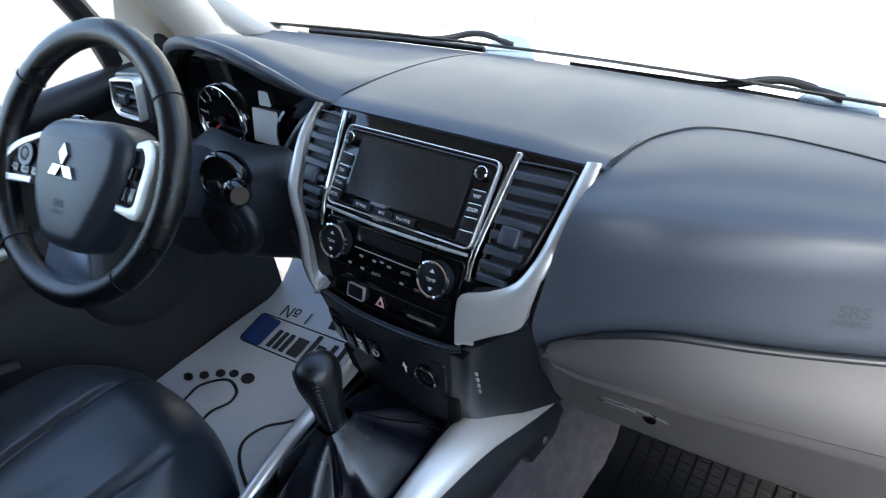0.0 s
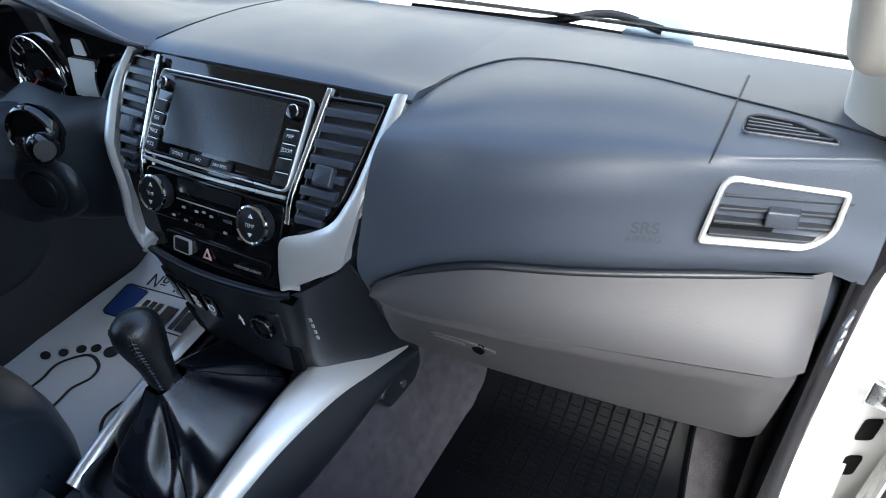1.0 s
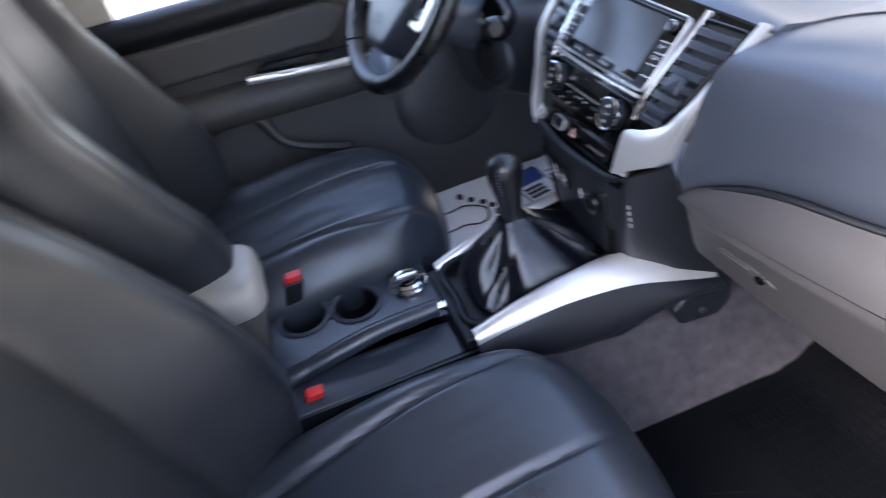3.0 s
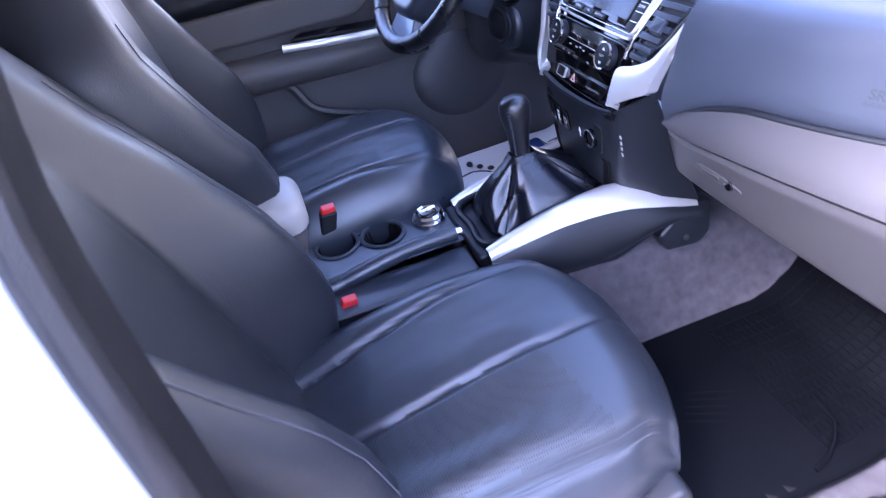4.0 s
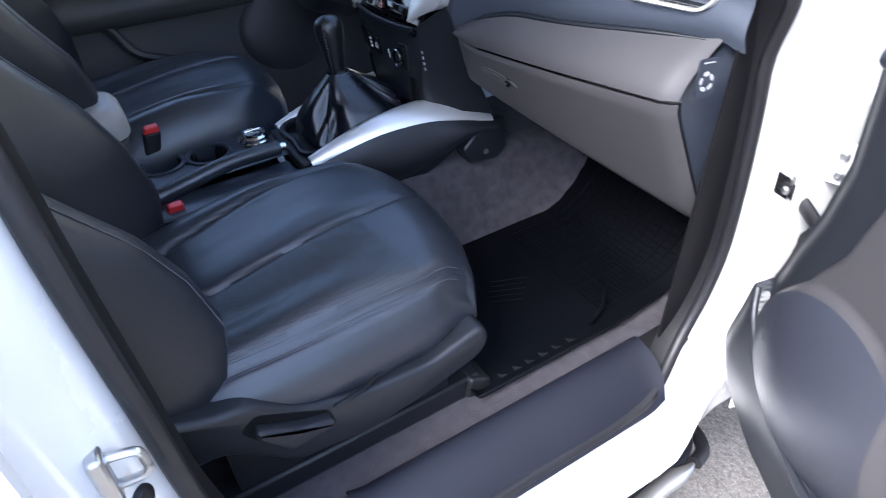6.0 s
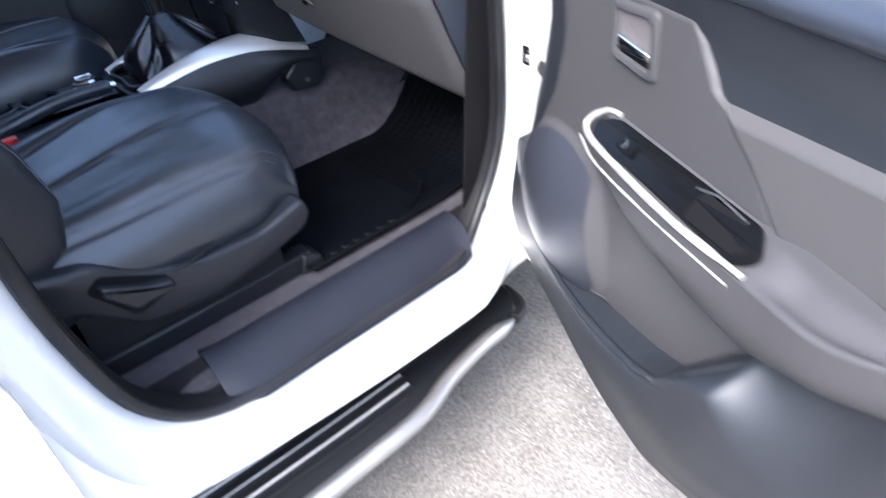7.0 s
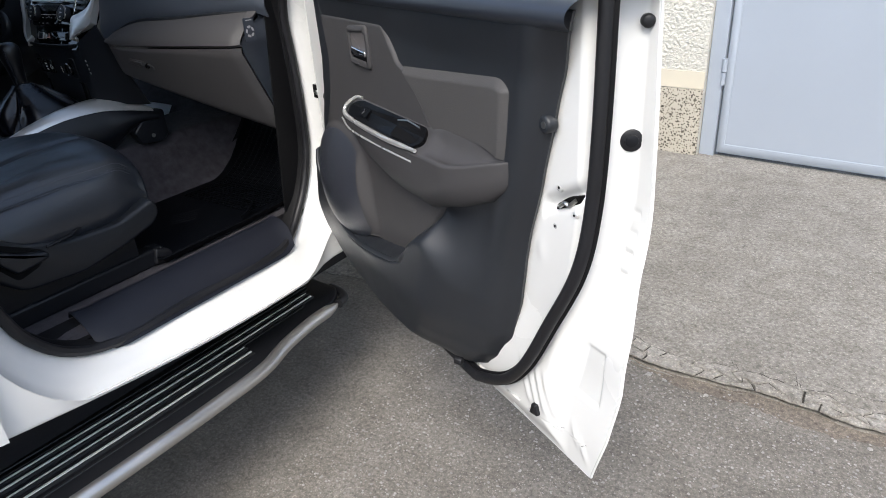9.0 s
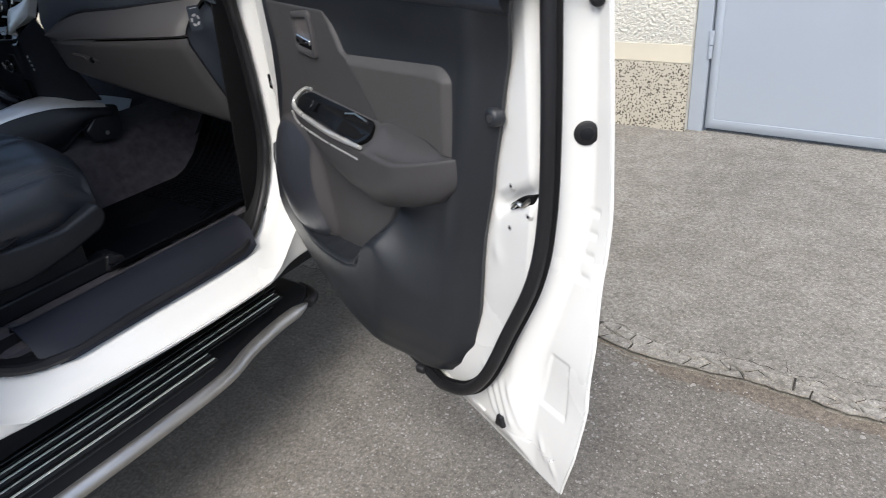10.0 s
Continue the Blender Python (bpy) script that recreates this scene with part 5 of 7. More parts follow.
# mode dial
dialk = thing("drive_mode_dial", "chrome rimmed rotary drive mode dial", "dial", (-0.086, -0.322, 0.882))
part("base", disc((-0.086, -0.322, 0.882), (0, 0, 1), 0.031, 0.006, 36, 0.001), PIANO, dialk)
part("ring", hoop((-0.086, -0.322, 0.887), (0, 0, 1), 0.0295, 0.020, 0.012, 36), CHROME, dialk, "chrome ring")
part("ring", hoop((-0.086, -0.322, 0.884), (0, 0, 1), 0.033, 0.0295, 0.005, 36), CHROME, dialk)
part("knob", disc((-0.086, -0.322, 0.888), (0, 0, 1), 0.019, 0.013, 30, 0.003), PIANO, dialk)
part("grip", box(-0.089, -0.083, -0.340, -0.304, 0.900, 0.908), CHROME, dialk, bevel=0.002)
# handbrake
hb = thing("handbrake", "black handbrake lever with a bright button", "lever", (0.02, -0.45, 0.88))
part("lever", tube(spline([(0.026, -0.60, 0.868), (0.022, -0.50, 0.887), (0.018, -0.40, 0.902), (0.012, -0.30, 0.900)], 6), [0.014] * 6 + [0.0155] * 6 + [0.0145] * 7, 14), LEATHER, hb, "leather grip")
part("button", tube([(0.012, -0.300, 0.900), (0.0115, -0.288, 0.899)], 0.0085, 14), CHROME, hb, "bright button")
part("boot", tube(spline([(0.03, -0.66, 0.86), (0.028, -0.60, 0.872), (0.024, -0.52, 0.885)], 5), [0.03, 0.029, 0.027, 0.024, 0.022, 0.020, 0.019, 0.018, 0.017, 0.016, 0.0155], 12), LEATHER, hb)

# ---- gear lever ----
gear = thing("gear_lever", "black leather gear knob above a folded gaiter", "gear lever", (0, -0.12, 0.91))


def gaiter(u, v):
    a = 6.28319 * u
    t = v
    bx, by = 0.078 * math.copysign(abs(math.cos(a)) ** 0.5, math.cos(a)), 0.118 * math.copysign(abs(math.sin(a)) ** 0.5, math.sin(a))
    m = math.sin(math.pi * t ** 0.8)
    fold = 1 + m * (0.17 * math.sin(4 * a + 0.8 + 1.2 * t) + 0.08 * math.sin(7 * a + 2.0 - 2.5 * t) + 0.022 * noise.noise(Vector((6 * math.cos(a), 6 * math.sin(a), 5 * t))))
    k = lerp(1.0, 0.19, t ** 1.25) * (fold if 0 < t < 1 else 1)
    cy = lerp(-0.125, -0.148, t)
    z = lerp(0.908 + 0.13 * (by), 1.012, t ** 1.1) + 0.006 * math.sin(5 * a + 3) * math.sin(math.pi * t)
    return (bx * k, cy + by * k, z)


part("gaiter", sheet(gaiter, 160, 40), GAITER, gear, "soft black leather gaiter")
for a0 in (0.625, 0.875, 0.125, 0.375):
    part("gaiter_seam", tube([Vector(gaiter(a0, t / 40)) + Vector((0, 0, 0.0006)) for t in range(41)], 0.0013, 5), GAITER, gear)
part("stick", tube([(0, -0.148, 1.0), (0, -0.150, 1.05)], [0.016, 0.013], 12), LEATHER, gear)
knob_rows = []
for t, r, oy in ((0, 0.0145, 0), (0.15, 0.0155, 0), (0.35, 0.0175, -0.001), (0.55, 0.0215, -0.002), (0.72, 0.0255, -0.003), (0.87, 0.0255, -0.003), (0.96, 0.019, -0.003), (1.0, 0.006, -0.002)):
    knob_rows.append([(r * math.cos(6.28319 * i / 20), -0.150 + oy + 1.12 * r * math.sin(6.28319 * i / 20), lerp(1.004, 1.122, t)) for i in range(20)])
part("knob", rings(knob_rows), KNOB, gear, "black stitched leather knob", subsurf=1)


def knob_at(t, a, out):
    """A point on the knob's skin: t up, a round."""
    ts, rs = (0, 0.15, 0.35, 0.55, 0.72, 0.87, 0.96, 1.0), (0.0145, 0.0155, 0.0175, 0.0215, 0.0255, 0.0255, 0.019, 0.006)
    i = max(k for k in range(7) if ts[k] <= t)
    r = lerp(rs[i], rs[i + 1], (t - ts[i]) / (ts[i + 1] - ts[i])) + out
    return Vector((r * math.cos(a), -0.1525 + 1.12 * r * math.sin(a), lerp(1.004, 1.122, t)))


for a0 in (-0.75, -2.4):
    part("knob_seam", tube([knob_at(0.08 + 0.80 * i / 24, a0, -0.0004) for i in range(25)], 0.0009, 5), KNOB, gear)
    for i in range(15):
        t = 0.10 + 0.052 * i
        part("knob_stitch", tube([knob_at(t, a0 - 0.13, 0.0000), knob_at(t + 0.02, a0, 0.0008), knob_at(t, a0 + 0.13, 0.0000)], 0.0007, 4), STITCH, gear)

# ---- steering wheel ----
SW = Vector((-0.370, -0.161, 1.280))
TL = radians(35)
sw_x = Vector((math.cos(0.14), math.sin(0.14), 0))
sw_b = Vector((math.sin(0.14), -math.cos(0.14), 0))
sw_y = Vector((0, 0, math.cos(TL))) - sw_b * math.sin(TL)
sw_n = sw_b * math.cos(TL) + Vector((0, 0, math.sin(TL)))


def on_wheel(u, v, h):
    """In the wheel's plane; h towards the driver."""
    return SW + u * sw_x + v * sw_y + h * sw_n


wheel_s = thing("steering_wheel", "black leather steering wheel with silver spokes", "steering wheel", SW)
part("rim", tube([on_wheel(0.167 * math.cos(6.28319 * i / 64), 0.167 * math.sin(6.28319 * i / 64), 0) for i in range(64)], 0.0178, 16, closed=True, up=sw_n), KNOB, wheel_s, "worn leather rim")
for a in (35, 145, 228, 312):
    part("rim_seam", tube([on_wheel((0.167 + 0.0185 * math.cos(b)) * math.cos(radians(a)), (0.167 + 0.0185 * math.cos(b)) * math.sin(radians(a)), 0.0185 * math.sin(b)) for b in [6.28319 * k / 14 for k in range(14)]], 0.0011, 5, closed=True), DARK, wheel_s)
hub = rounded([(-0.078, 0.034), (-0.05, 0.052), (0.060, 0.060), (0.100, 0.046), (0.100, 0.000), (0.076, -0.055), (0.046, -0.112), (-0.038, -0.112), (-0.072, -0.055)], 0.024)
part("hub", plate(hub, on_wheel, -0.03, 0.022, 0.022, 6), DASH, wheel_s, "dark airbag hub")
for s in (1, -1):
    if s > 0:
        oc = [(0.106, 0.040), (0.131, 0.046), (0.143, 0.025), (0.137, -0.013), (0.127, -0.050), (0.083, -0.047)]
        ic = [(0.104, 0.030), (0.117, 0.033), (0.124, 0.018), (0.119, -0.013), (0.113, -0.036), (0.085, -0.037)]
        ip = [(0.086, 0.030), (0.117, 0.033), (0.124, 0.018), (0.119, -0.013), (0.113, -0.036), (0.078, -0.037)]
    else:
        oc = [(-0.064, 0.036), (-0.130, 0.012), (-0.160, -0.010), (-0.176, -0.036), (-0.166, -0.046), (-0.090, -0.042)]
        ic = [(-0.064, 0.027), (-0.124, 0.003), (-0.148, -0.014), (-0.160, -0.030), (-0.156, -0.035), (-0.090, -0.032)]
        ip = [(-0.060, 0.027), (-0.124, 0.003), (-0.148, -0.014), (-0.160, -0.030), (-0.156, -0.035), (-0.068, -0.032)]
    oc, ic = [tuple(p)[:2] for p in spline([(*p, 0) for p in oc], 5)], [tuple(p)[:2] for p in spline([(*p, 0) for p in ic], 5)]
    spoke = part("spoke", plate(rounded([(s * 0.05, 0.030), *[(x, y) for x, y in ip[1:5]], (s * 0.05, -0.045)], 0.006), on_wheel, -0.020, -0.002, 0.003), DARK, wheel_s, "dark spoke with a silver edge")
    part("spoke_frame", plate(oc + ic[::-1], on_wheel, -0.014, 0.009, 0.002), SILVER, spoke, "satin silver frame")
    part("button_pad", plate(rounded(ip, 0.004), on_wheel, -0.012, 0.003, 0.001), DARK, spoke)
for k in range(2):
    part("button", plate(rounded([(0.083 + 0.0175 * k, -0.033), (0.098 + 0.0165 * k, -0.033), (0.0995 + 0.017 * k, -0.014), (0.084 + 0.0175 * k, -0.014)], 0.002), on_wheel, 0.001, 0.0055, 0.001), PIANO, wheel_s)
part("rocker", plate(rounded([(0.088, -0.010), (0.117, -0.010), (0.120, 0.014), (0.092, 0.014)], 0.003), on_wheel, 0.001, 0.005, 0.001), DARK, wheel_s)
part("rocker_wheel", tube([on_wheel(0.107, -0.004, 0.007), on_wheel(0.110, 0.010, 0.007)], 0.0055, 10), PIANO, wheel_s)
part("thumb_pad", disc(on_wheel(-0.112, -0.004, 0.002), sw_n, 0.0175, 0.005, 28, 0.002), DARK, wheel_s)
part("thumb_ring", hoop(on_wheel(-0.112, -0.004, 0.006), sw_n, 0.0165, 0.0100, 0.002, 28), PIANO, wheel_s)
part("thumb_centre", disc(on_wheel(-0.112, -0.004, 0.006), sw_n, 0.006, 0.002, 18, 0.001), DIMMARK, wheel_s)
for k in range(3):
    part("button", plate(rounded([(-0.148 + 0.0245 * k, -0.031), (-0.127 + 0.0245 * k, -0.031), (-0.127 + 0.0245 * k, -0.019), (-0.144 + 0.0245 * k, -0.019)], 0.002), on_wheel, 0.001, 0.005, 0.001), PIANO, wheel_s)
    bar(lambda u, v, h: on_wheel(u, v, 0.0052 + h), -0.141 + 0.0245 * k, -0.134 + 0.0245 * k, -0.0265, -0.0235, DIMMARK, wheel_s, "symbol", 0.0006)
low_sp = rounded([(-0.050, -0.095), (0.030, -0.095), (0.055, -0.160), (-0.058, -0.165)], 0.012)
part("low_spoke", plate(low_sp, on_wheel, -0.022, -0.004, 0.004), material("blue_grey_soft_paint", (0.10, 0.12, 0.16), 0.35, metal=0.5), wheel_s, "blue grey lower spoke")
# three plain rhombs
for a in (90, 210, 330):
    d, n = Vector((math.cos(radians(a)), math.sin(radians(a)))), Vector((-math.sin(radians(a)), math.cos(radians(a))))
    c = Vector((-0.004, -0.006))
    rh = [tuple(c), tuple(c + d * 0.0145 + n * 0.0085), tuple(c + d * 0.029), tuple(c + d * 0.0145 - n * 0.0085)]
    part("emblem", plate(rh, on_wheel, 0.021, 0.0255, 0.0008), CHROME, wheel_s)
words("SRS", lambda u, v, h: on_wheel(u, v, 0.0215 + h), -0.002, -0.054, 0.014, DARK, wheel_s, "airbag_mark")
words("AIRBAG", lambda u, v, h: on_wheel(u, v, 0.0215 + h), -0.002, -0.065, 0.008, DARK, wheel_s, "airbag_mark")

col = thing("steering_column", "dark steering column shroud with stalks", "steering column", (-0.369, 0.0, 1.18))
rows = []
for k in range(8):
    t = k / 7
    c = SW + Vector((0, 0.045 + 0.20 * t, -0.055 - 0.095 * t))
    rx, rz = lerp(0.045, 0.062, t), lerp(0.045, 0.070, t)
    rows.append([c + Vector((rx * math.copysign(abs(math.cos(a)) ** 0.7, math.cos(a)), 0, rz * math.copysign(abs(math.sin(a)) ** 0.7, math.sin(a)))) for a in [6.28319 * i / 24 for i in range(24)]])
part("shroud", rings(rows), DASH, col)
st_r = part("stalk", tube(spline([(-0.288, -0.020, 1.212), (-0.254, -0.042, 1.218), (-0.216, -0.056, 1.225)], 5), [0.012] * 6 + [0.013, 0.014, 0.015, 0.0155, 0.015], 14), PIANO, col, "black wiper stalk")
part("stalk_end", tube([(-0.230, -0.050, 1.2225), (-0.224, -0.053, 1.2235), (-0.206, -0.060, 1.227), (-0.198, -0.063, 1.2285)], [0.015, 0.0185, 0.0180, 0.012], 18), PIANO, st_r)
for q in range(3):
    part("symbol", tube([(-0.252 + 0.009 * q, -0.0555 - 0.004 * q, 1.230 + 0.001 * q), (-0.250 + 0.009 * q, -0.057 - 0.004 * q, 1.224 + 0.001 * q)], 0.0010, 5), DIMMARK, st_r)
st_l = part("stalk", tube(spline([(-0.42, -0.06, 1.245), (-0.48, -0.08, 1.262), (-0.53, -0.09, 1.278)], 5), [0.008] * 6 + [0.010, 0.012, 0.013, 0.013, 0.010], 12), PIANO, col, "black lamp stalk")
boss = part("stalk_boss", disc((-0.284, -0.012, 1.213), (0.25, -1, 0.15), 0.033, 0.020, 36, 0.004), HOLE_SHADE, col)
part("boss_ring", hoop((-0.283, -0.022, 1.2135), (0.25, -1, 0.15), 0.039, 0.031, 0.016, 40), PIANO, boss)
part("column_cover", sheet(lambda u, v: (lerp(-0.34, -0.15, u), 0.125, lerp(1.280, 0.98, v)), 4, 4, 0.004), DARK, col)
# start button panel right of the column
knee = thing("knee_panel", "dark lower panel with a round start button", "dashboard panel", (-0.4, 0.05, 1.0))
PANEL_END = [(0.90, -0.118), (1.09, -0.112), (1.12, -0.140), (1.16, -0.163), (1.194, -0.187), (1.222, -0.202), (1.30, -0.206)]


def panel_end(z):
    for (a, p), (b, q) in zip(PANEL_END, PANEL_END[1:]):
        if z <= b:
            return lerp(p, q, max(0.0, (z - a) / (b - a)))
    return -0.206


def knee_sheet(u, v):
    """From the door round to the stack's frame, bulging at the start button and rolled back under the dials."""
    x = lerp(-0.66, panel_end(1.15), u)
    z = lerp(lerp(1.14, 1.234, ease((x + 0.50) / 0.12)), lerp(0.94, 1.050, ease((x + 0.60) / 0.38)), v)
    x = lerp(-0.66, panel_end(z), u)
    y = 0.034 - 0.058 * math.sin(math.pi * lerp(0.2, 0.88, u)) * (1 - 0.3 * v) + 0.10 * ease((v - 0.72) / 0.28) ** 2
    y -= 0.040 * math.exp(-((x + 0.290) / 0.075) ** 2 - ((z - 1.165) / 0.10) ** 2)
    y += 0.075 * max(0.0, 1 - v / 0.14) ** 2
    side = st_y(max(z, 1.10)) + 0.35 * x * x + 0.006
    return (x, lerp(y, max(side, y) if z < 1.09 else side, ease((u - 0.80) / 0.20)), z)


part("panel", sheet(knee_sheet, 60, 40, -0.01), HOUSE, knee, smooth=60)
SBc = Vector((-0.284, -0.049, 1.144))
sb_n = Vector((0.25, -1, 0.12))
part("button_ring", hoop(SBc, sb_n, 0.037, 0.027, 0.008, 36), DARK, knee)
part("start_button", disc(SBc, sb_n, 0.0255, 0.007, 32, 0.003), DARK, knee, "round dark start button")
part("button_boss", disc(SBc - 0.035 * sb_n.normalized(), sb_n, 0.052, 0.034, 36, 0.012), HOUSE, knee)

# ---- seats ----
def perforated_leather():
    """Black leather with rows of fine holes."""
    m = material("perforated_leather", (0.0195, 0.0232, 0.0295), 0.40, spec=0.58, grain=0.4, grain_size=320, blotch=0.2)
    nt = m.node_tree
    vo = nt.nodes.new("ShaderNodeTexVoronoi")
    vo.inputs["Scale"].default_value = 300
    vo.inputs["Randomness"].default_value = 0.0
    nt.links.new(nt.nodes["Texture Coordinate"].outputs["Object"], vo.inputs["Vector"])
    rp = nt.nodes.new("ShaderNodeMapRange")
    rp.inputs["From Min"].default_value, rp.inputs["From Max"].default_value = 0.28, 0.36
    nt.links.new(vo.outputs["Distance"], rp.inputs["Value"])
    b2 = nt.nodes.new("ShaderNodeBump")
    b2.inputs["Strength"].default_value, b2.inputs["Distance"].default_value = 0.45, 0.001
    nt.links.new(rp.outputs["Result"], b2.inputs["Height"])
    p = nt.nodes["Principled BSDF"]
    nt.links.new(p.inputs["Normal"].links[0].from_socket, b2.inputs["Normal"])
    nt.links.new(b2.outputs["Normal"], p.inputs["Normal"])
    old = p.inputs["Base Color"].links[0].from_socket
    mul = nt.nodes.new("ShaderNodeMix")
    mul.data_type, mul.blend_type = "RGBA", "MULTIPLY"
    mul.inputs["Factor"].default_value = 1.0
    nt.links.new(old, mul.inputs["A"])
    nt.links.new(rp.outputs["Result"], mul.inputs["B"])
    nt.links.new(mul.outputs["Result"], p.inputs["Base Color"])
    return m


PERFORATED = perforated_leather()
SEAMS = ((-0.52, -0.80), (0.17, 0.07), (0.88, 0.92))


def seam_s(q, t):
    """Where a seam runs across the cushion, from its back end to its front end."""
    return lerp(q[0], q[1], t)


BOLSTER = [(0.78, 0.0), (0.81, 0.035), (0.86, 0.082), (0.94, 0.122), (1.02, 0.13), (1.09, 0.12), (1.13, 0.102), (1.17, 0.085), (1.30, 0.04), (1.50, 0.015)]


def bolster(z):
    for (a, p), (b, q) in zip(BOLSTER, BOLSTER[1:]):
        if z <= b:
            return lerp(p, q, max(0, (z - a) / (b - a)))
    return 0.015


def make_seat(cx, lift, name, label, inner, tall, tip):
    """inner: +1 if the tunnel lies towards +x; lift: how far the cushion is raised."""
    seat = thing(name, label, "car seat", (cx, -0.42, 0.63))

    def top(u, v):
        s, t = lerp(-1, 1, u), v
        w = 0.208 + 0.008 * math.sin(math.pi * min(1, t * 1.1)) - 0.022 * ease((t - 0.76) / 0.24) ** 1.5
        x = s * w
        yf = -0.150 - 0.040 * abs(s) ** 2.8
        y = lerp(-0.66, yf, t)
        rim = max(0.0, (abs(s) - 0.80) / 0.20)
        rim_f = max(0.0, (t - 0.84) / 0.16)
        z = 0.880 + 0.046 * ease(t / 0.75) * (1 - 0.55 * s * s) + 0.012 * math.exp(-((abs(s) - 0.74) / 0.16) ** 2) * (1 - ease((t - 0.5) / 0.4))
        z += 0.010 * (s * inner) * ease(t / 0.6)
        z -= 0.034 * rim ** 2 + 0.050 * rim_f ** 2.2 + 0.012 * ease((0.25 - t) / 0.25)
        for q in SEAMS:
            gap = (s + inner * seam_s(q, t)) / 0.20
            z -= 0.0100 * math.exp(-((s + inner * seam_s(q, t)) / 0.030) ** 2) * (1 - 0.85 * ease((t - 0.78) / 0.2))
            z += 0.0045 * gap * gap * math.exp(-gap * gap) * (1 - ease((t - 0.75) / 0.2))
        z += 0.0016 * noise.noise(Vector((x * 12 + cx * 5, y * 7, 1.7))) + 0.0006 * noise.noise(Vector((x * 40, y * 22, 4.1)))
        return (cx + x, y, z + lift)

    N, M = 84, 60
    bm = sheet(top, N, M)
    ring = [(0, j / M) for j in range(M + 1)] + [(i / N, 1) for i in range(1, N + 1)] + [(1, j / M) for j in range(M - 1, -1, -1)]
    prev = [Vector(top(u, v)) for u, v in ring]
    rows = [prev]
    for d, o in ((0.010, 0.006), (0.030, 0.011), (0.055, 0.011), (0.080, 0.002), (0.100, -0.014), (0.112, -0.045)):
        row = []
        for (u, v), p in zip(ring, prev):
            s = lerp(-1, 1, u)
            away = Vector((math.copysign(abs(s) ** 2, s), 1.0 * ease((v - 0.8) / 0.2) * (1 - 0.5 * s * s), 0))
            away = away.normalized() if away.length > 1e-4 else away
            q = p + away * o
            q.z = lerp(p.z, 0.850 + lift, min(1, d / 0.06) * 0.7) - d
            row.append(q)
        rows.append(row)
    rings(rows, closed=False, caps=False, bm=bm)
    bmesh.ops.remove_doubles(bm, verts=bm.verts, dist=0.0004)
    cu = part("cushion", bm, LEATHER, seat, "black leather cushion, creased from use", smooth=80)
    cu.data.materials.append(PERFORATED)
    for f in cu.data.polygons:
        s, t = -inner * (f.center.x - cx) / 0.212, (f.center.y + 0.66) / 0.50
        if seam_s(SEAMS[1], t) + 0.03 < s < 0.86 and t < 0.70 + 0.10 * s and f.normal.z > 0.6 or t > 0.955 and s > -0.3 and f.normal.z > 0.35:
            f.material_index = 1
    for q in SEAMS:
        pts = [Vector(top((-inner * seam_s(q, t / 30) + 1) / 2, t / 30)) + Vector((0, 0, 0.0004)) for t in range(3, 30 if q[0] > 0.5 else 26)]
        part("seam", tube(pts, 0.0011, 5), LEATHER, seat)
    # double stitched line along the door side bolster
    for off in (-0.028, 0.026):
        pts = [Vector(top((-inner * (seam_s(SEAMS[2], t / 24) + off) + 1) / 2, t / 24)) + Vector((0, 0, 0.0005)) for t in range(4, 24)]
        part("stitching", tube(pts, 0.0007, 5), STITCH, seat)
    # plastic side skirt with recline lever on the door side
    o = -inner
    def sk(u, v, h):
        return (cx + o * (0.206 + h), u, v + 0.014 + lift * 0.6)
    skirt = rounded([(-0.66, 0.775), (-0.600, 0.770), (-0.555, 0.732), (-0.515, 0.692), (-0.39, 0.680), (-0.29, 0.698), (-0.205, 0.722), (-0.186, 0.748), (-0.196, 0.783), (-0.29, 0.756), (-0.40, 0.762), (-0.49, 0.790), (-0.555, 0.838), (-0.60, 0.842), (-0.66, 0.866)], 0.02)
    sks = part("side_skirt", plate(skirt, sk, -0.03, 0.030, 0.010, 3), HOUSE, seat, "dark plastic side skirt")
    lv = rounded([(-0.522, 0.742), (-0.470, 0.748), (-0.454, 0.752), (-0.456, 0.764), (-0.500, 0.776), (-0.556, 0.806), (-0.560, 0.790)], 0.006)
    # painted shade round the lever, a flat black plate
    part("lever_gap", plate(rounded([(-0.575, 0.800), (-0.520, 0.722), (-0.470, 0.736), (-0.455, 0.765), (-0.55, 0.818)], 0.010), sk, 0.028, 0.0312), HOLE_SHADE, sks)
    part("recline_lever", plate(lv, sk, 0.02, 0.050, 0.007, 4), HOUSE, sks, "recline lever")
    part("skirt_line", tube([sk(-0.45, 0.768, 0.031), sk(-0.40, 0.772, 0.029), sk(-0.36, 0.776, 0.012)], 0.003, 6), DARK, sks)
    part("front_apron", sheet(lambda u, v: (cx + lerp(-0.20, 0.20, u), -0.205 - 0.04 * v - 0.02 * (2 * u - 1) ** 2, lerp(0.80, 0.70, v)), 10, 4, 0.01), DARK, seat)
    for s in (1, -1):
        part("runner", box(cx + s * 0.19 - 0.02, cx + s * 0.19 + 0.02, -0.64, -0.19, 0.622, 0.665), DARK, seat, bevel=0.006)
        part("foot", box(cx + s * 0.19 - 0.012, cx + s * 0.19 + 0.012, -0.60, -0.25, 0.66, 0.76), DARK, seat)
    part("runner_cap", plate(rounded([(-0.225, 0.626), (-0.175, 0.626), (-0.175, 0.650), (-0.215, 0.668)], 0.008), lambda u, v, h: (cx + o * (0.19 + h), u, v), -0.02, 0.028, 0.006), RUBBER, seat)

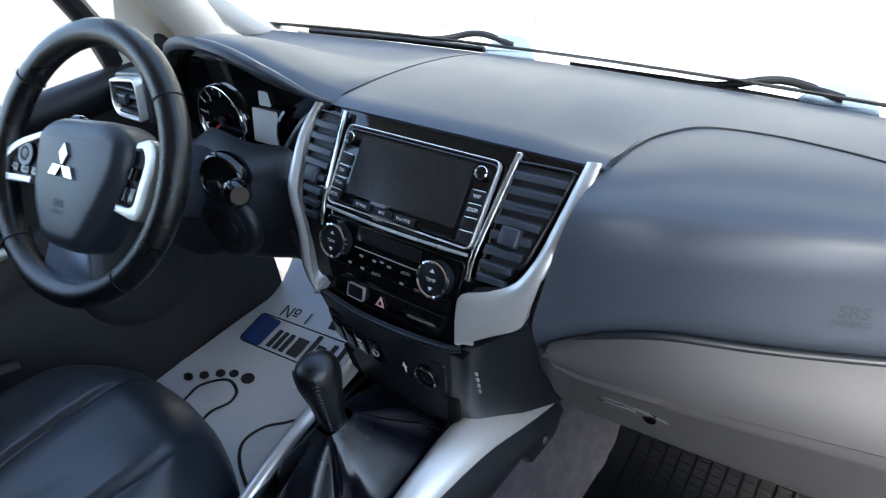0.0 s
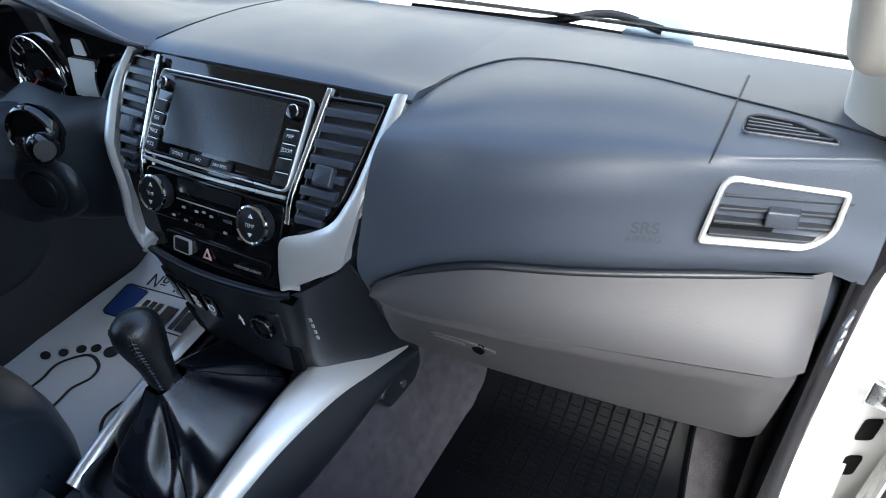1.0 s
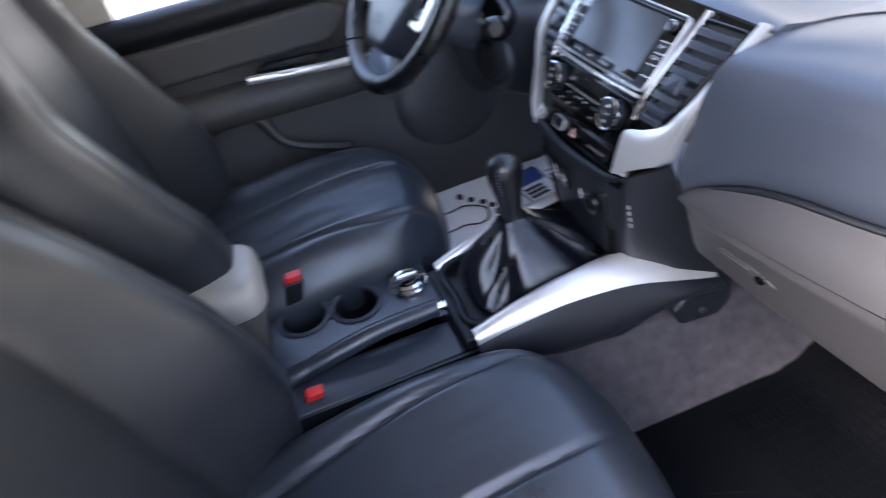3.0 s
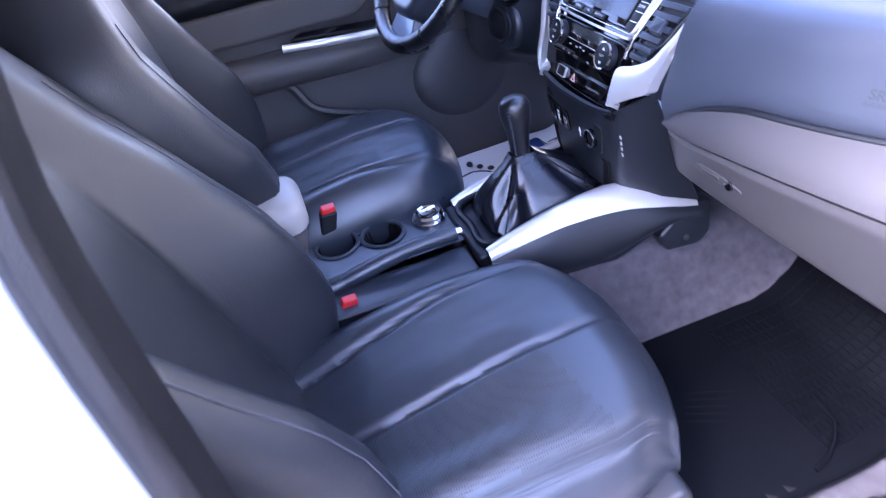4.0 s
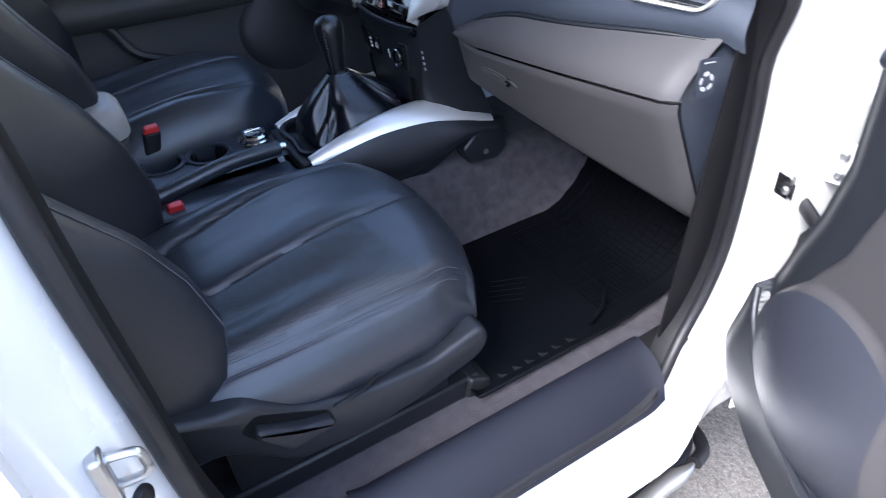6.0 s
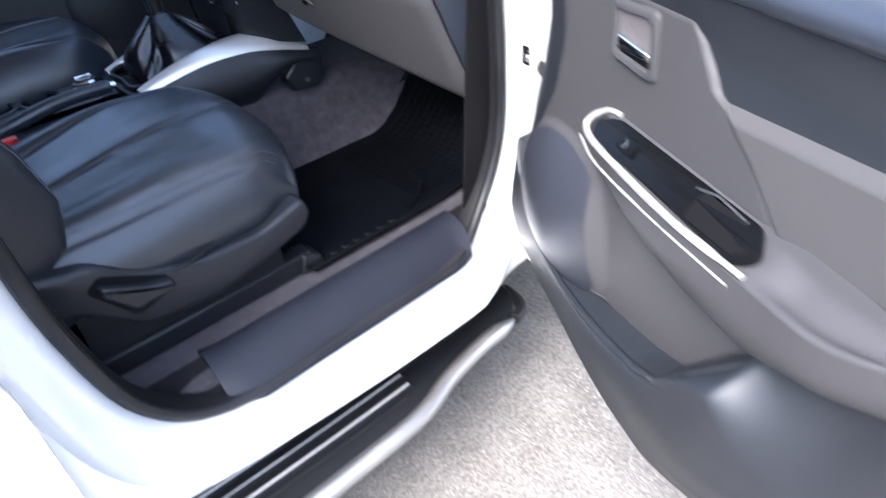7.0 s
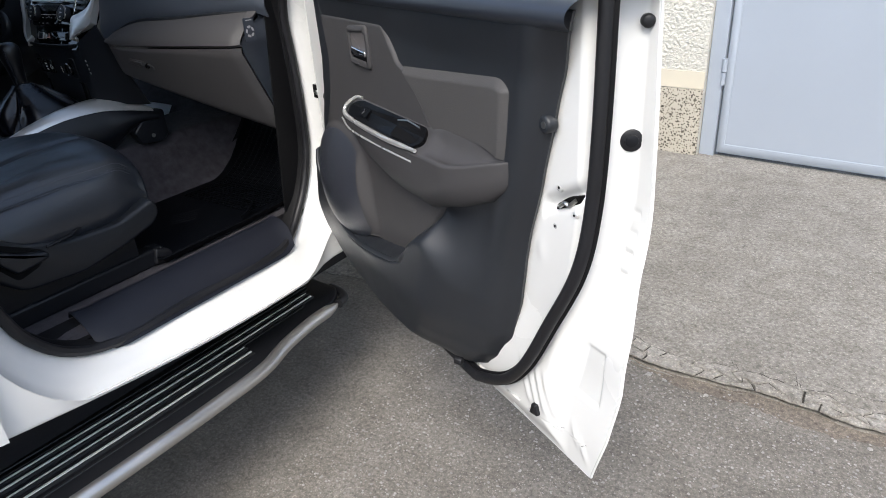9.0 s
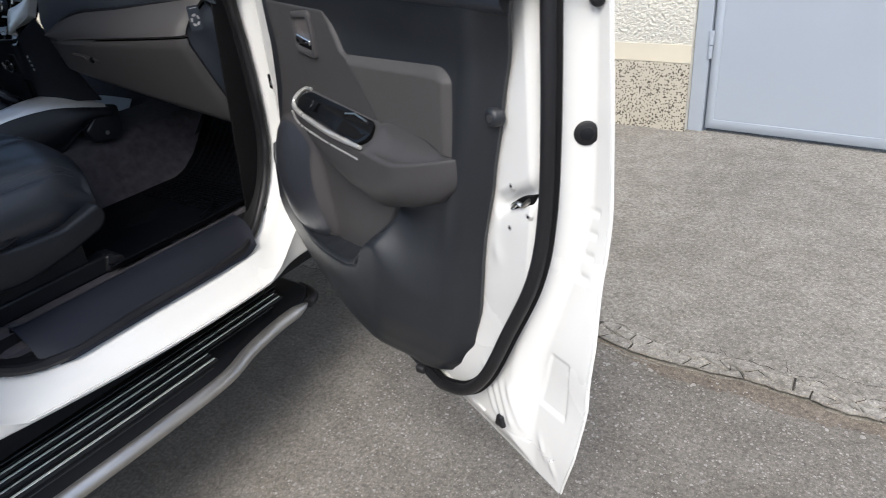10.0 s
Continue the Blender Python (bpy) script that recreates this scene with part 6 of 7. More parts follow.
    # backrest: rows up the back; bolsters reach forwards
    def back(u, v):
        a = lerp(-1, 1, u)
        z0 = lerp(0.800, 1.47, v)
        z = z0 + lift * (1 - v)
        lean = -0.632 - tip * max(0.0, (z - 0.84) / 0.6) ** 0.95
        # the bolster by the tunnel stands further out than the one by the door
        deep = a * inner > 0
        w = (0.298 + tall * ease((z - 1.02) / 0.22) if deep else 0.214) + 0.012 * math.sin(math.pi * v) - 0.055 * ease((v - 0.72) / 0.28)
        k = max(0.0, (abs(a) - 0.40) / 0.60)
        roll = 0.80 if deep else 0.62
        bol = bolster(z0) * ease(k * 1.9) * (1 - 0.45 * max(0.0, (k - roll) / (1 - roll)) ** 2)
        bulge = 0.022 * (1 - a * a) * math.sin(math.pi * min(1, v * 1.1 + 0.05))
        lines = sum(0.007 * math.exp(-((a - q) / 0.03) ** 2) for q in (-0.44, 0.44))
        end = (0.025 if deep else 0.05) * max(0, (abs(a) - 0.88) / 0.12) ** 2 + 0.05 * ease((v - 0.93) / 0.07)
        return (cx + a * w, lean + bol + bulge - lines - end, z)

    bm = sheet(back, 48, 48)
    rim = [(0, j / 48) for j in range(49)] + [(i / 48, 1) for i in range(1, 49)] + [(1, j / 48) for j in range(47, -1, -1)]
    prev = [Vector(back(u, v)) for u, v in rim]
    rows = [prev]
    for d, o2 in ((0.015, 0.008), (0.05, 0.012), (0.09, 0.004), (0.115, -0.03)):
        row = []
        for (u, v), p in zip(rim, prev):
            away = Vector(((-1 if u == 0 else 1 if u == 1 else 0), 0, 1 if v == 1 else 0))
            q = p + away.normalized() * o2
            base = -0.655 - tip * max(0, (p.z - 0.84) / 0.6) ** 0.95
            q.y = lerp(p.y, base, min(1, d / 0.1)) - d
            row.append(q)
        rows.append(row)
    rings(rows, closed=False, caps=False, bm=bm)
    bmesh.ops.remove_doubles(bm, verts=bm.verts, dist=0.0004)
    # same leather as the cushion, darkened to paint in the backrest's shade
    part("backrest", bm, LEATHER_SHADED, seat, "black leather backrest with side bolsters", smooth=80)
    part("back_shell", sheet(lambda u, v: (cx + lerp(-0.22, 0.22, u), -0.775 - tip * max(0, (lerp(0.80, 1.45, v) - 0.84) / 0.6) ** 0.95, lerp(0.80, 1.45, v)), 6, 8, 0.02), DARK, seat)
    for q in (-0.44, 0.44):
        part("seam", tube([Vector(back((q + 1) / 2, t / 24)) + Vector((0, 0.001, 0)) for t in range(1, 24)], 0.0014, 5), STITCH, seat)
    for q in (-0.80, 0.80):
        part("piping", tube([Vector(back((q + 1) / 2, t / 24)) + Vector((0, 0.001, 0)) for t in range(0, 21)], 0.0008, 5), STITCH, seat)
    head = rounded([(cx - 0.13, 1.50), (cx + 0.13, 1.50), (cx + 0.12, 1.66), (cx - 0.12, 1.66)], 0.05)
    part("headrest", plate(head, lambda u, v, h: (u, -0.690 - tip + h - 0.15 * (v - 1.5), v), -0.05, 0.05, 0.035, 4), LEATHER, seat)
    for s in (1, -1):
        part("headrest_post", tube([(cx + s * 0.06, -0.670 - tip, 1.42), (cx + s * 0.06, -0.685 - tip, 1.54)], 0.007, 10), CHROME, seat)
    return seat


make_seat(0.335, 0.0, "passenger_seat", "black leather passenger seat, creased, with grey stitching", -1, 0.046, 0.22)
make_seat(-0.345, 0.045, "driver_seat", "black leather driver seat with fanned seams", 1, 0.022, 0.07).location.y -= 0.05

for x, y, z, lean in ((0.070, -0.522, 0.878, 0.25), (-0.135, -0.502, 0.946, -0.2)):
    bk = thing("seat_belt_buckle", "black seat belt buckle with a red press button", "seat belt", (x, y, z - 0.10), group="seat belt buckles")
    part("body", plate(rounded([(-0.014, -0.10), (0.014, -0.10), (0.017, -0.006), (-0.017, -0.006)], 0.006), lambda u, v, h: (x + h, y + u + 0.25 * v, z + v), -0.012, 0.012, 0.004), DARK, bk)
    part("release_button", plate(rounded([(-0.015, -0.010), (0.015, -0.010), (0.013, 0.005), (-0.013, 0.005)], 0.003), lambda u, v, h: (x + h, y + u + 0.25 * v, z + v), -0.009, 0.009, 0.002), RED, bk, "red press button")
    part("stalk", tube([(x, y - 0.025, z - 0.10), (x - lean * 0.1, y - 0.06, z - 0.20)], 0.009, 8), RUBBER, bk)

# ---- mats ----
mat = thing("rubber_floor_mat", "black rubber floor mat with raised ribs and rim", "floor mat", (0.38, 0.1, 0.64))


def on_mat(u, v, h):
    z = 0.634 + 0.345 * ease((v - 0.22) / 0.42)
    return (u, v, z + h)


def mat_sheet(u, v):
    y = lerp(-0.215, 0.475, v)
    x0 = 0.172
    x1 = 0.572 - 0.03 * ease((v - 0.4) / 0.5)
    x = lerp(x0, x1, u)
    e = min(u, 1 - u, v, 1 - v)
    return on_mat(x, y, 0.014 * (1 - ease(e / 0.02)))


part("sheet", sheet(mat_sheet, 60, 60, 0.004), MATRUBBER, mat)
for k in range(13):
    x = 0.225 + 0.0245 * k
    part("long_rib", tube([on_mat(x, 0.10 + 0.015 * j, 0.001) for j in range(24)], 0.0022, 5), MATRUBBER, mat)
bm = bmesh.new()
for k in range(12):
    for j in range(30):
        x, y = 0.2295 + 0.0245 * k, 0.10 + 0.0118 * j
        p = [on_mat(x + a, y + b, 0.0015 + c) for c in (0, 0.002) for a, b in ((0, 0), (0.0165, 0), (0.0165, 0.005), (0, 0.005))]
        v8 = [bm.verts.new(q) for q in p]
        for q in ((4, 5, 6, 7), (0, 1, 5, 4), (1, 2, 6, 5), (2, 3, 7, 6), (3, 0, 4, 7)):
            bm.faces.new([v8[i] for i in q])
tagged(part("tread_ribs", bm, MATRUBBER, mat, smooth=0), kind="stuff")
for i, dx in enumerate((0.0, 0.030, 0.058, 0.088, 0.118, 0.150)):
    part("raised_letter", plate([(0.541, -0.155 + dx), (0.552, -0.155 + dx), (0.552, -0.141 + dx), (0.548, -0.146 + dx)], on_mat, 0.0005, 0.002), RUBBER, mat, smooth=0)
part("edge_bead", tube(spline([on_mat(0.545, 0.05, 0.012), on_mat(0.53, 0.09, 0.014), on_mat(0.49, 0.135, 0.014), on_mat(0.43, 0.15, 0.006)], 6), 0.0035, 6), MATRUBBER, mat)
for k in range(5):
    part("centre_mark", tube([on_mat(0.33 + 0.012 * k, -0.02 - 0.01 * k, -0.0004), on_mat(0.36 + 0.012 * k, 0.05 - 0.012 * k, -0.0004)], 0.0009, 5), MATRUBBER, mat)

paper = thing("paper_floor_mat", "printed white paper mat with a foot outline on the floor", "paper mat", (-0.45, 0.05, 0.66))


def on_paper(u, v, h):
    """u across, v forwards on the driver's floor."""
    z = 0.645 + 0.34 * ease((v - 0.20) / 0.42) + 0.006 * math.sin(14 * v) * math.sin(9 * u + 1) + 0.02 * ease((-u - 0.60) / 0.12)
    return (u, v, z + h)


part("sheet", sheet(lambda u, v: on_paper(lerp(-0.705, -0.20, u) + 0.03 * math.sin(3 * v), lerp(-0.20, 0.40, v), 0), 30, 40, 0.001), PAPER, paper)
ph = lambda u, v, h: on_paper(u, v, 0.0015 + h)

# ---- open front door ----
DH, DA = Vector((0.75, 0.165, 0)), radians(25)
du, dn = Vector((math.cos(DA), -math.sin(DA), 0)), Vector((-math.sin(DA), -math.cos(DA), 0))


def D(u, z, h):
    """On the open door: u from the hinge to the latch, up, and h towards the cabin side."""
    return DH + u * du + h * dn + Vector((0, 0, z))


door = thing("front_door", "white front door standing open, dark and grey inner trim", "car door", D(0, 0.5, -0.06))


def along(table, z):
    for (a, p), (b, q) in zip(table, table[1:]):
        if z <= b:
            return lerp(p, q, ease(max(0.0, (z - a) / (b - a))) * 0.3 + 0.7 * max(0.0, (z - a) / (b - a)))
    return table[-1][1]


PAINT_EDGE = [(0.49, 0.990), (0.60, 1.019), (0.69, 1.029), (0.78, 1.029), (0.87, 1.016), (1.05, 1.010), (1.25, 1.000)]
REAR = [(0.545, 0.64), (0.556, 0.695), (0.583, 0.740), (0.62, 0.772), (0.683, 0.803), (0.76, 0.826), (0.834, 0.838), (0.873, 0.846), (0.985, 0.879), (1.089, 0.906), (1.25, 0.957)]
FRONT = [(0.545, 0.20), (0.56, 0.10), (0.585, 0.04), (0.628, -0.010), (0.70, -0.020), (0.816, 0.008), (0.90, 0.035), (1.0, 0.070), (1.074, 0.086), (1.25, 0.080)]
# upper rim of the map pocket and of the lower moulding
LIP = [(-0.03, 0.87), (0.020, 0.845), (0.050, 0.812), (0.085, 0.758), (0.115, 0.731), (0.175, 0.704), (0.25, 0.696), (0.342, 0.708), (0.411, 0.721), (0.49, 0.736), (0.545, 0.756), (0.592, 0.815), (0.615, 0.845), (0.645, 0.882), (0.72, 0.905), (1.0, 0.905)]


def rear_edge(z):
    """Where the painted edge ends, by height."""
    return along(PAINT_EDGE, z)


def edge_h(z):
    return -0.041 - 0.016 * ease((z - 0.55) / 0.16) - 0.049 * ease((z - 0.70) / 0.28)


def skin(u, v):
    z = lerp(0.501 + 0.05 * (1 - u), 1.25, v)
    x = lerp(-0.03, rear_edge(z), u)
    k = 1 - ease((u - 0.97) / 0.03)
    return D(x, z, edge_h(z) - 0.002 - k * (0.014 + 0.02 * math.sin(math.pi * v)) - 0.03 * (1 - u))


part("skin", sheet(skin, 60, 40, 0.003), WHITE, door, "white painted outer skin")


def trim_edge(z):
    """Rear edge of the inner trim, by height."""
    return along(REAR, z)


def trim_front(z):
    return along(FRONT, z)


def bump2(x, z, cx, cz, wx, wz):
    return math.exp(-((x - cx) / wx) ** 2 - ((z - cz) / wz) ** 2)


def flange(u, v):
    """Painted metal between trim and skin edge, pressed with shallow ribs and a lock recess."""
    z = lerp(lerp(0.526, 0.503, u), 1.25, v)
    a = trim_edge(max(0.58, z)) - 0.06 if z > 0.56 else 0.60
    x = lerp(a, rear_edge(z) - 0.001, u)
    return D(x, z, flange_h(x, z))


def flange_h(x, z):
    k = ease((x - lerp(0.890, 0.940, ease((z - 0.6) / 0.4))) / 0.050)
    k = max(k, 1 - ease((z - 0.505) / 0.055))
    h = lerp(-0.040 + 0.014 * ease((0.78 - z) / 0.18), edge_h(z), k)
    # recess before the lock, a shallow square hump below the seal, ribs by the corner
    lk0 = 0.958 + 0.55 * (x - 0.90)
    h -= 0.012 * math.exp(-((z - lk0) / 0.013) ** 2) * ease((x - 0.868) / 0.012) * (1 - ease((x - 0.955) / 0.008))
    h += 0.002 * bump2(x, z, 0.868, 0.872, 0.012, 0.018)
    if z < 0.74:
        for q in range(4):
            c = 0.845 + 0.020 * q
            h += 0.0026 * math.exp(-((x - c - 0.35 * (0.61 - z)) / 0.0065) ** 2) * ease((z - 0.568) / 0.02) * (1 - ease((z - 0.640) / 0.03))
        for cx2, cz2 in ((0.955, 0.565), (0.975, 0.548)):
            h += 0.0028 * math.exp(-((x - cx2 + 0.4 * (z - cz2)) / 0.006) ** 2 - ((z - cz2) / 0.018) ** 2)
    h -= 0.003 * ease((z - 0.640) / 0.006) * (1 - ease((z - 0.735) / 0.006)) * ease((x - lerp(0.935, 0.955, (z - 0.64) / 0.1)) / 0.006) * (1 - ease((x - 0.990) / 0.006))
    if 0.84 < z < 0.97:
        h -= 0.0022 * ease((x - 0.978) / 0.004) * (1 - ease((x - 0.996) / 0.004)) * math.exp(-(((z - 0.85) % 0.030 - 0.015) / 0.0045) ** 2)
    return h


part("flange", sheet(flange, 150, 230, 0.003), WHITE, door, "white painted door edge", smooth=60)
part("bottom_edge", sheet(lambda u, v: D(lerp(0.0, 0.985, u), lerp(0.553, 0.504, u) + 0.006 * v, lerp(-0.082 + 0.026 * u, -0.045, v)), 20, 4, 0.003), WHITE, door)
part("front_edge", sheet(lambda u, v: D(-0.028 + 0.03 * v, lerp(0.53, 1.25, u), lerp(-0.15, -0.03, v)), 16, 4, 0.003), WHITE, door)
seal_pts = spline([D(0.975, 1.26, -0.047), D(0.972, 1.08, -0.047), D(0.965, 0.957, -0.045), D(0.952, 0.866, -0.035), D(0.912, 0.765, -0.018), D(0.866, 0.670, -0.008), D(0.812, 0.606, -0.004), D(0.742, 0.567, -0.004), D(0.69, 0.553, -0.008), D(0.50, 0.545, -0.025)], 8)
seal = part("door_seal", tube(seal_pts, 0.0100, 10, up=dn), RUBBER, door, "black rubber seal")
part("seal_foot", tube([p - 0.008 * dn for p in seal_pts], 0.0125, 8, up=dn, flat=0.5), KICK, seal)


# inner trim: one dark moulding, deep below the pocket's rim, with a rolled rear border
def trim_h(x, z):
    e, f = trim_edge(z), trim_front(z)
    low = lerp(0.016, 0.052, ease((x - 0.02) / 0.45)) - 0.020 * ease((0.70 - z) / 0.15)
    wide = lerp(0.012, 0.17, ease((x - 0.58) / 0.16))
    step = ease((along(LIP, x) - 0.001 - z) / wide)
    h = lerp(-0.009, low, step * (1 - ease((x - (e - 0.20)) / 0.19)))
    h += 0.013 * ease((z - 1.135) / 0.075) * ease((x - 0.14) / 0.04)
    h += 0.004 * math.exp(-((x - (e - 0.055)) / 0.022) ** 2) - 0.022 * ease((x - (e - 0.045)) / 0.045) ** 2
    h -= 0.030 * ease((0.575 - z) / 0.03) ** 2
    h -= 0.016 * ease((f + 0.05 - x) / 0.05) ** 2
    return h


def trim(u, v):
    z = lerp(0.545, 1.222, v)
    x = lerp(trim_front(z), trim_edge(z), u)
    return D(x, z, trim_h(x, z))


part("trim_panel", sheet(trim, 130, 140, 0.008), TRIM, door, "dark moulded inner trim", smooth=60)


def on_trim(u, v, h):
    return D(u, v, trim_h(u, v) + h)


# grey field: the handle's surround, the speaker bulge and the back of the pocket in one
FIELD_L = [(0.684, 0.235), (0.70, 0.165), (0.73, 0.100), (0.758, 0.072), (0.80, 0.046), (0.845, 0.052), (0.92, 0.105), (0.991, 0.146), (1.078, 0.170), (1.165, 0.156), (1.177, 0.170)]
FIELD_R = [(0.684, 0.26), (0.70, 0.30), (0.712, 0.40), (0.730, 0.49), (0.752, 0.555), (0.815, 0.602), (0.882, 0.655), (0.99, 0.640), (1.005, 0.600), (1.06, 0.560), (1.100, 0.522), (1.116, 0.507), (1.150, 0.482), (1.168, 0.465), (1.177, 0.43)]


def on_field(u, v, h):
    """The field swells over the speaker and sinks into the pocket."""
    r = math.hypot((u - 0.200) / 0.165, (v - 0.790) / 0.150)
    b = 0.046 * max(0.0, 1 - r * r) ** 0.9 * (1 - ease((u - (0.300 + 0.18 * (0.89 - v))) / 0.030))
    return D(u, v, -0.009 + h + b)


def field(u, v):
    z = lerp(0.684, 1.177, v)
    a, b = along(FIELD_L, z), along(FIELD_R, z)
    b += 0.030 * ease((1.110 - z) / 0.02) * ease((z - 0.965) / 0.02)
    x = lerp(a, b, u)
    e = min(x - a, b - x, (1.177 - z) * 1.5)
    return on_field(x, z, -0.003 + 0.010 * ease(e / 0.012))


part("grey_field", sheet(field, 100, 110), GREY, door, "warm grey trim field", smooth=60)


def dense(o, step=0.02):
    out = []
    for a, b in zip(o, o[1:] + o[:1]):
        n = max(1, int((Vector(b) - Vector(a)).length / step))
        out += [(lerp(a[0], b[0], i / n), lerp(a[1], b[1], i / n)) for i in range(n)]
    return out


def padded(outline, f, h, edge, base_h=-0.004):
    """A cushion over an outline: rows drawn in towards its middle, high in the middle."""
    o = dense(outline)
    cx, cy = sum(p[0] for p in o) / len(o), sum(p[1] for p in o) / len(o)
    rows = [[f(x, y, base_h) for x, y in o]]
    for i in range(1, 4):
        a = math.pi / 2 * i / 3
        rows.append([f(x, y, lerp(max(0.0, base_h), h, math.sin(a))) for x, y in inset(o, edge * (1 - math.cos(a)))])
    base = inset(o, edge)
    for t in [0.06 * i for i in range(1, 17)]:
        rows.append([f(lerp(x, cx, t), lerp(y, cy, t), h) for x, y in base])
    return rings(rows)


def speaker(u, v):
    """The domed cover in the pocket's front half."""
    a = 6.28319 * v
    x, z = 0.200 + 0.150 * u * math.cos(a), 0.792 + 0.136 * u * math.sin(a)
    z = max(z, along(LIP, x) - 0.006)
    x = max(along(FIELD_L, z) + 0.006, min(x, 0.298 + 0.18 * (0.89 - z)))
    return on_field(x, z, 0.0080)


part("speaker_cover", sheet(speaker, 24, 60), material("speaker_plastic", (0.029, 0.0315, 0.041), 0.33, grain=0.4, grain_size=900, spec=0.6), door, "dark satin domed speaker cover", smooth=60)


def arm_inner(x):
    """Where the armrest's top meets the panel."""
    return 1.014 - 0.012 * (x - 0.32) + 0.016 * ease((x - 0.60) / 0.08) * (1 - ease((x - 0.76) / 0.09)), 0.004 - 0.010 * (x - 0.30)


PAD_L = [(0.990, 0.612), (1.02, 0.592), (1.06, 0.562), (1.100, 0.524), (1.112, 0.512), (1.131, 0.494)]
PAD_R = [(0.990, 0.836), (1.02, 0.840), (1.07, 0.843), (1.110, 0.845), (1.131, 0.845)]


def pad_top(x):
    return 1.111 + 0.075 * (x - 0.512) - (0.045 - math.sqrt(max(0.0, 0.045 ** 2 - max(0.0, x - 0.800) ** 2)))


def pad(u, v):
    """The insert's soft face, rolled off round its border."""
    zg = lerp(0.990, 1.131, v)
    a, b = along(PAD_L, zg), along(PAD_R, zg)
    x = lerp(a, b, u)
    z = lerp(arm_inner(x)[0] - 0.002, pad_top(x), v)
    e = min(x - a + 0.004, b - x, (pad_top(x) - z) * 1.2)
    return D(x, z, -0.012 + 0.014 * ease(e / 0.026))


part("arm_pad", sheet(pad, 110, 60), CLOTH, door, "grey padded insert", smooth=60)


# armrest: a shelf with a dished top that swells out of the panel
ARM_LOW = [(0.27, 0.965), (0.33, 0.945), (0.42, 0.905), (0.54, 0.886), (0.642, 0.884), (0.725, 0.910), (0.79, 0.934), (0.826, 0.960), (0.845, 1.000)]


def arm_ridge(x):
    return 0.979 + 0.018 * (x - 0.29) + 0.022 * ease((x - 0.72) / 0.13), lerp(0.028, 0.046, ease((x - 0.28) / 0.22)) * (1 - 0.35 * ease((x - 0.70) / 0.14))


def arm(u, v):
    x = lerp(0.278, 0.838, u)
    k = ease(u / 0.08) * math.sqrt(max(0.0, 1 - max(0.0, (u - 0.76) / 0.24) ** 2.4))
    bot = along(ARM_LOW, x)
    (rz, rh), (iz, ih) = arm_ridge(x), arm_inner(x)
    dish = 0.010 * ease((x - 0.64) / 0.05) * (1 - ease((x - 0.77) / 0.06))
    bot = min(bot, rz - 0.004)
    pr = spline([(bot - 0.004, -0.012, 0), (bot + 0.002, 0.45 * rh, 0), (lerp(bot, rz, 0.40), 0.92 * rh, 0), (rz - 0.010, rh, 0), (rz - 0.002, rh, 0), (rz + 0.0015, rh - 0.005, 0),
                 (lerp(rz, iz, 0.30) - dish, lerp(rh, ih, 0.40), 0), (lerp(rz, iz, 0.7) - dish, lerp(rh, ih, 0.8), 0), (iz + 0.002, ih, 0), (iz + 0.010, -0.014, 0)], 4)[round(v * 36)]
    return D(x, lerp(lerp(bot, iz, 0.55), pr.x, 0.85 + 0.15 * k), lerp(-0.016, pr.y, k))


part("armrest", sheet(arm, 80, 36), GREY, door, "warm grey armrest with a dished top", smooth=60)


def on_arm(u, v, h):
    """u along, v across the sloping top of the armrest from its ridge inwards."""
    (rz, rh), (iz, ih) = arm_ridge(u), arm_inner(u)
    return D(u, lerp(rz, iz, v) + 0.004 + 0.88 * h, lerp(rh, ih, v) + 0.45 * h)


sp_o = [(u, v / 0.05) for u, v in rounded([(0.322, 0.004), (0.622, 0.004), (0.642, 0.020), (0.614, 0.049), (0.346, 0.050), (0.310, 0.026)], [0.014, 0.010, 0.014, 0.012, 0.02, 0.012], 6)]
plt = part("switch_plate", plate(sp_o, on_arm, -0.012, 0.0008), SATIN, door, "gloss black switch plate", smooth=0)
part("edge_strip", tube(spline([on_arm(0.642, 0.02, 0.001), on_arm(0.52, -0.02, 0.002), on_arm(0.36, -0.02, 0.002), on_arm(0.306, 0.12, 0.002), on_arm(0.300, 0.50, 0.002), on_arm(0.320, 0.98, 0.001), on_arm(0.345, 1.10, 0.0)], 8), [0.0034] * 3 + [0.0047] * 22 + [0.0042] * 12 + [0.0036] * 12, 8), SILVER, door, "satin silver strip")
part("groove", tube(spline([D(0.625, 0.968, 0.0455), D(0.49, 0.966, 0.0455), D(0.36, 0.966, 0.040), D(0.292, 0.975, 0.028)], 8), 0.0020, 6), SILVER, door, "thin silver line")
part("window_switch", plate(rounded([(0.375, 0.35), (0.412, 0.35), (0.412, 0.75), (0.375, 0.75)], 0.005), on_arm, 0.0006, 0.003), SATIN, plt)
part("switch_mark", tube([on_arm(0.390, 0.42, 0.0033), on_arm(0.394, 0.56, 0.0040), on_arm(0.388, 0.66, 0.0033)], 0.0010, 6), STEEL, plt)
# flat black plate paints the shade inside the grip
part("grip_hole", plate([(u, v / 0.05) for u, v in rounded([(0.535, 0.009), (0.615, 0.009), (0.626, 0.022), (0.596, 0.043), (0.530, 0.043)], 0.010, 6)], on_arm, 0.0004, 0.0018), HOLE_SHADE, plt)
part("grip_rim", tube([on_arm(0.522, 0.80, 0.003), on_arm(0.55, 0.92, 0.004), on_arm(0.596, 0.86, 0.003)], 0.0016, 6), STEEL, plt)

# pull handle in its bowl
def on_base(u, v, h):
    return D(u, v, -0.004 + h)


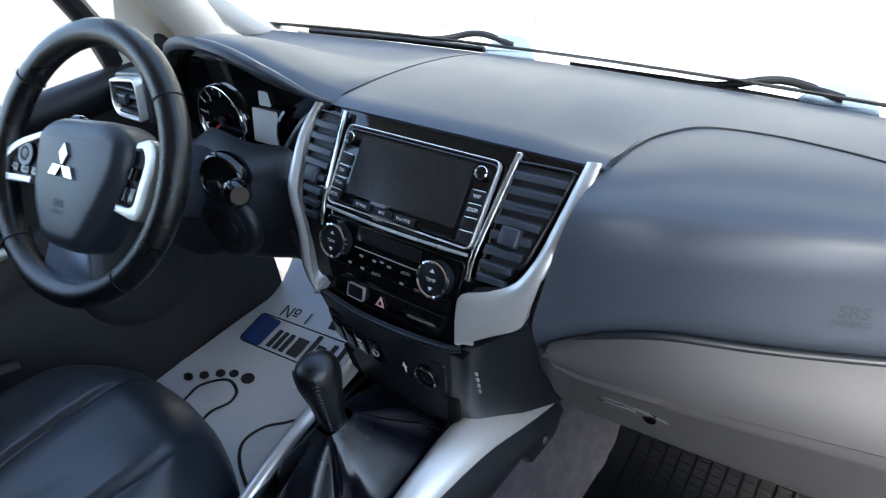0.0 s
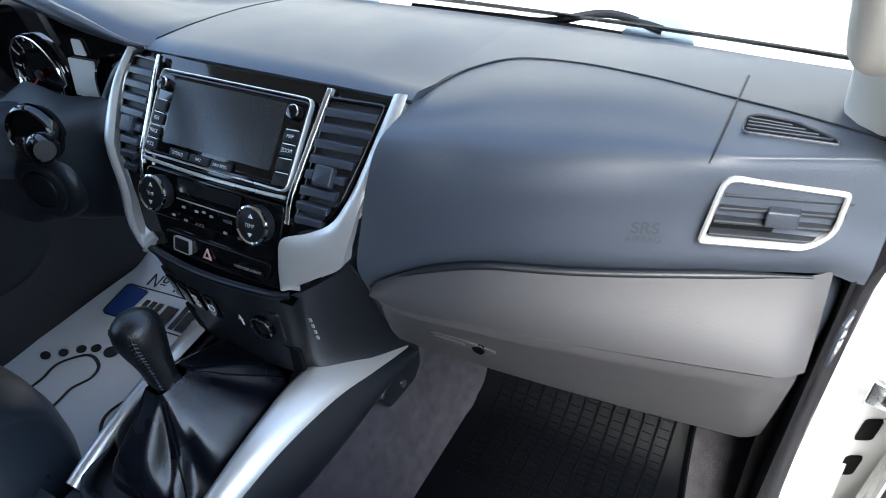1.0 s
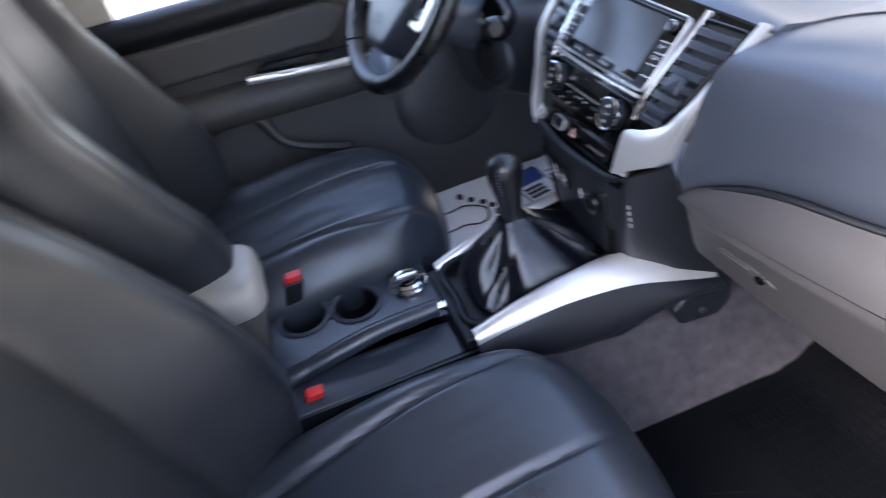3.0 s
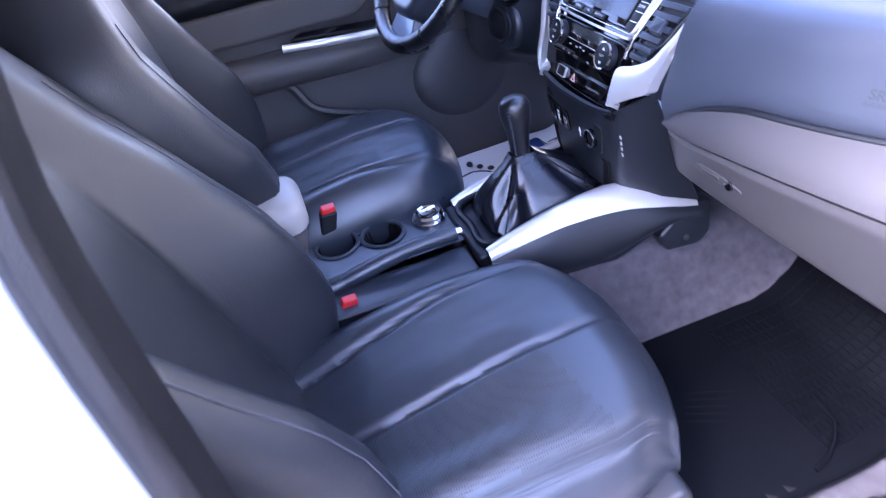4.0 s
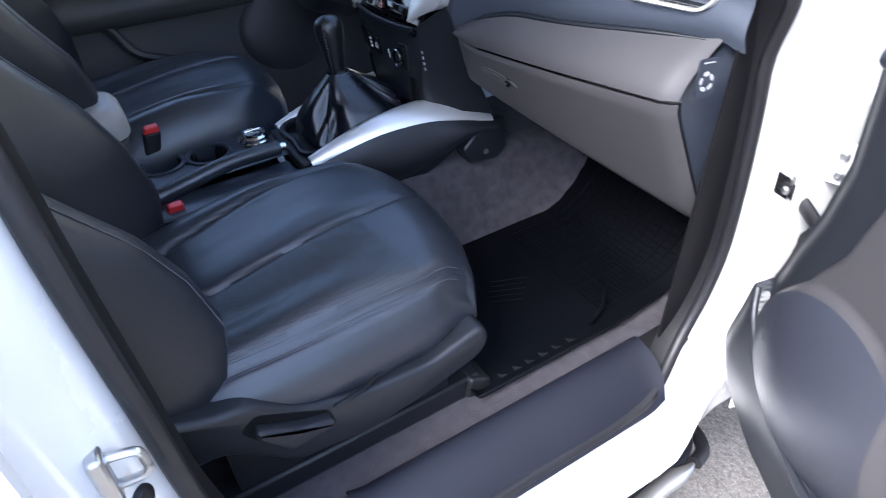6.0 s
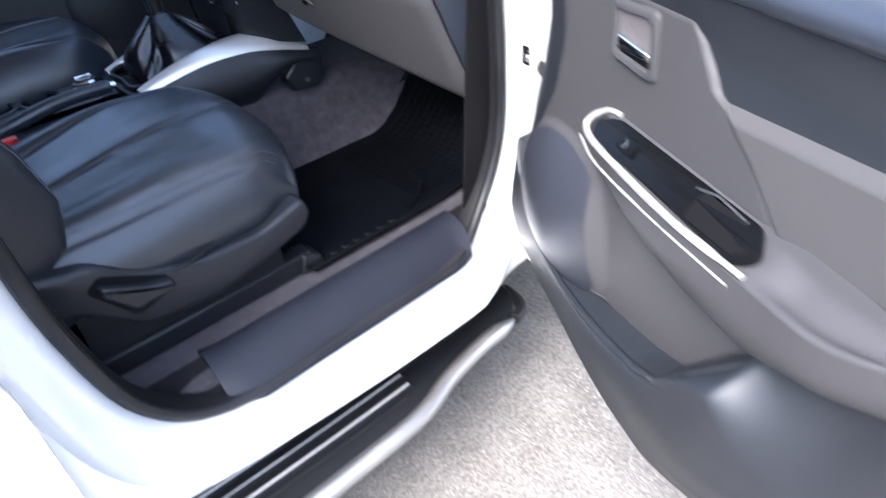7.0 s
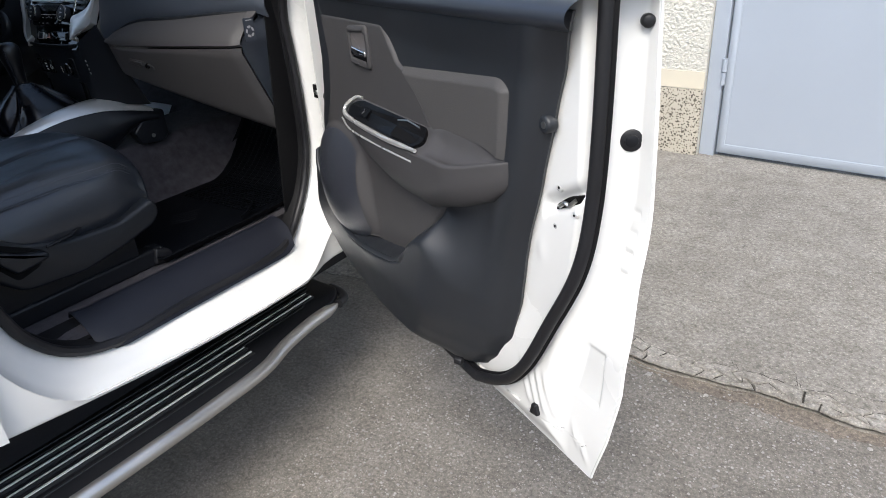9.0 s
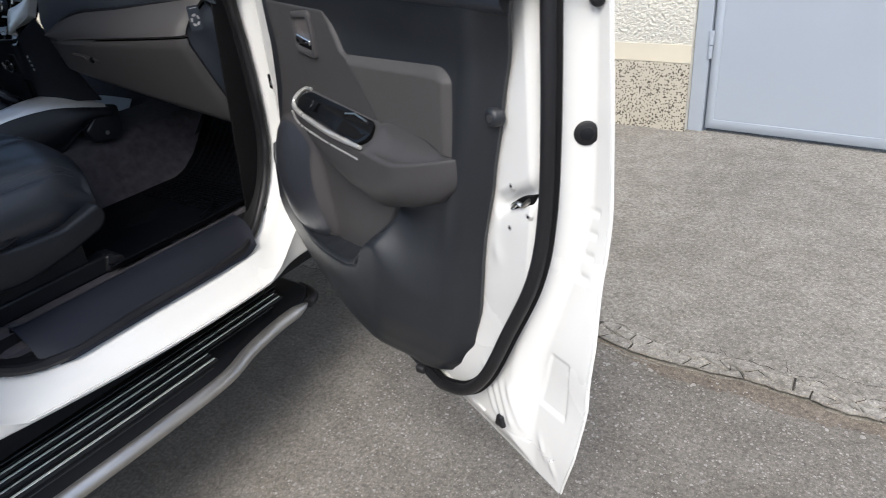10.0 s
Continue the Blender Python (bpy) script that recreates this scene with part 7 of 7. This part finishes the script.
hb_o = rounded([(0.306, 1.158), (0.402, 1.166), (0.408, 1.082), (0.310, 1.088)], 0.016)
bowl = part("handle_bowl", frame_plate(hb_o, inset(hb_o, 0.013), on_base, -0.004, 0.008, 0.003), GREY, door, "rounded bezel of the handle recess")
part("bowl_back", plate(inset(hb_o, 0.012), on_base, -0.004, 0.0035), material("recess_grey_plastic", (0.11, 0.10, 0.10), 0.3), bowl)
# black strip paints the shade under the pull lever
part("bowl_shadow_gap", plate(rounded([(0.326, 1.097), (0.394, 1.097), (0.394, 1.110), (0.326, 1.110)], 0.005), on_base, 0.0, 0.0045), HOLE_SHADE, bowl)
part("pull_lever", plate(rounded([(0.327, 1.104), (0.392, 1.106), (0.393, 1.116), (0.328, 1.122)], 0.004), on_base, 0.002, 0.010, 0.003), CHROME, bowl, "chrome pull lever")

# rim of the pocket
lip = spline([on_trim(a, along(LIP, a) - 0.010, 0.001) for a in (0.022, 0.05, 0.085, 0.115, 0.175, 0.25, 0.342, 0.411, 0.49, 0.535)] + [on_trim(0.56, 0.762, 0.0), on_trim(0.60, 0.812, -0.001), on_trim(0.65, 0.868, -0.004)], 6)
part("pocket_lip", tube(lip, [0.0055] * (len(lip) - 12) + [0.005 - 0.0004 * i for i in range(12)], 10, up=dn), TRIM, door)
# door edge hardware
# the lock's opening is a black plate, its shade painted
lk = part("lock", plate(rounded([(0.896, 0.945), (0.944, 0.969), (0.945, 0.981), (0.921, 0.972), (0.898, 0.955)], 0.003), lambda u, v, h: D(u, v, -0.047 + h), -0.006, 0.003, 0.001), HOLE_SHADE, door, "lock opening painted as black shade")
part("lock_claw", tube(spline([D(0.904, 0.953, -0.043), D(0.918, 0.963, -0.040), D(0.926, 0.962, -0.042), D(0.938, 0.973, -0.043)], 4), 0.0032, 8), STEEL, lk)
for u, z in ((0.905, 0.983), (0.898, 0.921), (0.938, 0.951)):
    scr = part("screw", disc(D(u, z, -0.047), dn, 0.0070, 0.007, 18, 0.003), STRIP, door)
    part("socket", disc(D(u, z, -0.0402), dn, 0.0020, 0.0010, 6), DARK, scr)
gx, gz = 0.979, 1.056
slope = (flange_h(gx + 0.004, gz) - flange_h(gx - 0.004, gz)) / 0.008
gn = (dn - slope * du).normalized()
gc = D(gx, gz, flange_h(gx, gz))
grom = part("grommet", disc(gc - 0.001 * gn, gn, 0.0150, 0.0040, 28, 0.0015), RUBBER, door, "round black grommet")
part("grommet_cap", disc(gc + 0.0030 * gn, gn, 0.0085, 0.0014, 24, 0.0006), DARK, grom)
part("wedge", plate(rounded([(0.862, 0.560), (0.884, 0.564), (0.880, 0.586), (0.868, 0.584)], 0.003), lambda u, v, h: D(u, v, -0.032 + h), -0.006, 0.014, 0.003), RUBBER, door, "small black rubber stop")
lug = part("trim_lug", disc(D(0.896, 1.075, -0.034), dn, 0.0125, 0.016, 24, 0.004), TRIM, door)
part("lug_hole", disc(D(0.897, 1.075, -0.0184), dn, 0.005, 0.001, 16), STEEL, lug)
part("stop", disc(D(0.985, 1.205, flange_h(0.985, 1.205)) - 0.001 * gn, gn, 0.0085, 0.012, 16, 0.003), RUBBER, door)
tc0 = D(0.702, 0.592, 0.022)
part("trim_clip", box(tc0.x - 0.009, tc0.x + 0.009, tc0.y - 0.006, tc0.y + 0.006, tc0.z - 0.007, tc0.z + 0.007), RUBBER, door, bevel=0.003)
# waist pad, sail panel, window frame and glass
def waist(u, v):
    x = lerp(0.12, 0.972, u)
    a = lerp(-0.5, 1.0, v) * math.pi / 2
    return D(x, 1.218 + 0.022 * math.sin(a), -0.045 + 0.060 * max(0, math.cos(a)) ** 0.7)


part("waist_pad", sheet(waist, 20, 12), DASH, door)
sail = rounded([(0.08, 1.24), (0.26, 1.255), (0.18, 1.38), (0.13, 1.41)], 0.02)
part("sail_panel", plate(sail, D, -0.06, -0.01, 0.01), DARK, door, "dark sail panel")
fr_o = [(0.07, 1.24), (0.15, 1.40), (0.33, 1.60), (0.50, 1.69), (0.90, 1.70), (1.0, 1.45), (1.03, 1.24)]
fr = dense(rounded(fr_o, 0.05), 0.05)
part("window_frame", frame_plate(fr, inset(fr, 0.045), D, -0.11, -0.05, 0.004), WHITE, door)
part("pane", plate(inset(fr, 0.03), D, -0.085, -0.081), GLASS, door, smooth=0).visible_shadow = False
mir = rounded([(0.10, 1.22), (0.30, 1.23), (0.31, 1.37), (0.12, 1.36)], 0.04)
part("side_mirror", plate(mir, D, -0.30, -0.16, 0.03, 4), WHITE, door, "white wing mirror housing")
part("mirror_foot", tube([D(0.12, 1.25, -0.10), D(0.16, 1.26, -0.19)], 0.028, 12), DARK, door)

# hinges, check strap and hinge pillar
part("hinge_pillar", sheet(lambda u, v: (lerp(0.728, 0.800, u), lerp(0.282, 0.305, u), lerp(0.50, 1.12, v)), 4, 12, 0.01), WHITE, body)
# added black box stands in for the shade in the gap behind the pillar
part("pillar_gap_shade", box(0.66, 0.78, 0.325, 0.38, 0.46, 1.10), KICK, body)
for z in (0.66, 1.02):
    part("hinge", plate(rounded([(0.0, -0.03), (0.085, -0.03), (0.085, 0.03), (0.0, 0.03)], 0.008), lambda u, v, h: (0.765 + 0.7 * u, 0.232 + 0.15 * u - h, z + v), -0.008, 0.0), WHITE, body)
    for q in (-0.014, 0.014):
        part("hinge_bolt", disc((0.790, 0.236, z + q), (0.2, -1, 0), 0.007, 0.006, 12, 0.002), STEEL, body)
strap = part("check_strap", tube(spline([(0.730, 0.226, 0.963), (0.765, 0.214, 0.957), (0.80, 0.196, 0.948), (0.845, 0.170, 0.935)], 5), 0.0085, 8, flat=1.3), RUBBER, body, "black door check strap")
part("strap_bracket", plate(rounded([(-0.014, -0.018), (0.014, -0.018), (0.014, 0.018), (-0.014, 0.018)], 0.004), lambda u, v, h: (0.727 + u, 0.226 - h - 0.2 * u, 0.963 + v), -0.004, 0.004, 0.002), STEEL, strap)
part("strap_pin", disc((0.735, 0.222, 0.963), (0.3, -1, 0), 0.006, 0.012, 12, 0.002), STEEL, strap)
part("wire_boot", tube(spline([(0.765, 0.262, 0.905), (0.782, 0.236, 0.885), (0.806, 0.222, 0.858), (0.830, 0.205, 0.842)], 5), [0.017 if i % 2 else 0.022 for i in range(16)], 14), RUBBER, body, "ribbed black wiring boot")
# flat black plates paint the dark inside of the access holes
for z in (0.76, 0.84):
    part("access_hole", plate(rounded([(0.736, -0.024), (0.756, -0.020), (0.758, 0.022), (0.738, 0.018)], 0.006), lambda u, v, h: (u, 0.2815 + 0.32 * (u - 0.728) - h, z + v), 0.0, 0.004), HOLE_SHADE, body, "access hole painted as dark shade")

# ---- driver's door, closed ----
ddoor = thing("driver_door", "closed driver's door with dark grey trim and silver strip", "car door", (-0.70, -0.25, 0.6))


def L(y, z, h):
    return (-0.725 + h + 0.03 * ease((1.0 - z) / 0.3), y, z)


WARM = material("dark_warm_grey_plastic", (0.056, 0.052, 0.051), 0.5, grain=0.35, grain_size=600, blotch=0.06)
part("panel", sheet(lambda u, v: L(lerp(-0.95, 0.26, u), lerp(0.63, 1.25, v), 0.012 + 0.02 * ease((lerp(0.63, 1.25, v) - 1.13) / 0.06)), 30, 30, 0.03), WARM, ddoor)
part("waist_pad", tube([L(-0.95, 1.245, 0.02), L(-0.4, 1.248, 0.024), L(0.20, 1.25, 0.02)], 0.035, 12), DARK, ddoor)
part("upper_pad", padded(rounded([(-0.90, 1.13), (-0.26, 1.125), (-0.21, 1.18), (-0.25, 1.215), (-0.90, 1.215)], 0.03), lambda u, v, h: L(u, v, 0.03 + h), 0.012, 0.012), CLOTH, ddoor)
rows = []
for i in range(17):
    y = lerp(-0.80, -0.10, i / 16)
    k = 1 - 0.5 * ease((i / 16 - 0.7) / 0.3)
    rows.append([L(y, 1.055 + 0.045 * math.sin(a) - 0.02 * (i / 16), 0.02 + 0.060 * k * max(0, math.cos(a)) ** 0.6) for a in [math.pi * (j / 12 - 0.5) for j in range(13)]])
part("armrest", rings(rows, closed=False), WARM, ddoor)
part("strip", tube(spline([L(-0.47, 1.108, 0.080), L(-0.35, 1.096, 0.083), L(-0.20, 1.082, 0.075)], 6), 0.010, 8), SILVER, ddoor, "satin silver strip")
part("switch_plate", plate(rounded([(-0.45, 1.112), (-0.24, 1.095), (-0.22, 1.112), (-0.42, 1.128)], 0.01), lambda u, v, h: L(u, v, 0.055 + h), 0, 0.008), PIANO, ddoor)
part("pocket_edge", tube(spline([L(-0.75, 1.045, 0.045), L(-0.55, 1.035, 0.05), L(-0.48, 1.005, 0.05), L(-0.43, 0.93, 0.05), L(-0.30, 0.88, 0.05)], 6), 0.012, 8), WARM, ddoor)
rows = []
for r, h in ((1.0, 0.008), (0.95, 0.015), (0.8, 0.023), (0.5, 0.030), (0.1, 0.032)):
    rows.append([L(-0.02 + 0.14 * r * math.cos(a), 0.90 + 0.12 * r * math.sin(a), h) for a in [6.28319 * i / 40 for i in range(40)]])
part("speaker_cover", rings(rows), material("dark_speaker_plastic", (0.034, 0.032, 0.034), 0.5, grain=0.3, grain_size=700), ddoor, "dark domed speaker cover")
part("window_post", tube([(-0.72, 0.09, 1.24), (-0.70, 0.06, 1.36), (-0.66, -0.02, 1.52)], 0.02, 8), DARK, ddoor)
part("tweeter", disc((-0.705, 0.16, 1.285), (1, -0.4, 0.1), 0.03, 0.012, 24, 0.004), DARK, ddoor)
part("sail_panel", plate([(0.07, 1.25), (0.30, 1.25), (0.12, 1.42)], lambda u, v, h: (-0.715 + h, u, v), 0, 0.02), BEIGE, ddoor)

# ---- windscreen wipers ----
for x0, y0, x1, y1 in ((-0.145, 0.476, -0.62, 0.44), (0.375, 0.448, -0.02, 0.46)):
    wp = thing("wiper", "grey wiper arm and blade below the windscreen", "wiper", (x0, y0, 1.26), group="windscreen wipers")
    part("cap", plate(rounded([(-0.07, -0.018), (0.05, -0.018), (0.03, 0.020), (-0.03, 0.022)], 0.016), lambda u, v, h: (x0 + u, y0 + 0.03 + 0.3 * v, 1.236 + v + h), -0.01, 0.012, 0.006), GLASSY, wp, "blue grey pivot cap")
    part("arm", tube(spline([(x0, y0 + 0.03, 1.249), (x0 - 0.08, y0 + 0.04, 1.259), (x0 - 0.16, y0 + 0.02, 1.246), (lerp(x0, x1, 0.6), lerp(y0, y1, 0.6) + 0.02, 1.242)], 6), 0.006, 8), DARK, wp)
    part("blade", tube([(x0 - 0.05, y0 + 0.012, 1.242), (lerp(x0, x1, 0.5), lerp(y0, y1, 0.5) + 0.02, 1.242), (x1, y1 + 0.02, 1.240)], 0.0045, 8, flat=1.3), DARK, wp)
grip = thing("grab_handle", "pale beige grab handle on the windscreen pillar", "grab handle", (0.60, 0.10, 1.45))
part("grip", tube(spline([(0.632, 0.20, 1.372), (0.600, 0.16, 1.372), (0.588, 0.08, 1.44), (0.575, -0.02, 1.54), (0.590, -0.05, 1.60)], 6), [0.020] * 3 + [0.018] * 22, 12), BEIGE, grip)

# roof rails, far pillar and dark rear glass close the cab
for sd in (1, -1):
    part("roof_rail", tube(spline([(sd * 0.58, -0.06, 1.68), (sd * 0.605, -0.40, 1.70), (sd * 0.61, -1.0, 1.70), (sd * 0.58, -1.6, 1.66)], 6), 0.04, 10), BEIGE, body)
part("far_pillar", sheet(lambda u, v: (lerp(-0.755, -0.62, v), lerp(-0.80, -0.68, u), lerp(1.18, 1.70, v)), 3, 6, 0.03), BEIGE, body)
part("far_window", sheet(lambda u, v: (lerp(-0.765, -0.63, v), lerp(-1.6, -0.80, u), lerp(1.20, 1.68, v)), 3, 4), TINTED, body)
part("far_rear_frame", box(-0.78, -0.70, -1.62, -0.78, 1.17, 1.22), DARK, body)

# ---- print on the paper mat ----
# foot outline with toes, ad plate with bars for its name
def loop(pts, n=6):
    return spline([ph(x, y, 0.001) for x, y in pts], n)


part("foot_outline", tube(loop(((-0.505, -0.17), (-0.512, -0.115), (-0.516, -0.085), (-0.502, -0.050), (-0.516, -0.022), (-0.560, -0.014), (-0.600, -0.055), (-0.596, -0.10), (-0.600, -0.16))), 0.0035, 6, flat=0.25), INK, paper, "black printed foot outline")
part("foot_outline", tube(loop(((-0.30, -0.165), (-0.36, -0.135), (-0.392, -0.10), (-0.385, -0.055), (-0.355, -0.02), (-0.33, 0.02))), 0.0035, 6, flat=0.25), INK, paper)
for x, y, r in ((-0.640, -0.055, 0.011), (-0.615, -0.032, 0.011), (-0.588, -0.009, 0.012), (-0.560, 0.006, 0.012), (-0.522, 0.013, 0.017), (-0.352, 0.045, 0.016)):
    part("toe", plate([(x + r * math.cos(6.28319 * i / 20), y + 0.8 * r * math.sin(6.28319 * i / 20)) for i in range(20)], ph, 0, 0.0008), INK, paper, smooth=0)


def ad(u, v, h):
    """The printed plate: u along its lower edge, v up."""
    return ph(-0.634 + 0.99 * u - 0.20 * v, 0.078 + 0.13 * u + 0.98 * v, h)


ad_o = rounded([(0.0, 0.0), (0.42, 0.0), (0.42, 0.095), (0.0, 0.095)], 0.014)
ad_o = [(x, y) for x, y in ad_o]
part("ad_frame", frame_plate(ad_o, inset(ad_o, 0.003), ad, 0, 0.0008), INK, paper, smooth=0)
part("blue_field", plate(rounded([(0.003, 0.003), (0.058, 0.003), (0.058, 0.092), (0.003, 0.092)], 0.010), ad, 0, 0.0006), BLUEINK, paper, "blue printed field", smooth=0)
for x, w, hh in ((0.072, 0.012, 0.055), (0.090, 0.012, 0.055), (0.108, 0.012, 0.055), (0.130, 0.030, 0.055), (0.170, 0.012, 0.08), (0.186, 0.022, 0.055), (0.22, 0.012, 0.07), (0.245, 0.012, 0.08), (0.27, 0.03, 0.055), (0.31, 0.03, 0.055)):
    part("bold_bar", plate([(x, 0.012), (x + w, 0.012), (x + w, 0.012 + hh), (x, 0.012 + hh)], ad, 0, 0.0008), INK, paper, smooth=0)
words("№ 1", lambda u, v, h: ph(-0.60 + 0.99 * u - 0.2 * v, 0.205 + 0.13 * u + 0.98 * v, h), 0.02, 0.0, 0.05, INK, paper, "lettering")
for k in range(3):
    part("small_bar", plate([(0.175 + 0.03 * k, 0.118), (0.195 + 0.03 * k, 0.118), (0.195 + 0.03 * k, 0.145), (0.175 + 0.03 * k, 0.145)], ad, 0, 0.0008), INK, paper, smooth=0)
